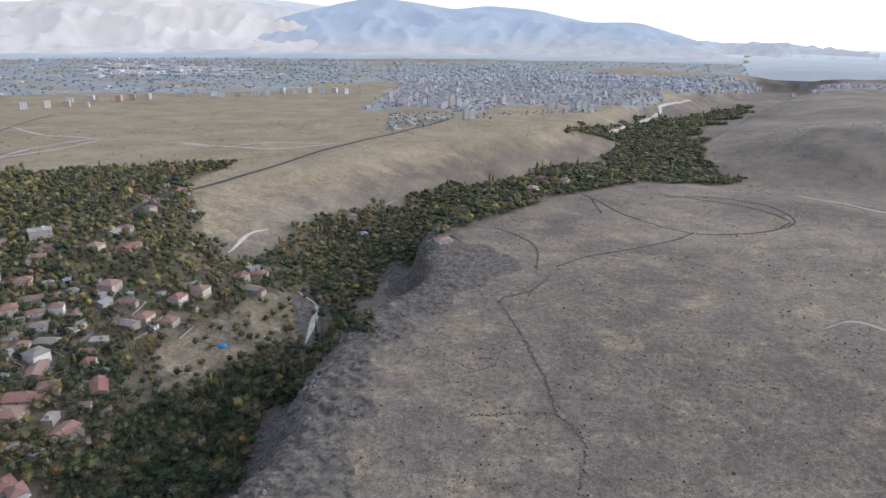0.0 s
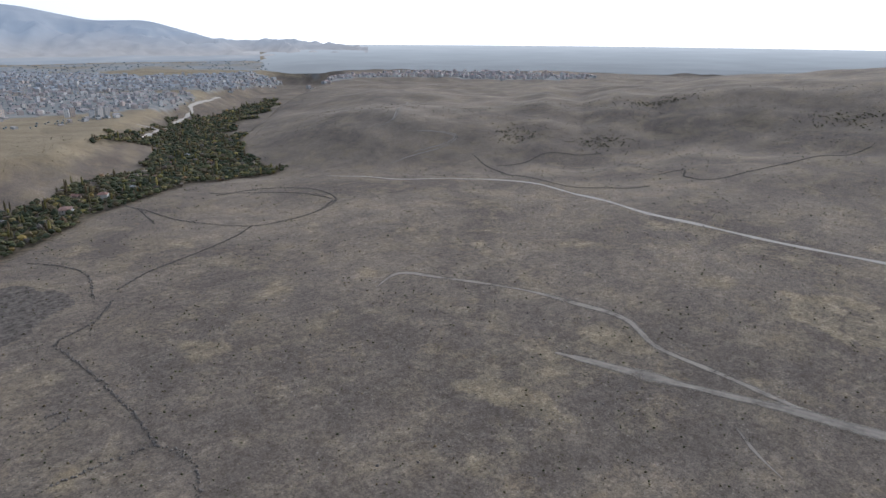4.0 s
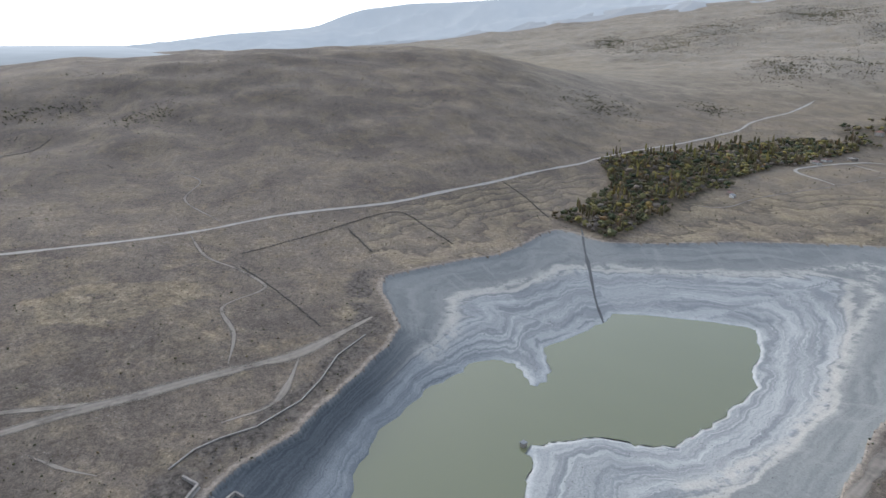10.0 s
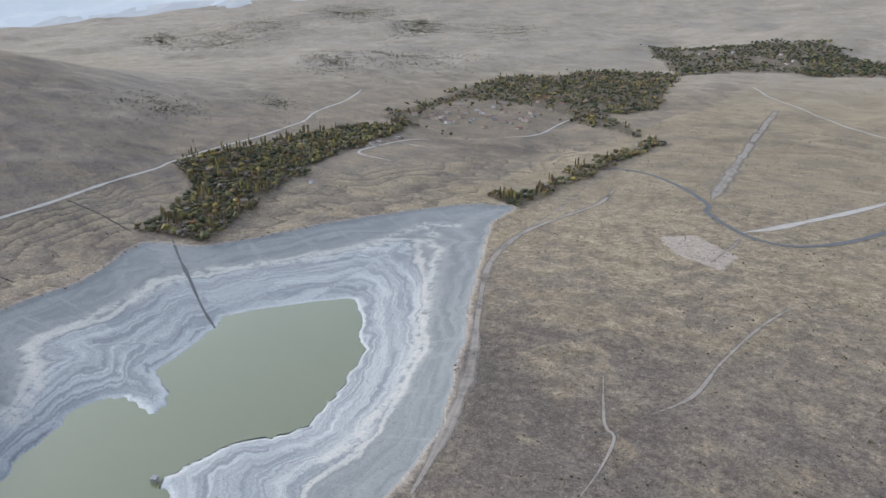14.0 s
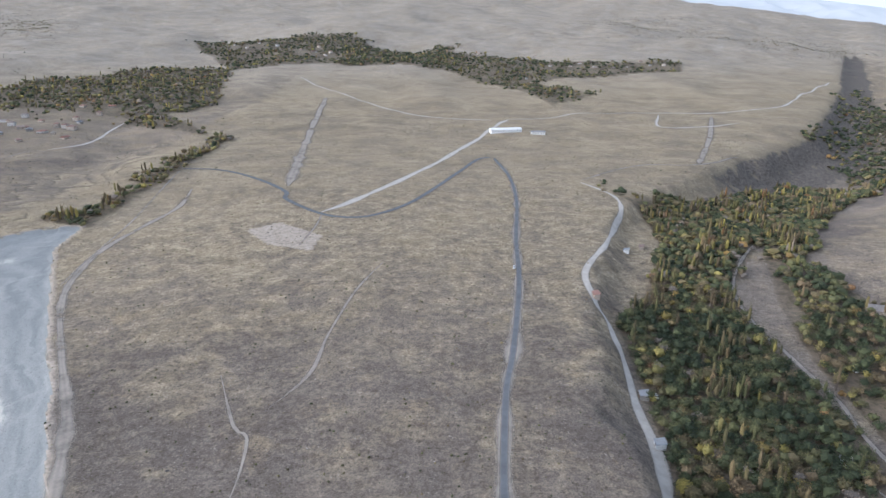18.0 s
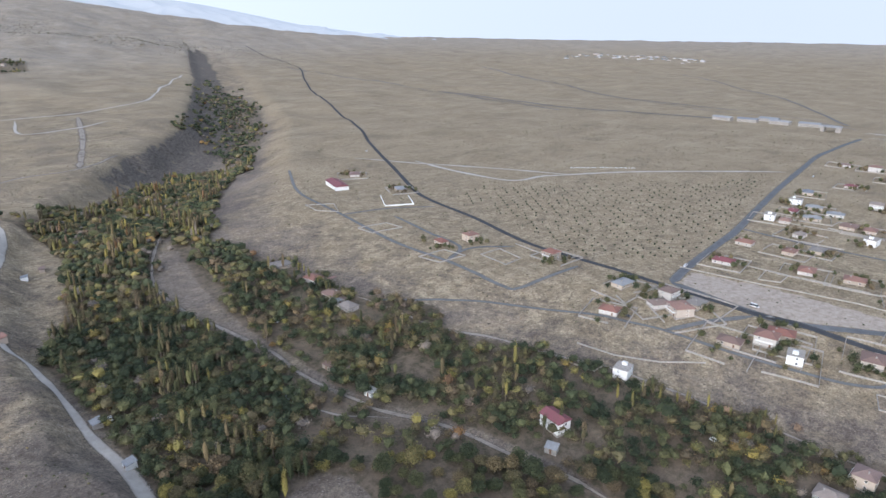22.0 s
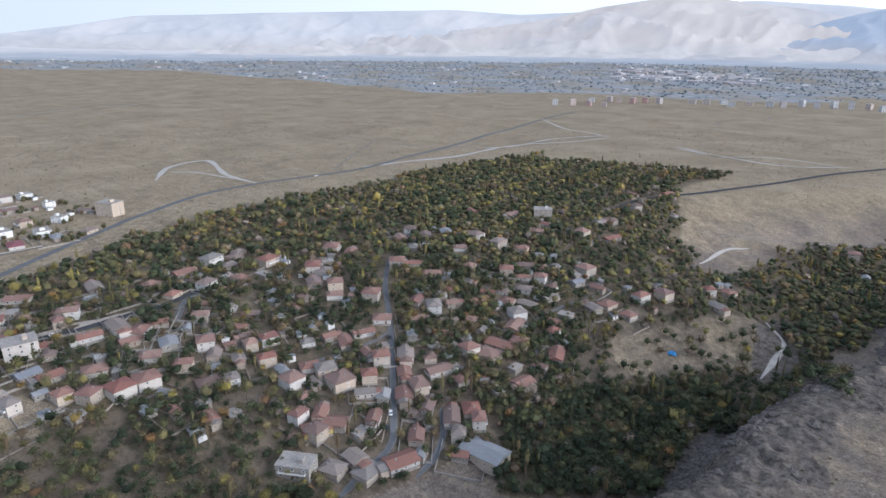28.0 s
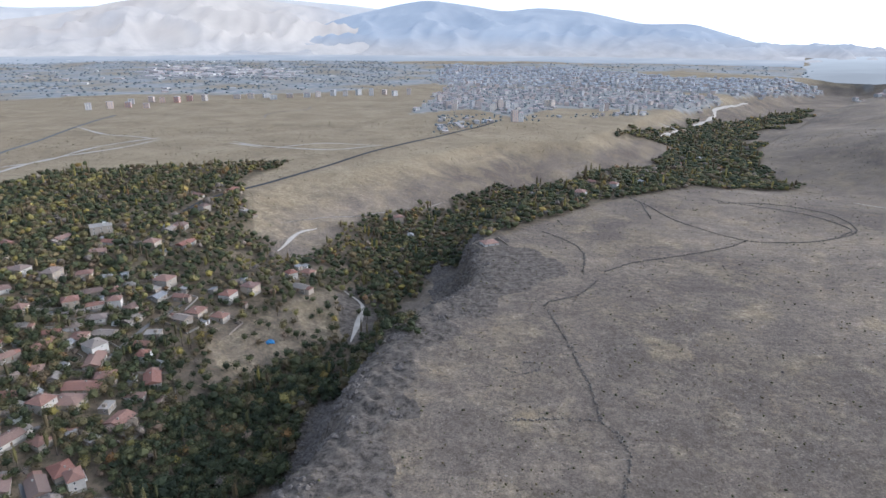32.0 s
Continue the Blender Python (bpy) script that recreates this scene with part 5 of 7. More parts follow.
def trunk_arrays(places, heights, girth):
    n, k = len(places), 5
    a = np.arange(k) * 6.283 / k
    ring = np.stack([np.cos(a), np.sin(a), 0 * a], 1)
    p = np.asarray(places)[:, None]
    v = np.concatenate([p + ring[None] * girth[:, None, None] + [0, 0, -0.4], p + ring[None] * girth[:, None, None] * 0.45 + heights[:, None, None] * [0, 0, 1]], 1)
    q = np.array([(i, (i + 1) % k, k + (i + 1) % k, k + i) for i in range(k)])
    return v.reshape(-1, 3), (q[None] + 2 * k * np.arange(n)[:, None, None]).reshape(-1, 4)


house_xy = np.array([p for l in HOUSES.values() for p in l], float)
road_lines = [(w, finer(l, 6)) for w, k, l in ROADS.values()]


def clear(x, y, gap_house=7.5, gap_road=1.5):
    ok = np.ones(x.shape, bool)
    for hx, hy in house_xy:
        ok &= (x - hx) ** 2 + (y - hy) ** 2 > gap_house ** 2
    for w, l in road_lines:
        lo, hi = l.min(0) - 12, l.max(0) + 12
        m = np.where((x > lo[0]) & (x < hi[0]) & (y > lo[1]) & (y < hi[1]) & ok)[0]
        if len(m):
            d = ((x[m, None] - l[None, :, 0]) ** 2 + (y[m, None] - l[None, :, 1]) ** 2).min(1)
            ok[m] &= d > (w / 2 + gap_road) ** 2
    return ok


def spread(area, gap, seed):
    """Places in an area, about gap metres apart."""
    rng = np.random.RandomState(seed)
    p = np.array(AREAS[area], float)
    lo, hi = p.min(0), p.max(0)
    gx_, gy_ = np.meshgrid(np.arange(lo[0], hi[0], gap), np.arange(lo[1], hi[1], gap))
    x = (gx_ + rng.rand(*gx_.shape) * gap).ravel()
    y = (gy_ + rng.rand(*gx_.shape) * gap).ravel()
    far = np.hypot(x, y)
    loose = np.clip(0.02 * far - 2, 2, 32)
    m = inside(x + loose * 1.6 * ripple(x, y, 40 + 2 * loose.mean(), 81), y + loose * 1.6 * ripple(x, y, 40 + 2 * loose.mean(), 82), p)
    return x[m], y[m]


# area: gap between trees, share of poplars, share of gaps, tint offset
WOODS = {"gorge_wood": (3.7, 0.16, 0.05, 0.0), "slope_wood": (4.0, 0.06, 0.16, 0.08), "orchard_wood": (4.0, 0.06, 0.16, 0.08), "low_wood": (3.9, 0.1, 0.05, 0.05),
         "strip_wood": (4.8, 0.0, 0.42, 0.22), "village_wood": (4.6, 0.04, 0.2, 0.04), "village_wood_b": (4.6, 0.04, 0.2, 0.04), "far_gorge_wood": (4.8, 0.06, 0.06, -0.06),
         "creek_wood": (4.8, 0.2, 0.12, 0.16), "creek_wood_b": (4.8, 0.2, 0.16, 0.14), "hamlet_wood": (6.6, 0.16, 0.5, 0.06),
         "gorge_dark": (3.6, 0.05, 0.0, -0.12), "canyon_wood": (6.5, 0.0, 0.62, -0.1), "upper_wood": (8.5, 0.06, 0.42, -0.1), "upper_wood_b": (8.5, 0.06, 0.45, -0.08)}
rows = []
for seed, (key, (gap, poplar, gaps, shift)) in enumerate(WOODS.items()):
    x, y = spread(key, gap, seed)
    rng = np.random.RandomState(seed + 50)
    wave = ripple(x, y, 45, 33) + 0.7 * ripple(x, y, 19, 38) + 0.5 * ripple(x, y, 120, 34)
    m = (rng.rand(len(x)) > gaps * (1.0 + 1.6 * wave)) & (~inside(x, y, AREAS["knoll_clearing"]) | (rng.rand(len(x)) < 0.2)) & (np.hypot(x, y) < 2300)
    x, y = x[m], y[m]
    if key in ("orchard_wood", "slope_wood"):
        # trees stand in rows along the terrace banks
        level = (sheet_z(x, y) * 0.30 + 0.6 * ripple(x, y, 80, 45)) % 1.0
        m = (level < 0.6) | (ripple(x, y, 55, 46) > -0.12)
        x, y = x[m], y[m]
    m = clear(x, y, 17.0 if key == "hamlet_wood" else 7.5)
    if key in ("hamlet_wood", "upper_wood", "upper_wood_b"):
        # trees between the hamlet houses and the camera are dropped so the houses show
        l = np.hypot(x, y)
        for reach in (16, 34, 52):
            m &= clear(x + reach * x / l, y + reach * y / l, 15.0, 0.5)
        m &= ~inside(x, y, AREAS["hamlet_clearing"]) | (rng.rand(len(x)) < 0.12)
    x, y = x[m], y[m]
    n = len(x)
    rng = np.random.RandomState(seed + 90)
    tall = (rng.rand(n) < 3.2 * poplar) & (ripple(x, y, 42, 35) + 0.5 * ripple(x, y, 17, 43) > 0.24)
    h = np.where(tall, 9 + 7 * rng.rand(n), 2.8 + 3.4 * rng.rand(n) + 3.2 * rng.rand(n) ** 4) * (1 + 0.25 * ripple(x, y, 38, 39))
    r = np.where(tall, 1.15 + 0.6 * rng.rand(n), 0.42 * h + 0.6 + 1.1 * rng.rand(n)) * (0.78 if key.startswith("village") else 0.9) * (1 + 0.00018 * np.hypot(x, y))
    low = np.where(tall, 0.8, 0.14 * h)
    tint = np.clip(0.3 + shift + 0.16 * rng.randn(n) + 0.5 * ripple(x, y, 24, 36) + 0.25 * ripple(x, y, 140, 37) + np.where(rng.rand(n) < 0.08, 0.45, 0), 0, 1)
    tint = np.where(tall, 0.4 + 0.3 * rng.rand(n) * (1 + ripple(x, y, 30, 44)), tint)
    rows.append(np.column_stack([x, y, h, r, low, tint, tall]))
# trees and hedges in the plots of the villas
rng = np.random.RandomState(91)
for name, spots in HOUSES.items():
    if name.startswith(("suburb", "villas")):
        for hx, hy in spots:
            n = rng.randint(5, 15)
            a, d = rng.rand(n) * 6.283, 8 + 7 * rng.rand(n) ** 1.5
            a = np.where(rng.rand(n) < 0.6, a[0] + 0.7 * rng.randn(n), a)
            h = 2.4 + 3.2 * rng.rand(n)
            x, y = hx + d * np.cos(a), hy + d * np.sin(a)
            m = clear(x, y, 7.0, 1.0)
            rows.append(np.column_stack([x, y, h, 0.42 * h + 0.5, 0 * h, np.clip(0.22 + 0.28 * rng.rand(n), 0, 1), 0 * h])[m])
# rows of poplars along the garden edges
for (x0, y0), (x1, y1), n, tint in (((-255, -106), (-272, -54), 16, 0.72), ((-244, -112), (-247, -99), 5, 0.8), ((-217, -323), (-238, -342), 6, 0.66), ((-238, -340), (-228, -297), 9, 0.72),
                                    ((-121, -267), (-131, -260), 7, 0.8), ((150, 640), (170, 690), 6, 0.75)):
    k = np.linspace(0, 1, n)
    h = 8.5 + 4 * rng.rand(n)
    rows.append(np.column_stack([x0 + (x1 - x0) * k + rng.randn(n), y0 + (y1 - y0) * k + rng.randn(n), h, 0.75 + 0.35 * rng.rand(n), 0.6 + 0 * h, tint + 0.05 * rng.randn(n), 1 + 0 * h]))
trees = np.concatenate(rows)
key = np.round(trees[:, :2] / 2.6).astype(int)
trees = trees[np.unique(key, axis=0, return_index=True)[1]]
# tint shifts lighter with distance from the camera
trees[:, 5] = np.clip(trees[:, 5] + 0.13 * smooth(330, 520, np.hypot(trees[:, 0], trees[:, 1])), 0, 1)
trees = trees[np.argsort(np.hypot(trees[:, 0], trees[:, 1]))]

# single trees of the gorge and the gardens next to it
shapes = []
for i in range(8):
    tall = i >= 6
    h, r, low = (13.0, 1.15, 0.8) if tall else (6.0, 2.7 + 0.15 * i, 0.9)
    one = np.array([0.0])
    v, f, _ = crown_arrays([(0, 0, 0)], one + h, one + r, one + low, 900, 70 + i, True)
    crown = sheet("crown", v, f, LEAF_ONE, False)
    v, f = trunk_arrays([(0, 0, 0)], one + h * 0.6, one + (0.16 if tall else 0.22))
    trunk = sheet("trunk", v, f, BARK)
    tree = new("poplar_tree" if tall else "garden_tree")
    trunk.parent = crown.parent = tree
    words = "tall narrow poplar with yellowing autumn leaves in the gorge" if tall else "rounded garden tree with olive autumn leaves in the gorge"
    tagged(tree, words, "tree", "trees of the gorge")
    shapes.append((tree, h, r))
NEAR = 300
rng = np.random.RandomState(5)
first = [True] * 8
for x, y, h, r, low, tint, tall in trees[:NEAR]:
    i = 6 + rng.randint(2) if tall else rng.randint(6)
    tree, th, tr = shapes[i]
    place = Matrix.Translation((x, y, float(sheet_z(x, y)))) @ Matrix.Rotation(rng.rand() * 6.283, 4, "Z") @ Matrix.Diagonal((r / tr, r / tr, h / th, 1))
    if first[i]:
        first[i] = False
        tree.matrix_basis = place
    else:
        base = tree.scale.copy()
        tree.scale = (1, 1, 1)
        copy_thing(tree, place)
        tree.scale = base


def wood(name, t, leaves, fine, seed, label, core=0.72, trunks=True):
    p = np.column_stack([t[:, 0], t[:, 1], sheet_z(t[:, 0], t[:, 1])])
    v, f, who = crown_arrays(p, t[:, 2], t[:, 3], t[:, 4], leaves, seed, fine, core)
    ob = sheet(name, v, f, LEAF, False)
    give(ob, "tint", t[who, 5])
    tagged(ob, label, "trees", kind="stuff")
    if trunks:
        v, f = trunk_arrays(p, t[:, 2] * 0.5, 0.12 + 0.02 * t[:, 2])
        sheet("trunks", v, f, BARK).parent = ob
    return ob


far = np.hypot(trees[:, 0], trees[:, 1])
rest = np.arange(len(trees)) >= NEAR
wood("gorge_trees", trees[rest & (far < 420)], 110, False, 1, "dense autumn trees and shrubs filling the gorge and gardens")
wood("village_trees", trees[rest & (far >= 420) & (far < 800)], 36, False, 2, "green and russet garden trees between the houses", 0.86, False)
wood("distant_trees", trees[(far >= 800)], 7, False, 3, "dark green trees along the far valley", 0.95, False)

# low tussocks and thorn bushes on the open steppe, thicker scrub on the stony knolls
SCRUB = [(1297, -1107, 48, 98), (1279, -1344, 152, 160), (2577, -1331, 50, 170), (2346, -1445, 122, 238), (2416, -1727, 100, 260), (2458, -2261, 155, 260), (1866, -2080, 57, 170), (951, -484, 39, 47), (970, -701, 30, 41), (2211, -1388, 137, 217), (1876, -2038, 82, 238), (1527, -2172, 93, 260), (2546, -2344, 133, 183), (-1107, -2468, 271, 170), (-659, -2840, 245, 260), (903, 585, 44, 16), (919, 304, 51, 23), (871, 161, 28, 22), (648, 635, 24, 25), (711, 540, 27, 19)]
rng = np.random.RandomState(9)
n = 52000
a, r = rng.rand(n) * 6.283, 125 + 1000 * rng.rand(n) ** 1.25
x, y = r * np.sin(a), r * np.cos(a)
keep = ripple(x, y, 120, 40) + 0.8 * ripple(x, y, 34, 41) + 1.1 * rng.rand(n) > 0.35
x, y = x[keep], y[keep]
size = 0.22 + 0.65 * rng.rand(len(x)) ** 4 + 0.0006 * np.hypot(x, y)
for cx, cy, wide, deep in SCRUB:
    k = int(min(1300, 90 + wide * deep * 0.14))
    u, v = rng.randn(k) * 0.75, rng.randn(k) * 0.75
    l = math.hypot(cx, cy)
    px, py = cx + (v * deep * cx + u * wide * cy) / l, cy + (v * deep * cy - u * wide * cx) / l
    ok = ripple(px, py, 0.5 * wide + 20, 42) + 0.5 * rng.rand(k) > 0.1
    x, y = np.concatenate([x, px[ok]]), np.concatenate([y, py[ok]])
    size = np.concatenate([size, (0.5 + 0.9 * rng.rand(k) + 0.0005 * l)[ok]])
_, m = terrain(x, y, True)
keep = ~m["inner"] & (m["gorge"] < 0.3)
for key_ in AREAS:
    if "wood" in key_:
        keep &= ~inside(x, y, AREAS[key_])
x, y, size = x[keep], y[keep], size[keep]
m = clear(x, y, 9, 1)
x, y, size = x[m], y[m], size[m]
n = len(x)
v, f, who = crown_arrays(np.column_stack([x, y, sheet_z(x, y) - 0.1]), size * 1.3, size, size * 0, 3, 6)
ob = sheet("thorn_bushes", v, f, LEAF)
give(ob, "tint", (0.3 + 0.36 * rng.rand(n))[who])
tagged(ob, "small dark thorn bushes dotted over the dry steppe", "bushes", kind="stuff")

# young saplings in rows
p = np.array(AREAS["planted_plot"], float)
u = np.array([p[1] - p[0]])[0] / np.linalg.norm(p[1] - p[0])
w = np.array([-u[1], u[0]])
c = p.mean(0)
i, j = np.meshgrid(np.arange(-36, 37), np.arange(-25, 26))
q = c + (i.ravel() * 9.0)[:, None] * w + (j.ravel() * 9.5)[:, None] * u
q = q + rng.randn(*q.shape) * 0.7
q = q[inside(q[:, 0], q[:, 1], p) & (rng.rand(len(q)) > 0.2)]
n = len(q)
s = 0.85 + 0.5 * rng.rand(n)
v, f, who = crown_arrays(np.column_stack([q, sheet_z(q[:, 0], q[:, 1])]), s * 2.0, s, s * 0, 8, 7)
ob = sheet("saplings", v, f, LEAF)
give(ob, "tint", (0.05 + 0.2 * rng.rand(n))[who])
tagged(ob, "young saplings planted in rows on bare ground", "saplings", kind="stuff")


# ---- houses ----
def box(bm, x0, y0, z0, x1, y1, z1, mat=0):
    v = [bm.verts.new((x, y, z)) for z in (z0, z1) for x, y in ((x0, y0), (x1, y0), (x1, y1), (x0, y1))]
    for f in ((3, 2, 1, 0), (4, 5, 6, 7), (0, 1, 5, 4), (1, 2, 6, 5), (2, 3, 7, 6), (3, 0, 4, 7)):
        bm.faces.new([v[i] for i in f]).material_index = mat


def mesh_of(name, bm, *materials):
    me = bpy.data.meshes.new(name)
    bmesh.ops.recalc_face_normals(bm, faces=bm.faces[:])
    bm.to_mesh(me)
    bm.free()
    for m in materials:
        me.materials.append(m)
    return me


def part(name, bm, material, parent, label="", at=None, turn=0.0):
    """One mesh object under a thing or a part; bm may be a mesh that alike pieces share."""
    ob = new(name, bm if isinstance(bm, bpy.types.Mesh) else mesh_of(name, bm, *(material if isinstance(material, (list, tuple)) else [material])))
    ob.parent = parent
    if at:
        ob.location = at
    ob.rotation_euler.z = turn
    return tagged(ob, label)


def window_mesh(w, h):
    """A white frame with the glass set back in it, as one closed piece."""
    bm = bmesh.new()
    t = 0.11
    ring = [[bm.verts.new((sx * (w / 2 - e), y, h / 2 + sz * (h / 2 - e))) for sx, sz in ((-1, -1), (1, -1), (1, 1), (-1, 1))] for e, y in ((0, 0.06), (0, -0.06), (t, -0.06), (t, 0.0))]
    for a, b in zip(ring, ring[1:]):
        for i in range(4):
            bm.faces.new([a[i], a[(i + 1) % 4], b[(i + 1) % 4], b[i]])
    bm.faces.new(ring[3]).material_index = 1
    bm.faces.new(ring[0][::-1])
    return mesh_of("window", bm, WHITE, GLASS)


WINDOW = window_mesh(1.3, 1.4)
bm = bmesh.new()
box(bm, -0.5, -0.06, 0, 0.5, 0.04, 2.1)
DOOR = mesh_of("door", bm, DOOR_WOOD)


def hip_roof(w, d, rise, over, gable):
    """A pitched roof with thick eaves over a w by d plan, its ridge along x."""
    bm = bmesh.new()
    a, b, t = w / 2 + over, d / 2 + over, 0.18
    run = 0.0 if gable else min(b, a * 0.85)
    low = [bm.verts.new((x, y, -t)) for x, y in ((-a, -b), (a, -b), (a, b), (-a, b))]
    eave = [bm.verts.new((x, y, 0)) for x, y in ((-a, -b), (a, -b), (a, b), (-a, b))]
    r0, r1 = bm.verts.new((-a + run, 0, rise)), bm.verts.new((a - run + 0.01, 0, rise))
    bm.faces.new(low[::-1])
    for i in range(4):
        bm.faces.new([low[i], low[(i + 1) % 4], eave[(i + 1) % 4], eave[i]])
    bm.faces.new([eave[0], eave[1], r1, r0])
    bm.faces.new([eave[2], eave[3], r0, r1])
    bm.faces.new([eave[1], eave[2], r1])
    bm.faces.new([eave[3], eave[0], r0])
    return bm


def house(w, d, floors, roof, wall_mat, roof_mat, label, name="house", balcony=False, wing=None):
    """A house about its own base: walls on a plinth, roof with chimney, windows on all sides, a door."""
    h = 2.9 * floors
    ob = new(name)
    bm = bmesh.new()
    box(bm, -w / 2, -d / 2, -1.6, w / 2, d / 2, h)
    wall = part("wall", bm, wall_mat, ob)
    bm = bmesh.new()
    box(bm, -w / 2 - 0.06, -d / 2 - 0.06, -1.7, w / 2 + 0.06, d / 2 + 0.06, 0.35)
    part("plinth", bm, CONCRETE, ob)
    if roof == "flat":
        bm = bmesh.new()
        box(bm, -w / 2 - 0.25, -d / 2 - 0.25, h, w / 2 + 0.25, d / 2 + 0.25, h + 0.25)
        top = part("roof", bm, CONCRETE, ob)
        bm = bmesh.new()
        box(bm, w * 0.1, -d * 0.2, h + 0.25, w * 0.1 + 2.2, d * 0.15, h + 2.0)
        part("stair_head", bm, wall_mat, top)
    else:
        top = part("roof", hip_roof(w, d, 0.17 * min(w, d) + 0.5, 0.55, roof == "gable"), roof_mat, ob, at=(0, 0, h + 0.18))
        bm = bmesh.new()
        box(bm, -0.35, -0.3, 0, 0.35, 0.3, 1.6)
        box(bm, -0.42, -0.37, 1.6, 0.42, 0.37, 1.75)
        part("chimney", bm, CONCRETE, top, at=(w * 0.22, d * 0.12, 0.5))
    if wing:
        ww, wd = wing
        bm = bmesh.new()
        box(bm, w / 2 - 0.1, -wd / 2, -1.6, w / 2 + ww, wd / 2, 2.8)
        part("wing", bm, wall_mat, ob)
        part("wing_roof", hip_roof(ww, wd, 1.3, 0.4, True), roof_mat, ob, at=(w / 2 + ww / 2 - 0.05, 0, 2.98))
    for k in range(floors):
        z = 0.95 + 2.9 * k
        for sx, n in ((1, max(2, int(w / 4.2))), (-1, max(2, int(w / 4.2)))):
            for i in range(n):
                x = -w / 2 + w * (i + 0.5) / n
                if k == 0 and sx == 1 and i == n // 2:
                    part("door", DOOR, None, ob, at=(x, -d / 2, 0.05))
                    continue
                part("window", WINDOW, None, ob, at=(x, -sx * d / 2, z), turn=0 if sx == 1 else math.pi)
        for sy in (1, -1):
            if not (wing and sy == 1):
                part("window", WINDOW, None, ob, at=(sy * w / 2, 0.12 * d, z), turn=sy * math.pi / 2)
    if balcony:
        bm = bmesh.new()
        box(bm, -w * 0.4, -d / 2 - 1.3, 2.75, w * 0.4, -d / 2, 2.9)
        rail = part("balcony", bm, CONCRETE, ob)
        bm = bmesh.new()
        box(bm, -w * 0.4, -d / 2 - 1.3, 2.9, w * 0.4, -d / 2 - 1.22, 3.8)
        box(bm, -w * 0.4, -d / 2 - 1.22, 2.9, -w * 0.4 + 0.08, -d / 2, 3.8)
        box(bm, w * 0.4 - 0.08, -d / 2 - 1.22, 2.9, w * 0.4, -d / 2, 3.8)
        part("railing", bm, WHITE, rail)
    return tagged(ob, label, "house")


class Stock:
    """Templates of one kind: the first use takes the template itself, later ones copies of it."""

    def __init__(self, *makers):
        self.makers, self.made = makers, [None] * len(makers)

    def put(self, i, place, group, scale=(1, 1, 1)):
        i %= len(self.makers)
        m = place @ Matrix.Diagonal((*scale, 1))
        if self.made[i] is None:
            self.made[i] = self.makers[i]()
            self.made[i].matrix_basis = m
            self.made[i]["group"] = group
            return self.made[i]
        t = self.made[i]
        keep = t.matrix_basis.copy()
        t.matrix_basis = Matrix()
        c = copy_thing(t, m)
        t.matrix_basis = keep
        c["group"] = group
        return c


def on_ground(x, y, turn, sink=0.0):
    return Matrix.Translation((x, y, float(sheet_z(x, y)) - sink)) @ Matrix.Rotation(turn, 4, "Z")


TILE = "with a faded red clay tile hip roof"
VILLAGE = Stock(
    lambda: house(11, 9, 1, "hip", PLASTER, ROOF_TILE, f"small plastered village house {TILE}"),
    lambda: house(12, 9, 2, "hip", PLASTER, ROOF_TILE, f"two-storey plastered village house {TILE}", balcony=True),
    lambda: house(10, 8, 1, "gable", RUBBLE, ROOF_TILE, "old rubble stone house with a red tiled gable roof", wing=(4, 5)),
    lambda: house(13, 8, 1, "gable", PLASTER, ROOF_TILE, "long low plastered house with a red tiled gable roof", wing=(4, 6)),
    lambda: house(10, 10, 2, "hip", PLASTER, ROOF_TILE, f"square two-storey village house {TILE}"),
    lambda: house(10, 7, 1, "flat", RUBBLE, ROOF_GREY, "old flat-roofed stone house with pale grey roof"),
    lambda: house(9, 7, 1, "gable", CONCRETE, ROOF_GREY, "grey block house with a sheet metal roof"))
SUBURB = Stock(
    lambda: house(12, 9, 1, "hip", PLASTER, ROOF_TILE, "single-storey villa with a red hip roof in a dry plot"),
    lambda: house(11, 10, 2, "hip", PLASTER, ROOF_TILE, "two-storey pale villa with a red hip roof in a dry plot", balcony=True),
    lambda: house(13, 9, 1, "hip", PLASTER, ROOF_MAROON, "low villa with a maroon roof in a dry plot"),
    lambda: house(11, 9, 2, "flat", WHITE, ROOF_GREY, "white two-storey flat-roofed house in a dry plot"),
    lambda: house(14, 9, 1, "hip", PLASTER, ROOF_GREY, "low villa with a grey roof in a dry plot"))


def street_turn(x, y):
    """The direction of the nearest road."""
    best, turn = 1e9, 0.0
    for w, l in road_lines:
        d = (l[:, 0] - x) ** 2 + (l[:, 1] - y) ** 2
        i = int(d.argmin())
        if d[i] < best:
            a, b = l[max(i - 1, 0)], l[min(i + 1, len(l) - 1)]
            best, turn = d[i], math.atan2(b[1] - a[1], b[0] - a[0])
    return turn


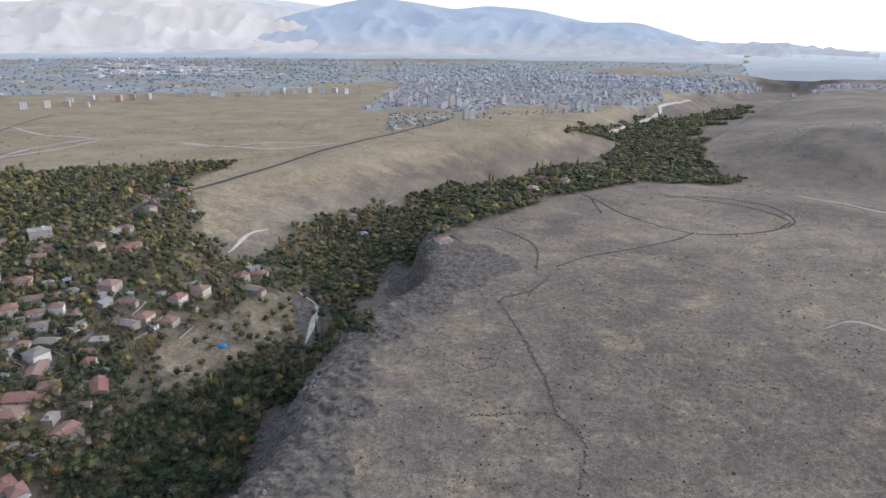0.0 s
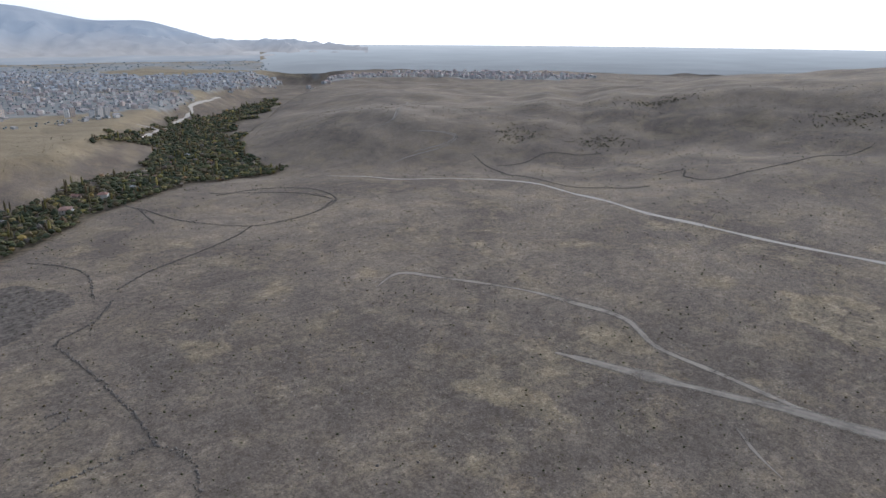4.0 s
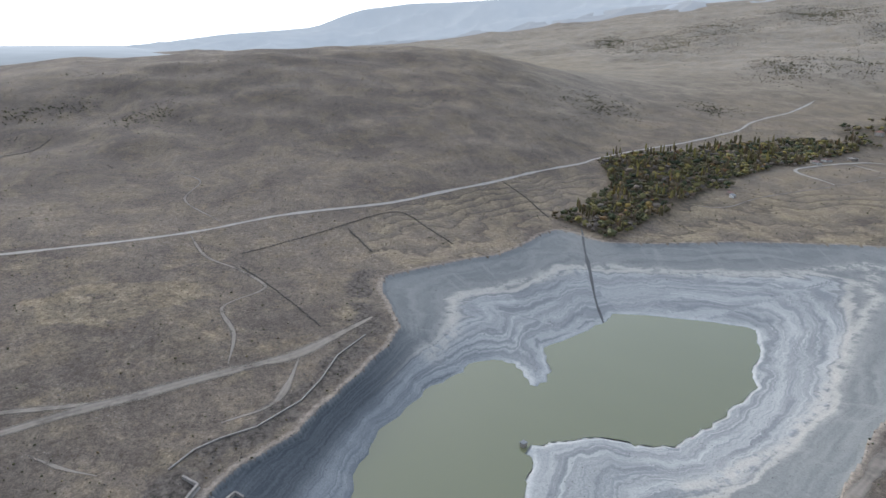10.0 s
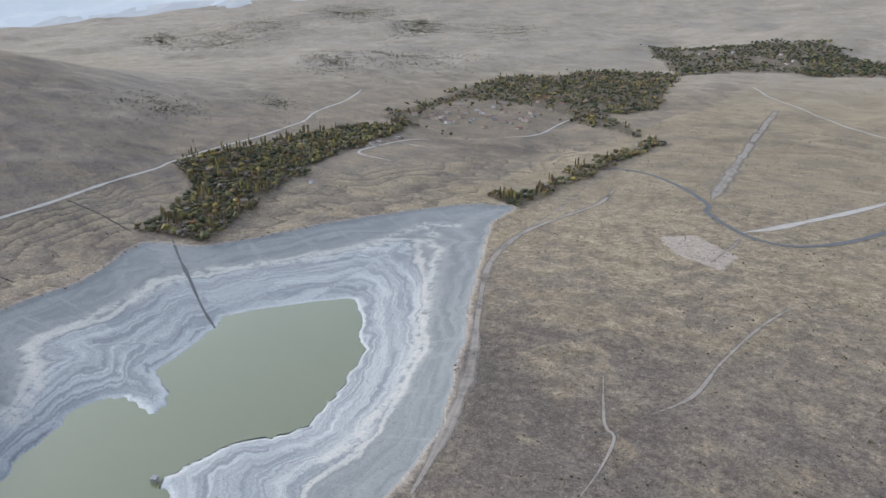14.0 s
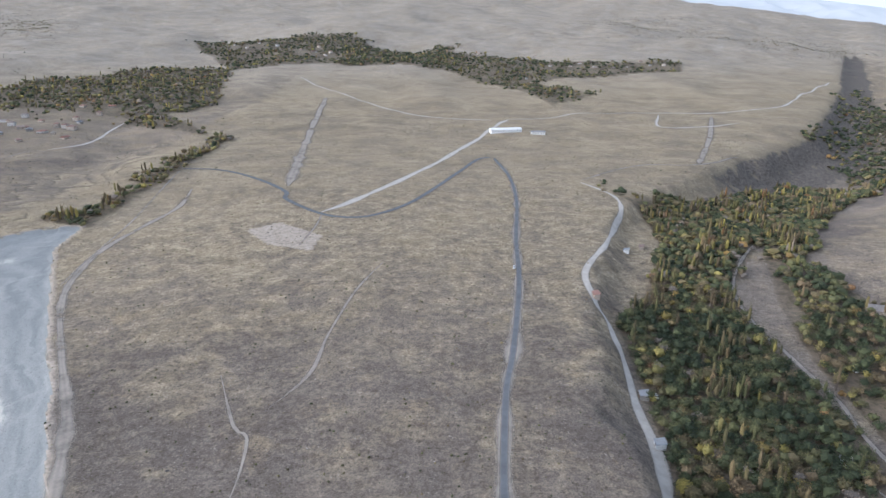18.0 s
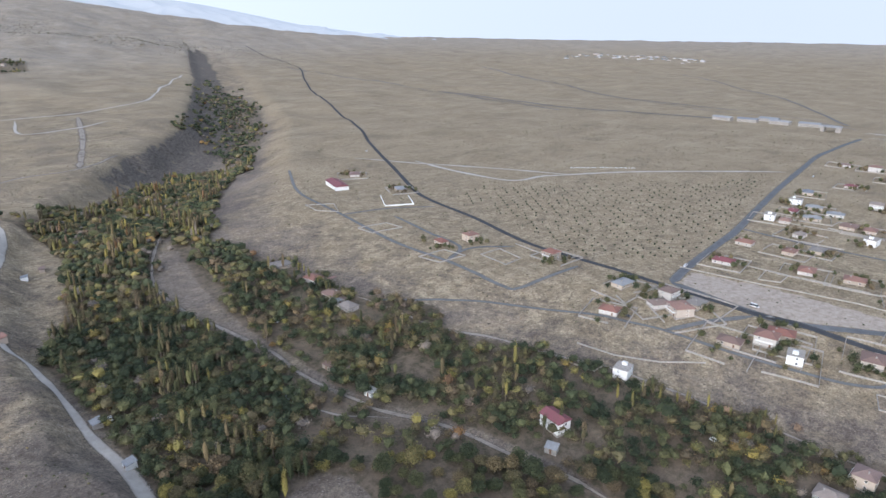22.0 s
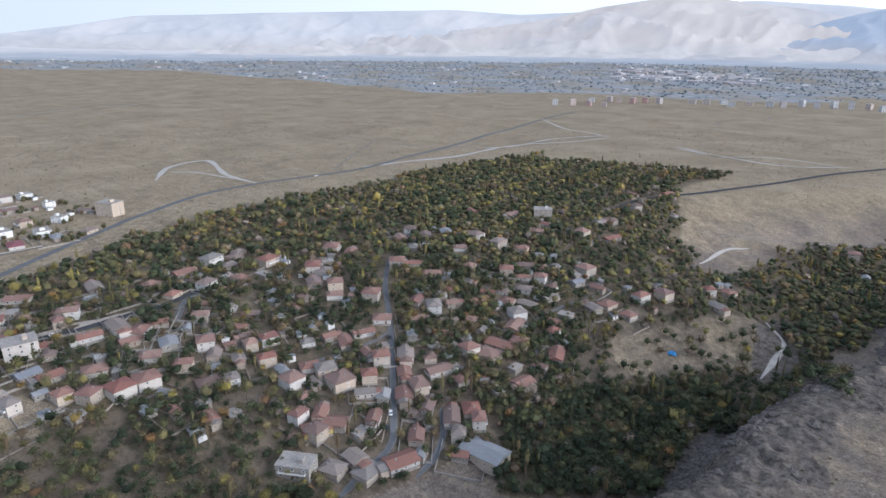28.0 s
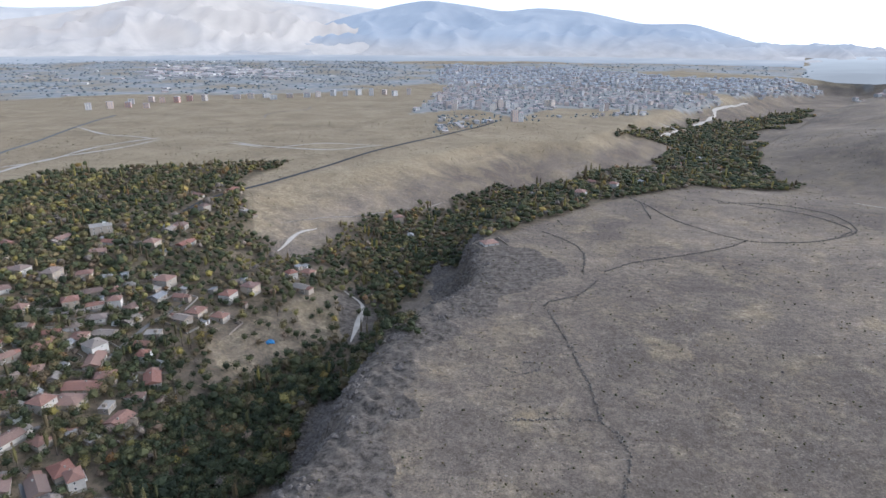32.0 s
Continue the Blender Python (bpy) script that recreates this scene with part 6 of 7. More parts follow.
rng = np.random.RandomState(77)
placed = []
for cluster, spots in HOUSES.items():
    far_off = cluster.startswith(("hamlet", "upper"))
    for x, y in spots:
        edge = cluster.startswith(("suburb", "villas"))
        turn = street_turn(x, y) + rng.choice([0, math.pi / 2, math.pi, -math.pi / 2]) + rng.randn() * (0.06 if edge else 0.18)
        k = 1.0 + 0.14 * rng.randn()
        k = min(max(k, 0.8), 1.25) * (0.85 if far_off else 0.95 if edge else 0.92)
        stock = SUBURB if edge else VILLAGE
        i = int(rng.choice(len(stock.makers), p=[0.34, 0.24, 0.14, 0.14, 0.14] if edge else [0.26, 0.14, 0.18, 0.16, 0.10, 0.08, 0.08]))
        group = {"subu": "villas in dry plots", "vill": "village houses", "haml": "hamlet houses", "uppe": "upper hamlet houses", "gorg": "gorge houses"}[cluster[:4]]
        stock.put(i, on_ground(x, y, turn), group, (k, k * (0.92 + 0.16 * rng.rand()), 0.88))
        placed.append((x, y, turn))

# the close-set older houses, filled in at random between those placed to fit the camera's view, in the heart of the
# village
CORE = [(-150, 185), (-185, 165), (-235, 130), (-300, 50), (-350, 20), (-385, 90), (-360, 190), (-300, 200), (-255, 215), (-270, 330), (-250, 400), (-190, 370), (-175, 290)]
rng = np.random.RandomState(78)
lo, hi = np.array(CORE).min(0), np.array(CORE).max(0)
extra = 0
for _ in range(2600):
    x, y = lo + rng.rand(2) * (hi - lo)
    if extra < 98 and inside(np.array([x]), np.array([y]), CORE)[0]:
        d = [math.hypot(x - q[0], y - q[1]) for q in placed]
        if min(d) > 9.8 and sorted(d)[1] < 24 and bool(clear(np.array([x]), np.array([y]), 9.0, 3.5)[0]):
            turn = street_turn(x, y) + rng.choice([0, math.pi / 2]) + rng.randn() * 0.15
            k = 0.62 + 0.2 * rng.rand()
            VILLAGE.put(int(rng.choice(7, p=[0.2, 0.08, 0.2, 0.12, 0.05, 0.2, 0.15])), on_ground(x, y, turn), "village houses", (k, k, 0.82))
            placed.append((x, y, turn))
            extra += 1

# lean-tos and sheds in the yards of the village
SHEDS = Stock(
    lambda: shed(5, 4, 2.4, ROOF_GREY, CONCRETE, "small grey shed with a sheet metal roof"),
    lambda: shed(6, 3.5, 2.2, ROOF_TILE, RUBBLE, "low stone outbuilding with a tiled lean-to roof"),
    lambda: shed(4.5, 4, 2.3, ROOF_GREY, WHITE, "pale shed with a grey lean-to roof"))


def shed(w, d, h, roof_mat, wall_mat, label):
    ob = new("shed")
    bm = bmesh.new()
    box(bm, -w / 2, -d / 2, -1.2, w / 2, d / 2, h)
    part("wall", bm, wall_mat, ob)
    bm = bmesh.new()
    a, b = w / 2 + 0.25, d / 2 + 0.3
    v = [bm.verts.new(p) for p in ((-a, -b, h - 0.02), (a, -b, h - 0.02), (a, b, h + 0.75), (-a, b, h + 0.75), (-a, -b, h + 0.1), (a, -b, h + 0.1), (a, b, h + 0.87), (-a, b, h + 0.87))]
    for f in ((3, 2, 1, 0), (4, 5, 6, 7), (0, 1, 5, 4), (1, 2, 6, 5), (2, 3, 7, 6), (3, 0, 4, 7)):
        bm.faces.new([v[i] for i in f])
    part("roof", bm, roof_mat, ob)
    part("door", DOOR, None, ob, at=(0, -d / 2, 0))
    return tagged(ob, label, "shed")


def garden_wall(x, y, turn, w, d, material, label, gap=True):
    """A walled plot round a house."""
    ob = new("garden_wall")
    for k, (x0, y0, x1, y1) in enumerate(((-w / 2, -d / 2, w / 2, -d / 2), (w / 2, -d / 2, w / 2, d / 2), (w / 2, d / 2, -w / 2, d / 2), (-w / 2, d / 2, -w / 2, -d / 2))):
        if gap and k == 0:
            x1 = w * 0.15
        n = max(1, int(math.hypot(x1 - x0, y1 - y0) / 8))
        bm = bmesh.new()
        for i in range(n):
            ax, ay = x0 + (x1 - x0) * i / n, y0 + (y1 - y0) * i / n
            bx, by = x0 + (x1 - x0) * (i + 1) / n, y0 + (y1 - y0) * (i + 1) / n
            ca, sa = math.cos(turn), math.sin(turn)
            pa = (x + ax * ca - ay * sa, y + ax * sa + ay * ca)
            pb = (x + bx * ca - by * sa, y + bx * sa + by * ca)
            za, zb = float(sheet_z(*pa)), float(sheet_z(*pb))
            l = math.hypot(pb[0] - pa[0], pb[1] - pa[1])
            nx, ny = -(pb[1] - pa[1]) / l * 0.14, (pb[0] - pa[0]) / l * 0.14
            v = [bm.verts.new((px + s * nx, py + s * ny, z + h)) for h in (-0.6, 1.05) for (px, py), z, s in ((pa, za, -1), (pb, zb, -1), (pb, zb, 1), (pa, za, 1))]
            for f in ((3, 2, 1, 0), (4, 5, 6, 7), (0, 1, 5, 4), (1, 2, 6, 5), (2, 3, 7, 6), (3, 0, 4, 7)):
                bm.faces.new([v[i2] for i2 in f])
        part("wall_run", bm, material, ob)
    return tagged(ob, label, "garden wall", "plot walls")


for (x, y, turn) in placed:
    r = math.hypot(x, y)
    if r > 900:
        continue
    suburban = x < -300 and y < 160
    if rng.rand() < (0.75 if suburban else 0.35):
        w, d = (26 + 8 * rng.rand(), 24 + 8 * rng.rand()) if suburban else (18 + 5 * rng.rand(), 15 + 5 * rng.rand())
        garden_wall(x + rng.randn() * 2, y + rng.randn() * 2, turn, w, d, CONCRETE if suburban or rng.rand() < 0.5 else RUBBLE,
                    "low pale wall enclosing a dry house plot" if suburban else "low weathered wall round a village yard")
    if not suburban:
        for _ in range(rng.choice([0, 1, 2], p=[0.25, 0.45, 0.3])):
            a, g = rng.rand() * 6.283, 9.5 + 3 * rng.rand()
            sx, sy = x + g * math.cos(a), y + g * math.sin(a)
            if all((sx - q[0]) ** 2 + (sy - q[1]) ** 2 > 64 for q in placed) and bool(clear(np.array([sx]), np.array([sy]), 7.5, 2.5)[0]):
                SHEDS.put(rng.randint(3), on_ground(sx, sy, turn + rng.choice([0, 1.571])), "village sheds")

for x, y in YARD_SHEDS:
    SHEDS.put(rng.randint(3), on_ground(x, y, street_turn(x, y)), "gorge sheds")


def long_wall(line, material, label, high=1.1, thick=0.3):
    """A low wall that follows the ground along a line, one straight run to a part."""
    ob = new("plot_wall")
    for (x0, y0), (x1, y1) in zip(line, line[1:]):
        bm = bmesh.new()
        n = max(1, int(math.hypot(x1 - x0, y1 - y0) / 5))
        l = math.hypot(x1 - x0, y1 - y0)
        nx, ny = -(y1 - y0) / l * thick / 2, (x1 - x0) / l * thick / 2
        rings = []
        for i in range(n + 1):
            x, y = x0 + (x1 - x0) * i / n, y0 + (y1 - y0) * i / n
            z = float(sheet_z(x, y))
            rings.append([bm.verts.new((x + s * nx, y + s * ny, z + h)) for s, h in ((-1, -0.5), (1, -0.5), (1, high), (-1, high))])
        for a, b in zip(rings, rings[1:]):
            for i in range(4):
                bm.faces.new([a[i], a[(i + 1) % 4], b[(i + 1) % 4], b[i]])
        bm.faces.new(rings[0][::-1])
        bm.faces.new(rings[-1])
        part("wall_run", bm, material, ob)
    return tagged(ob, label, "wall", "plot walls")


for i, line in enumerate(PLOT_WALLS):
    long_wall(line, WHITE if i == 0 else CONCRETE, "white plastered wall round a plot" if i == 0 else "low grey block wall along a plot", 1.2 if i == 0 else 0.8)


# ---- single buildings and things ----
def hall(w, d, h, label, wall_mat, roof_mat, name="hall"):
    ob = new(name)
    bm = bmesh.new()
    box(bm, -w / 2, -d / 2, -2, w / 2, d / 2, h)
    v = [bm.verts.new(p) for p in ((-w / 2, -d / 2, h), (-w / 2, d / 2, h), (-w / 2, 0, h + d * 0.16), (w / 2, -d / 2, h), (w / 2, d / 2, h), (w / 2, 0, h + d * 0.16))]
    bm.faces.new(v[:3])
    bm.faces.new(v[3:])
    part("wall", bm, wall_mat, ob)
    part("roof", hip_roof(w, d, d * 0.16 + 0.2, 0.5, True), roof_mat, ob, at=(0, 0, h + 0.2))
    for i in range(int(w / 4)):
        x = -w / 2 + w * (i + 0.5) / int(w / 4)
        part("window", WINDOW, None, ob, at=(x, -d / 2, 1.3))
        part("window", WINDOW, None, ob, at=(x, d / 2, 1.3), turn=math.pi)
    part("door", DOOR, None, ob, at=(-w / 2, 0, 0.1), turn=-math.pi / 2)
    return tagged(ob, label, "building")


hall(20, 12, 4.5, "long stone hall with a grey sheet roof on a terrace", PLASTER, ROOF_GREY, "stone_hall").matrix_basis = on_ground(-151, 197, 0.08)
hall(34, 13, 4.0, "long shed with a maroon sheet roof by the road", WHITE, ROOF_MAROON, "farm_hall").matrix_basis = on_ground(-398, -500, 1.2)
house(11, 7.5, 2, "gable", WHITE, ROOF_MAROON, "three-level white house with a maroon roof in the orchards", "orchard_house", balcony=True).matrix_basis = on_ground(-214, -126, 1.35)
house(15, 10, 2, "flat", CONCRETE, ROOF_GREY, "unfinished flat-roofed concrete house above the gorge", "concrete_house", balcony=True).matrix_basis = on_ground(-200, 131, 0.55)
house(15, 12, 3, "flat", PLASTER, ROOF_GREY, "three-storey cream flat-roofed house in the village", "cream_house").matrix_basis = on_ground(-346, 75, 1.4)
house(13, 8, 1, "hip", YELLOW, ROOF_TILE, "bright yellow house with a red tiled roof", "yellow_house").matrix_basis = on_ground(-212, 151, 1.15)
house(18, 13, 4, "flat", PLASTER, ROOF_GREY, "four-storey unfinished pale block beside the highway", "pale_block").matrix_basis = on_ground(-566, 208, 0.4)
house(15, 11, 3, "flat", PLASTER, ROOF_GREY, "tall pale yellow house among the trees", "garden_block").matrix_basis = on_ground(-290, 449, 0.6)
hall(46, 12, 4, "long white greenhouse building on the plateau", WHITE, WHITE, "greenhouse").matrix_basis = on_ground(-36, -964, 0.25)
hall(20, 8, 3.5, "low white farm building on the plateau", WHITE, ROOF_GREY, "farm_building").matrix_basis = on_ground(-83, -956, 0.1)
for x, y, a in ((-1188, -410, 1.5), (-1196, -370, 1.6), (-1204, -320, 1.5), (-1207, -275, 1.6), (-1230, -345, 1.5)):
    hall(32, 14, 5, "low grey works hall on the far plateau", CONCRETE, ROOF_GREY, "works_hall").matrix_basis = on_ground(x, y, a)

# minaret beside the village road
minaret = new("minaret")
bm = bmesh.new()
bmesh.ops.create_cone(bm, cap_ends=True, segments=12, radius1=1.5, radius2=1.25, depth=15, matrix=Matrix.Translation((0, 0, 7)))
part("shaft", bm, PLASTER, minaret)
bm = bmesh.new()
bmesh.ops.create_cone(bm, cap_ends=True, segments=12, radius1=1.35, radius2=2.1, depth=1.0, matrix=Matrix.Translation((0, 0, 14.8)))
bmesh.ops.create_cone(bm, cap_ends=True, segments=12, radius1=2.1, radius2=2.1, depth=0.9, matrix=Matrix.Translation((0, 0, 15.75)))
part("gallery", bm, CONCRETE, minaret)
bm = bmesh.new()
bmesh.ops.create_cone(bm, cap_ends=True, segments=12, radius1=1.05, radius2=1.0, depth=4, matrix=Matrix.Translation((0, 0, 18.2)))
part("lantern", bm, PLASTER, minaret)
bm = bmesh.new()
bmesh.ops.create_cone(bm, cap_ends=True, segments=12, radius1=1.3, radius2=0.02, depth=4, matrix=Matrix.Translation((0, 0, 22.2)))
part("spire", bm, ROOF_GREY, minaret)
tagged(minaret, "slim pale stone minaret with a grey pointed cap", "minaret")
minaret.matrix_basis = on_ground(-341, 54, 0)

# two-storey gateway at the end of the suburb road
gate = new("gateway")
bm = bmesh.new()
box(bm, -14, -5, 0, -8, 5, 7)
part("pier", bm, CONCRETE, gate)
bm = bmesh.new()
box(bm, 8, -5, 0, 14, 5, 7)
part("pier", bm, CONCRETE, gate)
bm = bmesh.new()
box(bm, -15, -6, 7, 15, 6, 9.5)
part("lintel", bm, ROOF_GREY, gate)
tagged(gate, "grey flat-roofed gateway building across the road", "gateway")
gate.matrix_basis = on_ground(-1159, -234, 1.5)

# pump house standing in the shallow water
pump = new("pump_house")
bm = bmesh.new()
box(bm, -1.6, -1.6, -6, 1.6, 1.6, 2.4)
part("wall", bm, CONCRETE, pump)
bm = bmesh.new()
box(bm, -1.9, -1.9, 2.4, 1.9, 1.9, 2.65)
part("roof", bm, ROOF_GREY, pump)
part("door", DOOR, None, pump, at=(0, -1.6, 0.1))
part("window", WINDOW, None, pump, at=(1.6, 0, 0.8), turn=math.pi / 2)
tagged(pump, "small grey concrete pump house at the water's edge", "pump house")
pump.matrix_basis = Matrix.Translation((231, -94, WATER_Z + 0.3)) @ Matrix.Rotation(0.5, 4, "Z") @ Matrix.Scale(0.7, 4)

# spillway: two concrete wing walls and a sill at the dam's end
spill = new("spillway")
for line in ([(195, 50), (204, 45), (215, 40), (221, 46)], [(194, 40), (201, 35), (207, 31), (212, 27), (210, 24)]):
    for (x0, y0), (x1, y1) in zip(line, line[1:]):
        bm = bmesh.new()
        l = math.hypot(x1 - x0, y1 - y0) + 1e-6
        nx, ny = -(y1 - y0) / l * 0.45, (x1 - x0) / l * 0.45
        v = [bm.verts.new((x + k * nx, y + k * ny, z)) for up in (-5.0, 1.3) for x, y, k, z in ((x0, y0, -1, float(sheet_z(x0, y0)) + up), (x1, y1, -1, float(sheet_z(x1, y1)) + up), (x1, y1, 1, float(sheet_z(x1, y1)) + up), (x0, y0, 1, float(sheet_z(x0, y0)) + up))]
        for f in ((3, 2, 1, 0), (4, 5, 6, 7), (0, 1, 5, 4), (1, 2, 6, 5), (2, 3, 7, 6), (3, 0, 4, 7)):
            bm.faces.new([v[i] for i in f])
        part("side_wall", bm, CONCRETE, spill)
bm = bmesh.new()
slab = [(195, 50), (204, 45), (215, 40), (207, 31), (201, 35), (194, 40)]
top_ = [bm.verts.new((x, y, float(sheet_z(x, y)) + 0.35)) for x, y in slab]
low_ = [bm.verts.new((x, y, float(sheet_z(x, y)) - 2.0)) for x, y in slab]
bm.faces.new(top_)
bm.faces.new(low_[::-1])
for i in range(len(slab)):
    bm.faces.new([low_[i], low_[(i + 1) % len(slab)], top_[(i + 1) % len(slab)], top_[i]])
part("apron", bm, CONCRETE, spill)
tagged(spill, "weathered concrete spillway walls and apron at the reservoir bank", "spillway")
long_wall([(227, 52), (238, 44), (244, 34), (249, 20), (266, 1), (283, -9), (306, -19), (326, -36)], CONCRETE, "low pale concrete canal wall along the bank", 0.45, 0.7)

# words laid out in white stones on the hillside
text = bpy.data.curves.new("hillside_words", "FONT")
text.body, text.size, text.extrude, text.align_x, text.space_character = "ORMAN HAYATTIR", 7, 0.1, "CENTER", 1.25
words = new("hillside_words", text)
me = bpy.data.meshes.new_from_object(words.evaluated_get(bpy.context.evaluated_depsgraph_get()))
bpy.data.objects.remove(words)
words = new("hillside_words", me)
me.materials.append(WHITE)
word_turn = math.atan2(-321 + 377, -678 + 632)
for v in me.vertices:
    x = v.co.x * math.cos(word_turn) - v.co.y * math.sin(word_turn) - 655
    y = v.co.x * math.sin(word_turn) + v.co.y * math.cos(word_turn) - 349
    v.co = (x, y, float(sheet_z(x, y)) + 0.5 + v.co.z)
tagged(words, "large white stone letters laid out on the hillside", "ground lettering")

# tarpaulins over stacks in two yards
for x, y in ((-236, 168), (-131, 352)):
    bm = bmesh.new()
    bmesh.ops.create_grid(bm, x_segments=6, y_segments=6, size=2.6)
    for v in bm.verts:
        v.co.z = 1.5 - 0.16 * (v.co.x ** 2 + v.co.y ** 2) + 0.25 * math.sin(v.co.x * 2 + v.co.y)
    bmesh.ops.solidify(bm, geom=bm.faces[:], thickness=0.08)
    tagged(new("tarpaulin", mesh_of("tarpaulin", bm, BLUE)), "bright blue tarpaulin over a heap in a yard", "tarpaulin", "tarpaulins").matrix_basis = on_ground(x, y, 0.4, 0.1)


# ---- vehicles ----
def car(paint, label, van=False):
    ob = new("car")
    l, w, h = (5.2, 1.9, 2.0) if van else (4.3, 1.75, 1.45)
    bm = bmesh.new()
    box(bm, -l / 2, -w / 2, 0.35, l / 2, w / 2, 0.95)
    bmesh.ops.bevel(bm, geom=bm.edges[:], offset=0.14, segments=2, affect="EDGES")
    part("body", bm, paint, ob)
    bm = bmesh.new()
    x0, x1 = (-l / 2 + 0.1, l * 0.28) if van else (-l * 0.36, l * 0.2)
    v = [bm.verts.new(p) for p in ((x0, -w / 2 + 0.06, 0.93), (x1 + 0.5, -w / 2 + 0.06, 0.93), (x1 + 0.5, w / 2 - 0.06, 0.93), (x0, w / 2 - 0.06, 0.93),
                                   (x0 + 0.25, -w / 2 + 0.2, h), (x1, -w / 2 + 0.2, h), (x1, w / 2 - 0.2, h), (x0 + 0.25, w / 2 - 0.2, h))]
    for f in ((3, 2, 1, 0), (0, 1, 5, 4), (1, 2, 6, 5), (2, 3, 7, 6), (3, 0, 4, 7)):
        bm.faces.new([v[i] for i in f]).material_index = 1
    bm.faces.new([v[i] for i in (4, 5, 6, 7)]).material_index = 0
    part("cabin", bm, [paint, GLASS], ob)
    for x in (-l * 0.31, l * 0.31):
        for y in (-w / 2 + 0.08, w / 2 - 0.08):
            bm = bmesh.new()
            bmesh.ops.create_cone(bm, cap_ends=True, segments=12, radius1=0.33, radius2=0.33, depth=0.22, matrix=Matrix.Translation((x, y, 0.33)) @ Matrix.Rotation(math.pi / 2, 4, "X"))
            part("wheel", bm, RUBBER, ob)
    return tagged(ob, label, "car")


CAR_WHITE, CAR_GREY, CAR_RED = plain("white_car_paint", (0.75, 0.75, 0.74), 0.35, 0.03), plain("dark_car_paint", (0.06, 0.065, 0.075), 0.35, 0.05), plain("red_car_paint", (0.35, 0.04, 0.04), 0.35, 0.05)
CARS = Stock(lambda: car(CAR_WHITE, "white parked car on the roadside"), lambda: car(CAR_GREY, "dark grey car on the road"), lambda: car(CAR_WHITE, "white van beside the road", True), lambda: car(CAR_RED, "red car on the road"))
for x, y, k in ((-784, -166, 0), (-411, -152, 0), (-370, -95, 2), (-362, -84, 1), (-455, 86, 1), (-197, 183, 0), (-208, 149, 0), (-192, 176, 1), (-240, 224, 1), (-330, -60, 1), (-317, -146, 1),
                (-84, -268, 0), (-187, -296, 0), (-190, -232, 1), (-24, -402, 0), (-543, -620, 0), (-249, -70, 0), (-345, 140, 1), (-352, 92, 0), (-255, 262, 0), (-560, 420, 0)):
    CARS.put(k, on_ground(x, y, street_turn(x, y), -0.35), "cars", (1, 1, 1))


# ---- the city on the plain ----
def city_wall(name, stops):
    s = Shader(name, 0.8, 0.2)
    return s.paint(s.ramp(s.random(), *stops))


CITY_WALL = city_wall("apartment_render", [(0.0, (0.72, 0.70, 0.67)), (0.35, (0.58, 0.575, 0.57)), (0.6, (0.70, 0.62, 0.53)), (0.8, (0.55, 0.45, 0.39)), (1.0, (0.62, 0.62, 0.63))])
CITY_ROSE = city_wall("rose_render", [(0.0, (0.50, 0.30, 0.25)), (0.5, (0.58, 0.45, 0.38)), (1.0, (0.62, 0.60, 0.58))])
CITY_ROOF = city_wall("city_roof", [(0.0, (0.36, 0.27, 0.25)), (0.6, (0.44, 0.42, 0.42)), (1.0, (0.33, 0.36, 0.40))])
CITY_GLASS = plain("dark_glazing", (0.30, 0.33, 0.37), 0.4, 0.1)


def block_mesh(w, d, floors):
    """Stacked storeys with recessed window bands between projecting slabs and solid corners."""
    bm = bmesh.new()
    for k in range(floors):
        z = 3.0 * k
        box(bm, -w / 2, -d / 2, z, w / 2, d / 2, z + 1.4, 0)
        box(bm, -w / 2 + 0.5, -d / 2 + 0.5, z + 1.4, w / 2 - 0.5, d / 2 - 0.5, z + 3.0, 1)
        for x in (-1, 0, 1):
            for y in (-1, 1):
                box(bm, x * (w / 2 - 1.6) - 1.5, y * (d / 2 - 0.5) - 0.5, z + 1.4, x * (w / 2 - 1.6) + 1.5, y * (d / 2 - 0.5) + 0.5, z + 3.0, 0)
    return bm


def block(w, d, floors, label, wall=CITY_WALL):
    ob = new("apartment_block")
    part("wall", block_mesh(w, d, floors), [wall, CITY_GLASS], ob)
    bm = bmesh.new()
    box(bm, -w / 2 - 0.4, -d / 2 - 0.4, 3 * floors, w / 2 + 0.4, d / 2 + 0.4, 3 * floors + 0.9)
    box(bm, -2.5, -2, 3 * floors + 0.9, 2.5, 2, 3 * floors + 3.4)
    part("roof", bm, CITY_ROOF, ob)
    return tagged(ob, label, "apartment block")


BLOCKS = Stock(lambda: block(17, 16, 11, "tall pale apartment tower on the plain"), lambda: block(24, 14, 8, "broad pale apartment block on the plain"),
               lambda: block(20, 15, 13, "high whitish apartment tower on the plain"), lambda: block(30, 13, 6, "long pale apartment block on the plain"),
               lambda: block(18, 15, 9, "rose and cream apartment block on the plain", CITY_ROSE))
rng = np.random.RandomState(31)
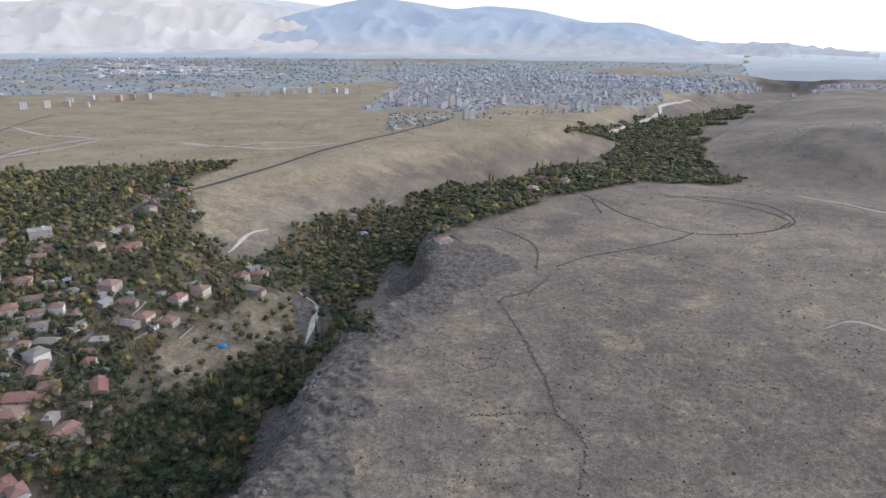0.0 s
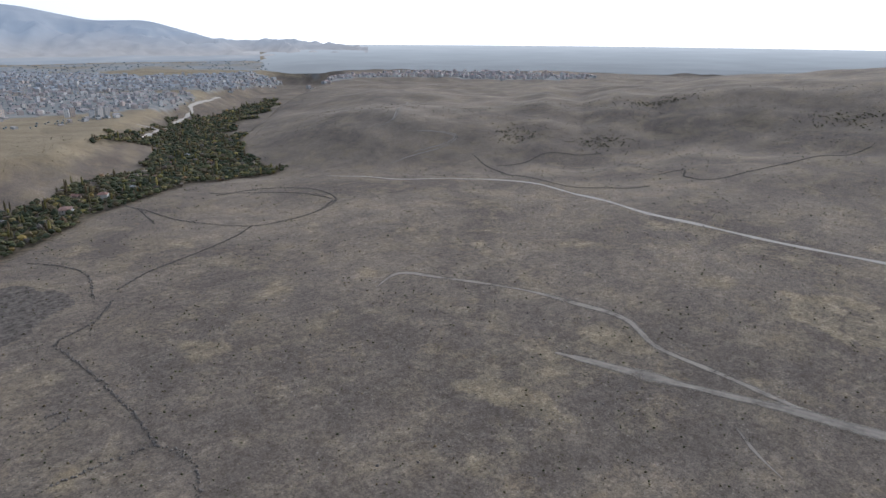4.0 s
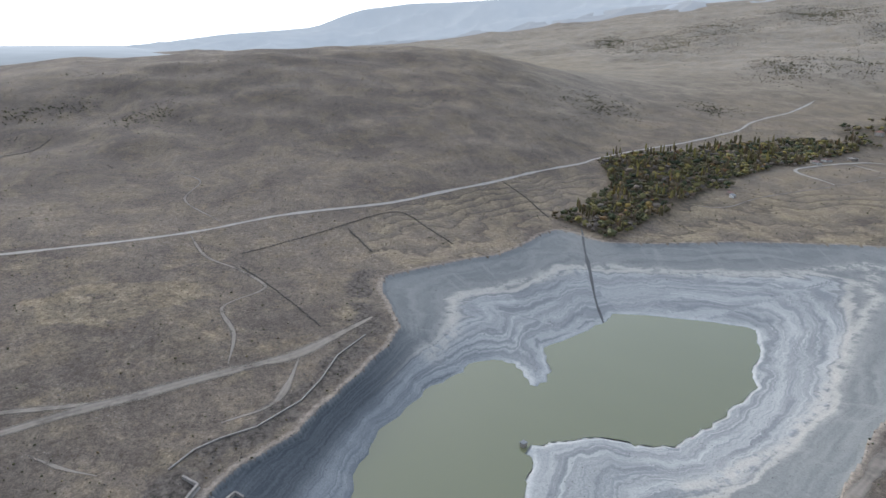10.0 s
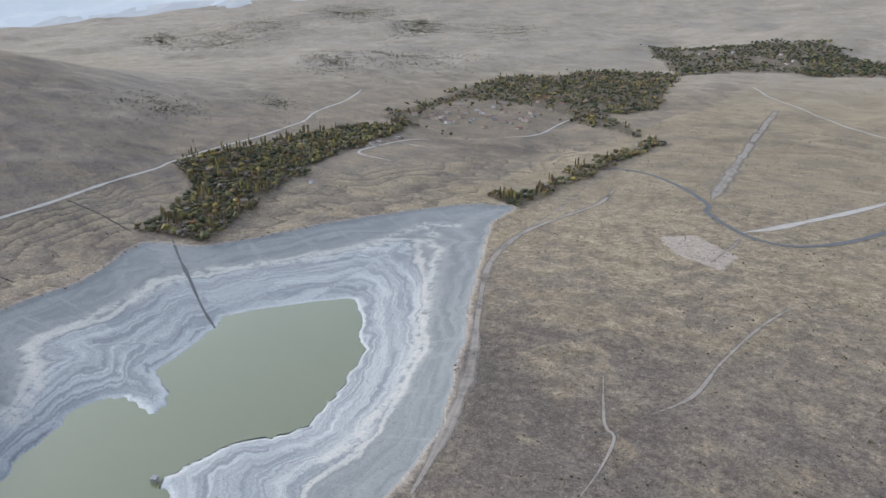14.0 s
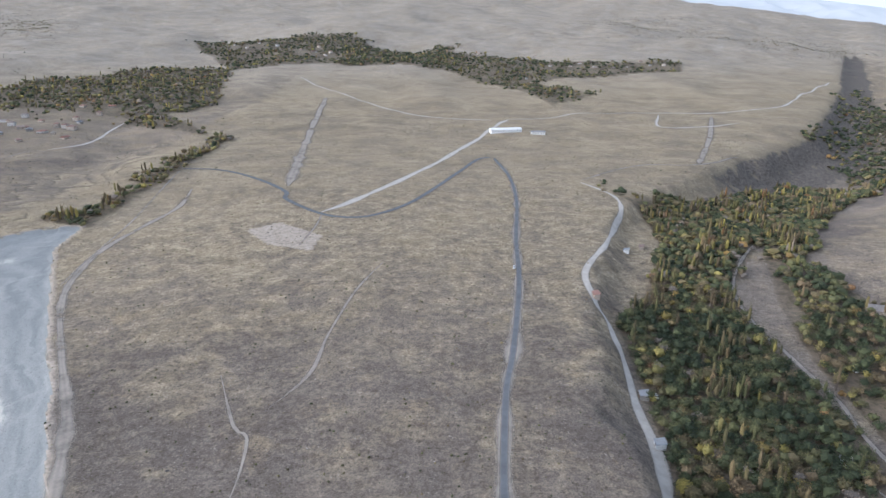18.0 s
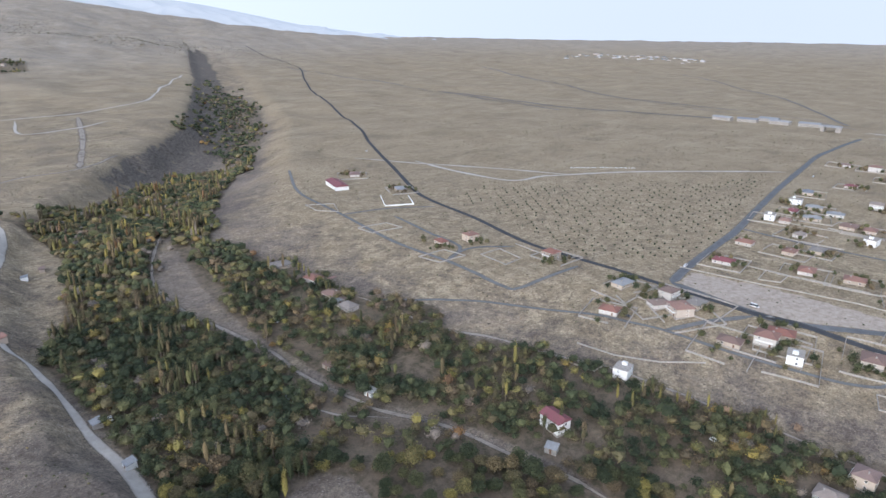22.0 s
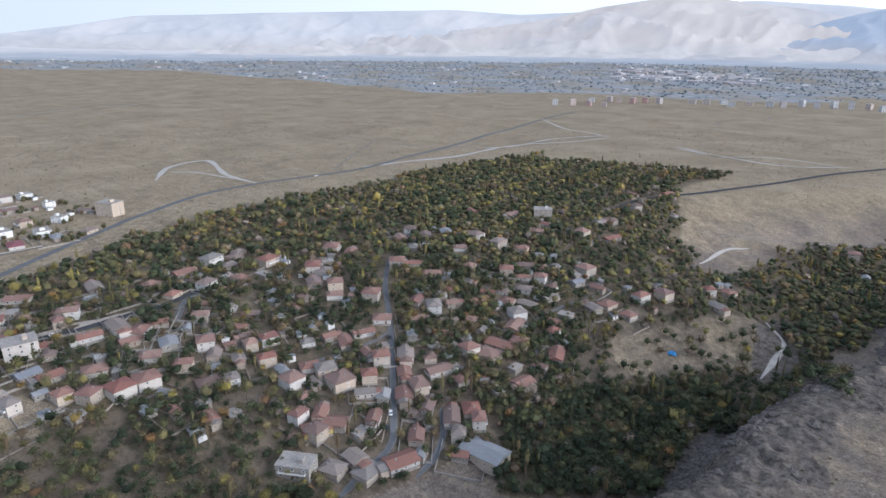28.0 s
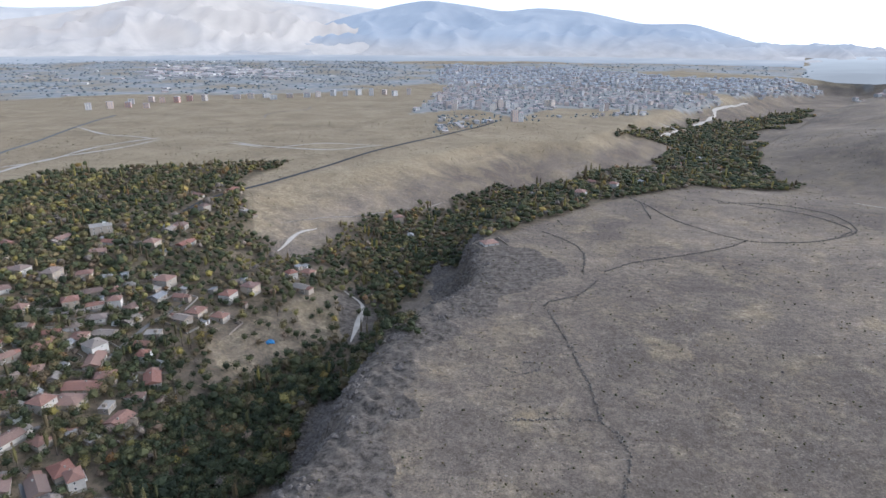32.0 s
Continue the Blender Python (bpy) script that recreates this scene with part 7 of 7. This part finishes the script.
# rows of matching blocks along the edge of the city
for (x0, y0), (x1, y1), n, kind in (((-735, 1318), (-612, 1400), 6, 4), ((-560, 1438), (-425, 1478), 6, 1), ((-400, 1500), (-190, 1600), 8, 0), ((-770, 1235), (-690, 1262), 4, 4)):
    for i in range(n):
        k = i / (n - 1)
        BLOCKS.put(kind, on_ground(x0 + (x1 - x0) * k + 5 * rng.randn(), y0 + (y1 - y0) * k + 12 * rng.randn(), 0.4 + 0.3 * rng.randn()), "apartment rows", (0.62, 0.62, 0.34 + 0.14 * rng.rand()))
for x, y in ((-85, 1313), (-70, 1318), (-36, 1302), (-24, 1306), (6, 1292), (18, 1296), (32, 1300), (41, 1131), (52, 1136), (226, 1365), (236, 1372), (262, 1338), (274, 1336), (288, 1345), (116, 1405), (128, 1400)):
    BLOCKS.put(rng.choice([0, 2]), on_ground(x, y, 0.3 + 0.2 * rng.randn()), "apartment towers", (0.5, 0.5, 0.36 + 0.16 * rng.rand()))
for area, gap, odds in (("city_mid", 46, 0.4), ("city_dense", 70, 0.35), ("city_east", 64, 0.4)):
    x, y = spread(area, gap, 8)
    for a, b in zip(x, y):
        if rng.rand() < odds and len([1 for q in BLOCKS.made if q]) and math.hypot(a, b) < 3200:
            BLOCKS.put(rng.choice([0, 1, 2, 3]), on_ground(a, b, 0.3 + 0.3 * rng.randn()), "apartment blocks of the city", (0.44, 0.44, 0.2 + 0.22 * rng.rand() ** 2))


def low_blocks(name, places, wide, high, seed, label, materials=(CITY_WALL, CITY_ROOF)):
    """Many small buildings with pitched roofs as one mesh."""
    r = np.random.RandomState(seed)
    n = len(places)
    w, d = wide * (0.7 + 0.7 * r.rand(n)), wide * (0.6 + 0.5 * r.rand(n))
    h = high * (0.5 + 0.9 * r.rand(n) ** 1.5)
    a = 0.3 + 0.25 * r.randn(n) + r.choice([0, 1.571], n)
    base = np.array([(-1, -1, 0), (1, -1, 0), (1, 1, 0), (-1, 1, 0), (-1, -1, 1), (1, -1, 1), (1, 1, 1), (-1, 1, 1), (-.6, 0, 1.18), (.6, 0, 1.18)], float)
    v = base[None] * np.stack([w / 2, d / 2, h], 1)[:, None]
    c, s = np.cos(a)[:, None], np.sin(a)[:, None]
    v = np.stack([v[..., 0] * c - v[..., 1] * s, v[..., 0] * s + v[..., 1] * c, v[..., 2]], -1)
    v += np.column_stack([places, sheet_z(places[:, 0], places[:, 1]) - 0.5])[:, None]
    f = np.array([(0, 1, 5, 4), (1, 2, 6, 5), (2, 3, 7, 6), (3, 0, 4, 7), (4, 5, 9, 8), (6, 7, 8, 9), (5, 6, 9, 9), (7, 4, 8, 8)])
    tri = np.array([t for q in f for t in ((q[0], q[1], q[2]), (q[0], q[2], q[3])) if len(set(t)) == 3])
    roof = np.array([1 if i >= 8 else 0 for i in range(len(tri))])
    ob = sheet(name, v.reshape(-1, 3), (tri[None] + 10 * np.arange(n)[:, None, None]).reshape(-1, 3), materials[0], False)
    ob.data.materials.append(materials[1])
    ob.data.polygons.foreach_set("material_index", np.tile(roof, n).astype(np.int32))
    return tagged(ob, label, "buildings", kind="stuff")


def tinted(name, stops):
    s = Shader(name, 0.8, 0.2)
    return s.paint(s.ramp(s.island(), *stops))


FAR_WALL = tinted("far_building_walls", [(0.0, (0.66, 0.64, 0.61)), (0.3, (0.38, 0.375, 0.375)), (0.6, (0.50, 0.425, 0.38)), (0.8, (0.31, 0.32, 0.335)), (1.0, (0.56, 0.545, 0.53))])
for area, gap, wide, high, seed in (("city_dense", 17, 10, 8, 1), ("city_mid", 20, 9, 6, 2), ("city_low", 16, 9, 4.5, 3), ("city_east", 22, 10, 9, 4), ("works", 34, 28, 7, 5), ("far_village", 44, 15, 3.5, 7), ("belt", 62, 16, 5, 6)):
    x, y = spread(area, gap, 40 + seed)
    m = (np.hypot(x, y) < 3600) & (rng.rand(len(x)) < (0.16 if area == "belt" else 0.35 if area == "city_low" else 0.66))
    low_blocks("distant_buildings", np.column_stack([x, y])[m], wide, high, seed, "close-set pale buildings of the far city", (FAR_WALL, CITY_ROOF))
rows = []
for area, gap, odds in (("city_low", 10, 0.55), ("city_mid", 20, 0.6), ("belt", 24, 0.36), ("belt_b", 28, 0.32), ("city_dense", 26, 0.55), ("far_village", 34, 0.6)):
    x, y = spread(area, gap, 60)
    m = (np.hypot(x, y) < 3300) & (rng.rand(len(x)) < odds * (1 + 1.2 * ripple(x, y, 150, 70)))
    x, y = x[m], y[m]
    n = len(x)
    h = 4 + 4 * rng.rand(n)
    rows.append(np.column_stack([x, y, h, h * (0.5 if area[:4] == "city" else 0.95), h * 0.1, np.clip(0.05 + 0.12 * rng.rand(n), 0, 1), 0 * x]))
far_trees = np.concatenate(rows)
p = np.column_stack([far_trees[:, 0], far_trees[:, 1], sheet_z(far_trees[:, 0], far_trees[:, 1])])
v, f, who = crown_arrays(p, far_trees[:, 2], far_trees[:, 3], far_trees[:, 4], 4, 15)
ob = sheet("plain_trees", v, f, HAZED_LEAF)
tagged(ob, "tree belts and orchards on the far plain, haze in their colour", "trees", kind="stuff")


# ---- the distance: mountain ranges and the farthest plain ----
def hazed_range_material(name, low, high, patch, patch_at, scale, glow=1.0, foot=None):
    """Far slopes with the haze before them painted into their colour and glow."""
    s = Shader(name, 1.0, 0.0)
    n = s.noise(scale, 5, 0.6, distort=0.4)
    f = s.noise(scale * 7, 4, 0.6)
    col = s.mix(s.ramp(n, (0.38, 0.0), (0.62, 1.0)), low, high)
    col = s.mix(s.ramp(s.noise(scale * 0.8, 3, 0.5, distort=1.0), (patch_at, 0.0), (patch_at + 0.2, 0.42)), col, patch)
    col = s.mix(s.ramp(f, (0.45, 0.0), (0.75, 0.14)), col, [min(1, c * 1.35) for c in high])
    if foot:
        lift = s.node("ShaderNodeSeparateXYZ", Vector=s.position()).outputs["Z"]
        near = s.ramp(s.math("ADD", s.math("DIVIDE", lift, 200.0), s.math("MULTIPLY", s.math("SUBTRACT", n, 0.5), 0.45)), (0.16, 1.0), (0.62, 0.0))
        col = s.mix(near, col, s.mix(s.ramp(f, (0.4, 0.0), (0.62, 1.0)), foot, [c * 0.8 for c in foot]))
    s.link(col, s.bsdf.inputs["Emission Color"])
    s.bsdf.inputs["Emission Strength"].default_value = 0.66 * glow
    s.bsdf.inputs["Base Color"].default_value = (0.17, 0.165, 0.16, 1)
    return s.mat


def mountain_range(name, skyline, foot, crest, material, folds, seed, label):
    """A range whose skyline runs through (bearing, elevation in degrees) as seen from the plateau."""
    b = np.arange(skyline[0][0], skyline[-1][0], 0.2)
    el = np.interp(b, [p[0] for p in skyline], [p[1] for p in skyline])
    k = np.ones(9) / 9
    el = np.convolve(np.pad(el, 4, mode="edge"), k, "valid")
    rng = np.random.RandomState(seed)
    t = np.concatenate([np.linspace(0, 1, 26), [1.06, 1.15]])
    bb, tt = np.meshgrid(np.radians(b), t, indexing="ij")
    r = foot + (crest - foot) * tt
    top = EYE_Z + crest * np.tan(np.radians(el))[:, None]
    x, y = r * np.sin(bb), r * np.cos(bb)
    z0 = terrain(x, y) - 6
    shape = np.where(tt <= 1, tt ** 1.25, 1 - (tt - 1) * 4)
    fold = folds * (1.1 - 3.2 * np.abs(ripple(x, y, 620, seed)) - 1.3 * np.abs(ripple(x, y, 230, seed + 1))) * np.clip(tt * (1 - tt) * 4, 0, 1)
    z = z0 + (top - z0) * shape + fold
    ob = sheet(name, np.stack([x, y, z], -1).reshape(-1, 3), grid_faces(len(b), len(t), False), material)
    return tagged(ob, label, "mountains", kind="structure")


def hazed_plain_material(name, stops, scale):
    """The farthest plain: painted haze that glows brighter and paler with distance."""
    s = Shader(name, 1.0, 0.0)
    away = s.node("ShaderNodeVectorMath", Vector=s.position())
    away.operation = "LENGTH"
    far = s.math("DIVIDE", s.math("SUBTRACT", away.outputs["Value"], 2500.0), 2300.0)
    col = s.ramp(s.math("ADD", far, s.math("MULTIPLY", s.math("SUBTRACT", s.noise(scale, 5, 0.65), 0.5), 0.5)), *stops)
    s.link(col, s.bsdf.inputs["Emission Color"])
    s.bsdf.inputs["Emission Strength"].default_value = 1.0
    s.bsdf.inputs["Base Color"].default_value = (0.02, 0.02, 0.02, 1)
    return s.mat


BLUE_RANGE = hazed_range_material("blue_range", (0.27, 0.315, 0.385), (0.355, 0.395, 0.455), (0.29, 0.34, 0.415), 0.50, 0.002, foot=(0.46, 0.425, 0.405))
# sunlight and cloud shadow are painted into this range's colours
SUNNY_RANGE = hazed_range_material("painted_sunlit_range", (0.46, 0.39, 0.34), (0.62, 0.535, 0.455), (0.29, 0.325, 0.39), 0.47, 0.0017, foot=(0.58, 0.52, 0.47))
PALE_RANGE = hazed_range_material("pale_range", (0.46, 0.455, 0.46), (0.60, 0.56, 0.525), (0.40, 0.42, 0.455), 0.52, 0.0018, foot=(0.50, 0.455, 0.41))
SOUTH_RANGE = hazed_range_material("south_range", (0.44, 0.46, 0.48), (0.49, 0.50, 0.505), (0.40, 0.425, 0.45), 0.50, 0.0012)
FAR_PLAIN = hazed_plain_material("far_plain", [(0.2, (0.27, 0.285, 0.30)), (0.42, (0.35, 0.35, 0.355)), (0.55, (0.47, 0.44, 0.42)), (0.8, (0.55, 0.51, 0.485))], 0.004)
HAZE_PLAIN = hazed_plain_material("glowing_plain", [(0.0, (0.27, 0.272, 0.272)), (0.22, (0.33, 0.335, 0.335)), (0.5, (0.40, 0.405, 0.405)), (0.85, (0.52, 0.52, 0.515))], 0.004)
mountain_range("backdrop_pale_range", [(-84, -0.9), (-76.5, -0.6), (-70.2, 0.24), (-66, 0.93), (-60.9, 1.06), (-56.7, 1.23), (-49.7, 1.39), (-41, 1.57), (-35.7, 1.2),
               (-31, 1.4), (-17.7, 2.2), (-11.5, 1.75), (-7, 1.2), (-2, 0.2)], 4000, 4780, PALE_RANGE, 30, 3, "mountains far beyond the plain, painted pale with glowing haze")
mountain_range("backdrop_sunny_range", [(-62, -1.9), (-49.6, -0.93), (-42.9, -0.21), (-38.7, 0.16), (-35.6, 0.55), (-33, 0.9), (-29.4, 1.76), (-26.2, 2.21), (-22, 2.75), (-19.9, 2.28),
               (-16.9, 1.88), (-14.2, 1.59), (-11.5, 0.95), (-9.2, 0.29), (-5.9, -0.84), (-3, -1.9)], 3500, 4500, SUNNY_RANGE, 60, 5, "bare mountain slopes with painted sunlight, cloud shadow and haze")
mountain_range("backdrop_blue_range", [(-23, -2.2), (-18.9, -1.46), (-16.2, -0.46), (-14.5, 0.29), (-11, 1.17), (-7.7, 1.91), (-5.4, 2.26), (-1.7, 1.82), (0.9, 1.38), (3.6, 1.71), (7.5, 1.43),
               (12, 0.47), (15.8, 0.54), (18.3, -0.17), (21.1, -0.98), (24.1, -0.9), (27, -0.86), (29.3, -1.3), (33, -1.9)], 3450, 4350, BLUE_RANGE, 45, 7, "mountain range behind the city, painted blue-grey with glowing haze")
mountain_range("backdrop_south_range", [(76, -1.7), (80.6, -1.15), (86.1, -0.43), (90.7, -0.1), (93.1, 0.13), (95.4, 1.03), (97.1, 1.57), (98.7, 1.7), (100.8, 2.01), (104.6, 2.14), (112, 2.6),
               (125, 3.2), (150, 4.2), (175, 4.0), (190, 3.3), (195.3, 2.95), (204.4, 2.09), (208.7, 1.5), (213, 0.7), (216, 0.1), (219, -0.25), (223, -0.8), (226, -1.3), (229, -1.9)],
               4150, 4700, SOUTH_RANGE, 25, 9, "hills rising to the south, painted grey-blue with glowing haze")
# foothill greys include the haze in front of them
NEAR_RANGE = hazed_range_material("near_range", (0.33, 0.335, 0.345), (0.38, 0.375, 0.37), (0.30, 0.31, 0.325), 0.50, 0.0018)
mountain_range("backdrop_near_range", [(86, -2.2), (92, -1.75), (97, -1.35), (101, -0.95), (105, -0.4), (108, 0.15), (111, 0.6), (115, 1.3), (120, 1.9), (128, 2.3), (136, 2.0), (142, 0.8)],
               4050, 4350, NEAR_RANGE, 22, 12, "foothills before the southern hills, painted grey with glowing haze")
# glowing sheets laid over the far ground in place of haze
for name, b0, b1, r0, material, label in (("backdrop_far_plain", -100, 24, 3150, FAR_PLAIN, "banded plain sheet below the mountains, glowing with painted haze"),
                                          ("backdrop_bright_plain", 21, 84, 2550, HAZE_PLAIN, "plain sheet towards the low sun, glowing with bright painted haze")):
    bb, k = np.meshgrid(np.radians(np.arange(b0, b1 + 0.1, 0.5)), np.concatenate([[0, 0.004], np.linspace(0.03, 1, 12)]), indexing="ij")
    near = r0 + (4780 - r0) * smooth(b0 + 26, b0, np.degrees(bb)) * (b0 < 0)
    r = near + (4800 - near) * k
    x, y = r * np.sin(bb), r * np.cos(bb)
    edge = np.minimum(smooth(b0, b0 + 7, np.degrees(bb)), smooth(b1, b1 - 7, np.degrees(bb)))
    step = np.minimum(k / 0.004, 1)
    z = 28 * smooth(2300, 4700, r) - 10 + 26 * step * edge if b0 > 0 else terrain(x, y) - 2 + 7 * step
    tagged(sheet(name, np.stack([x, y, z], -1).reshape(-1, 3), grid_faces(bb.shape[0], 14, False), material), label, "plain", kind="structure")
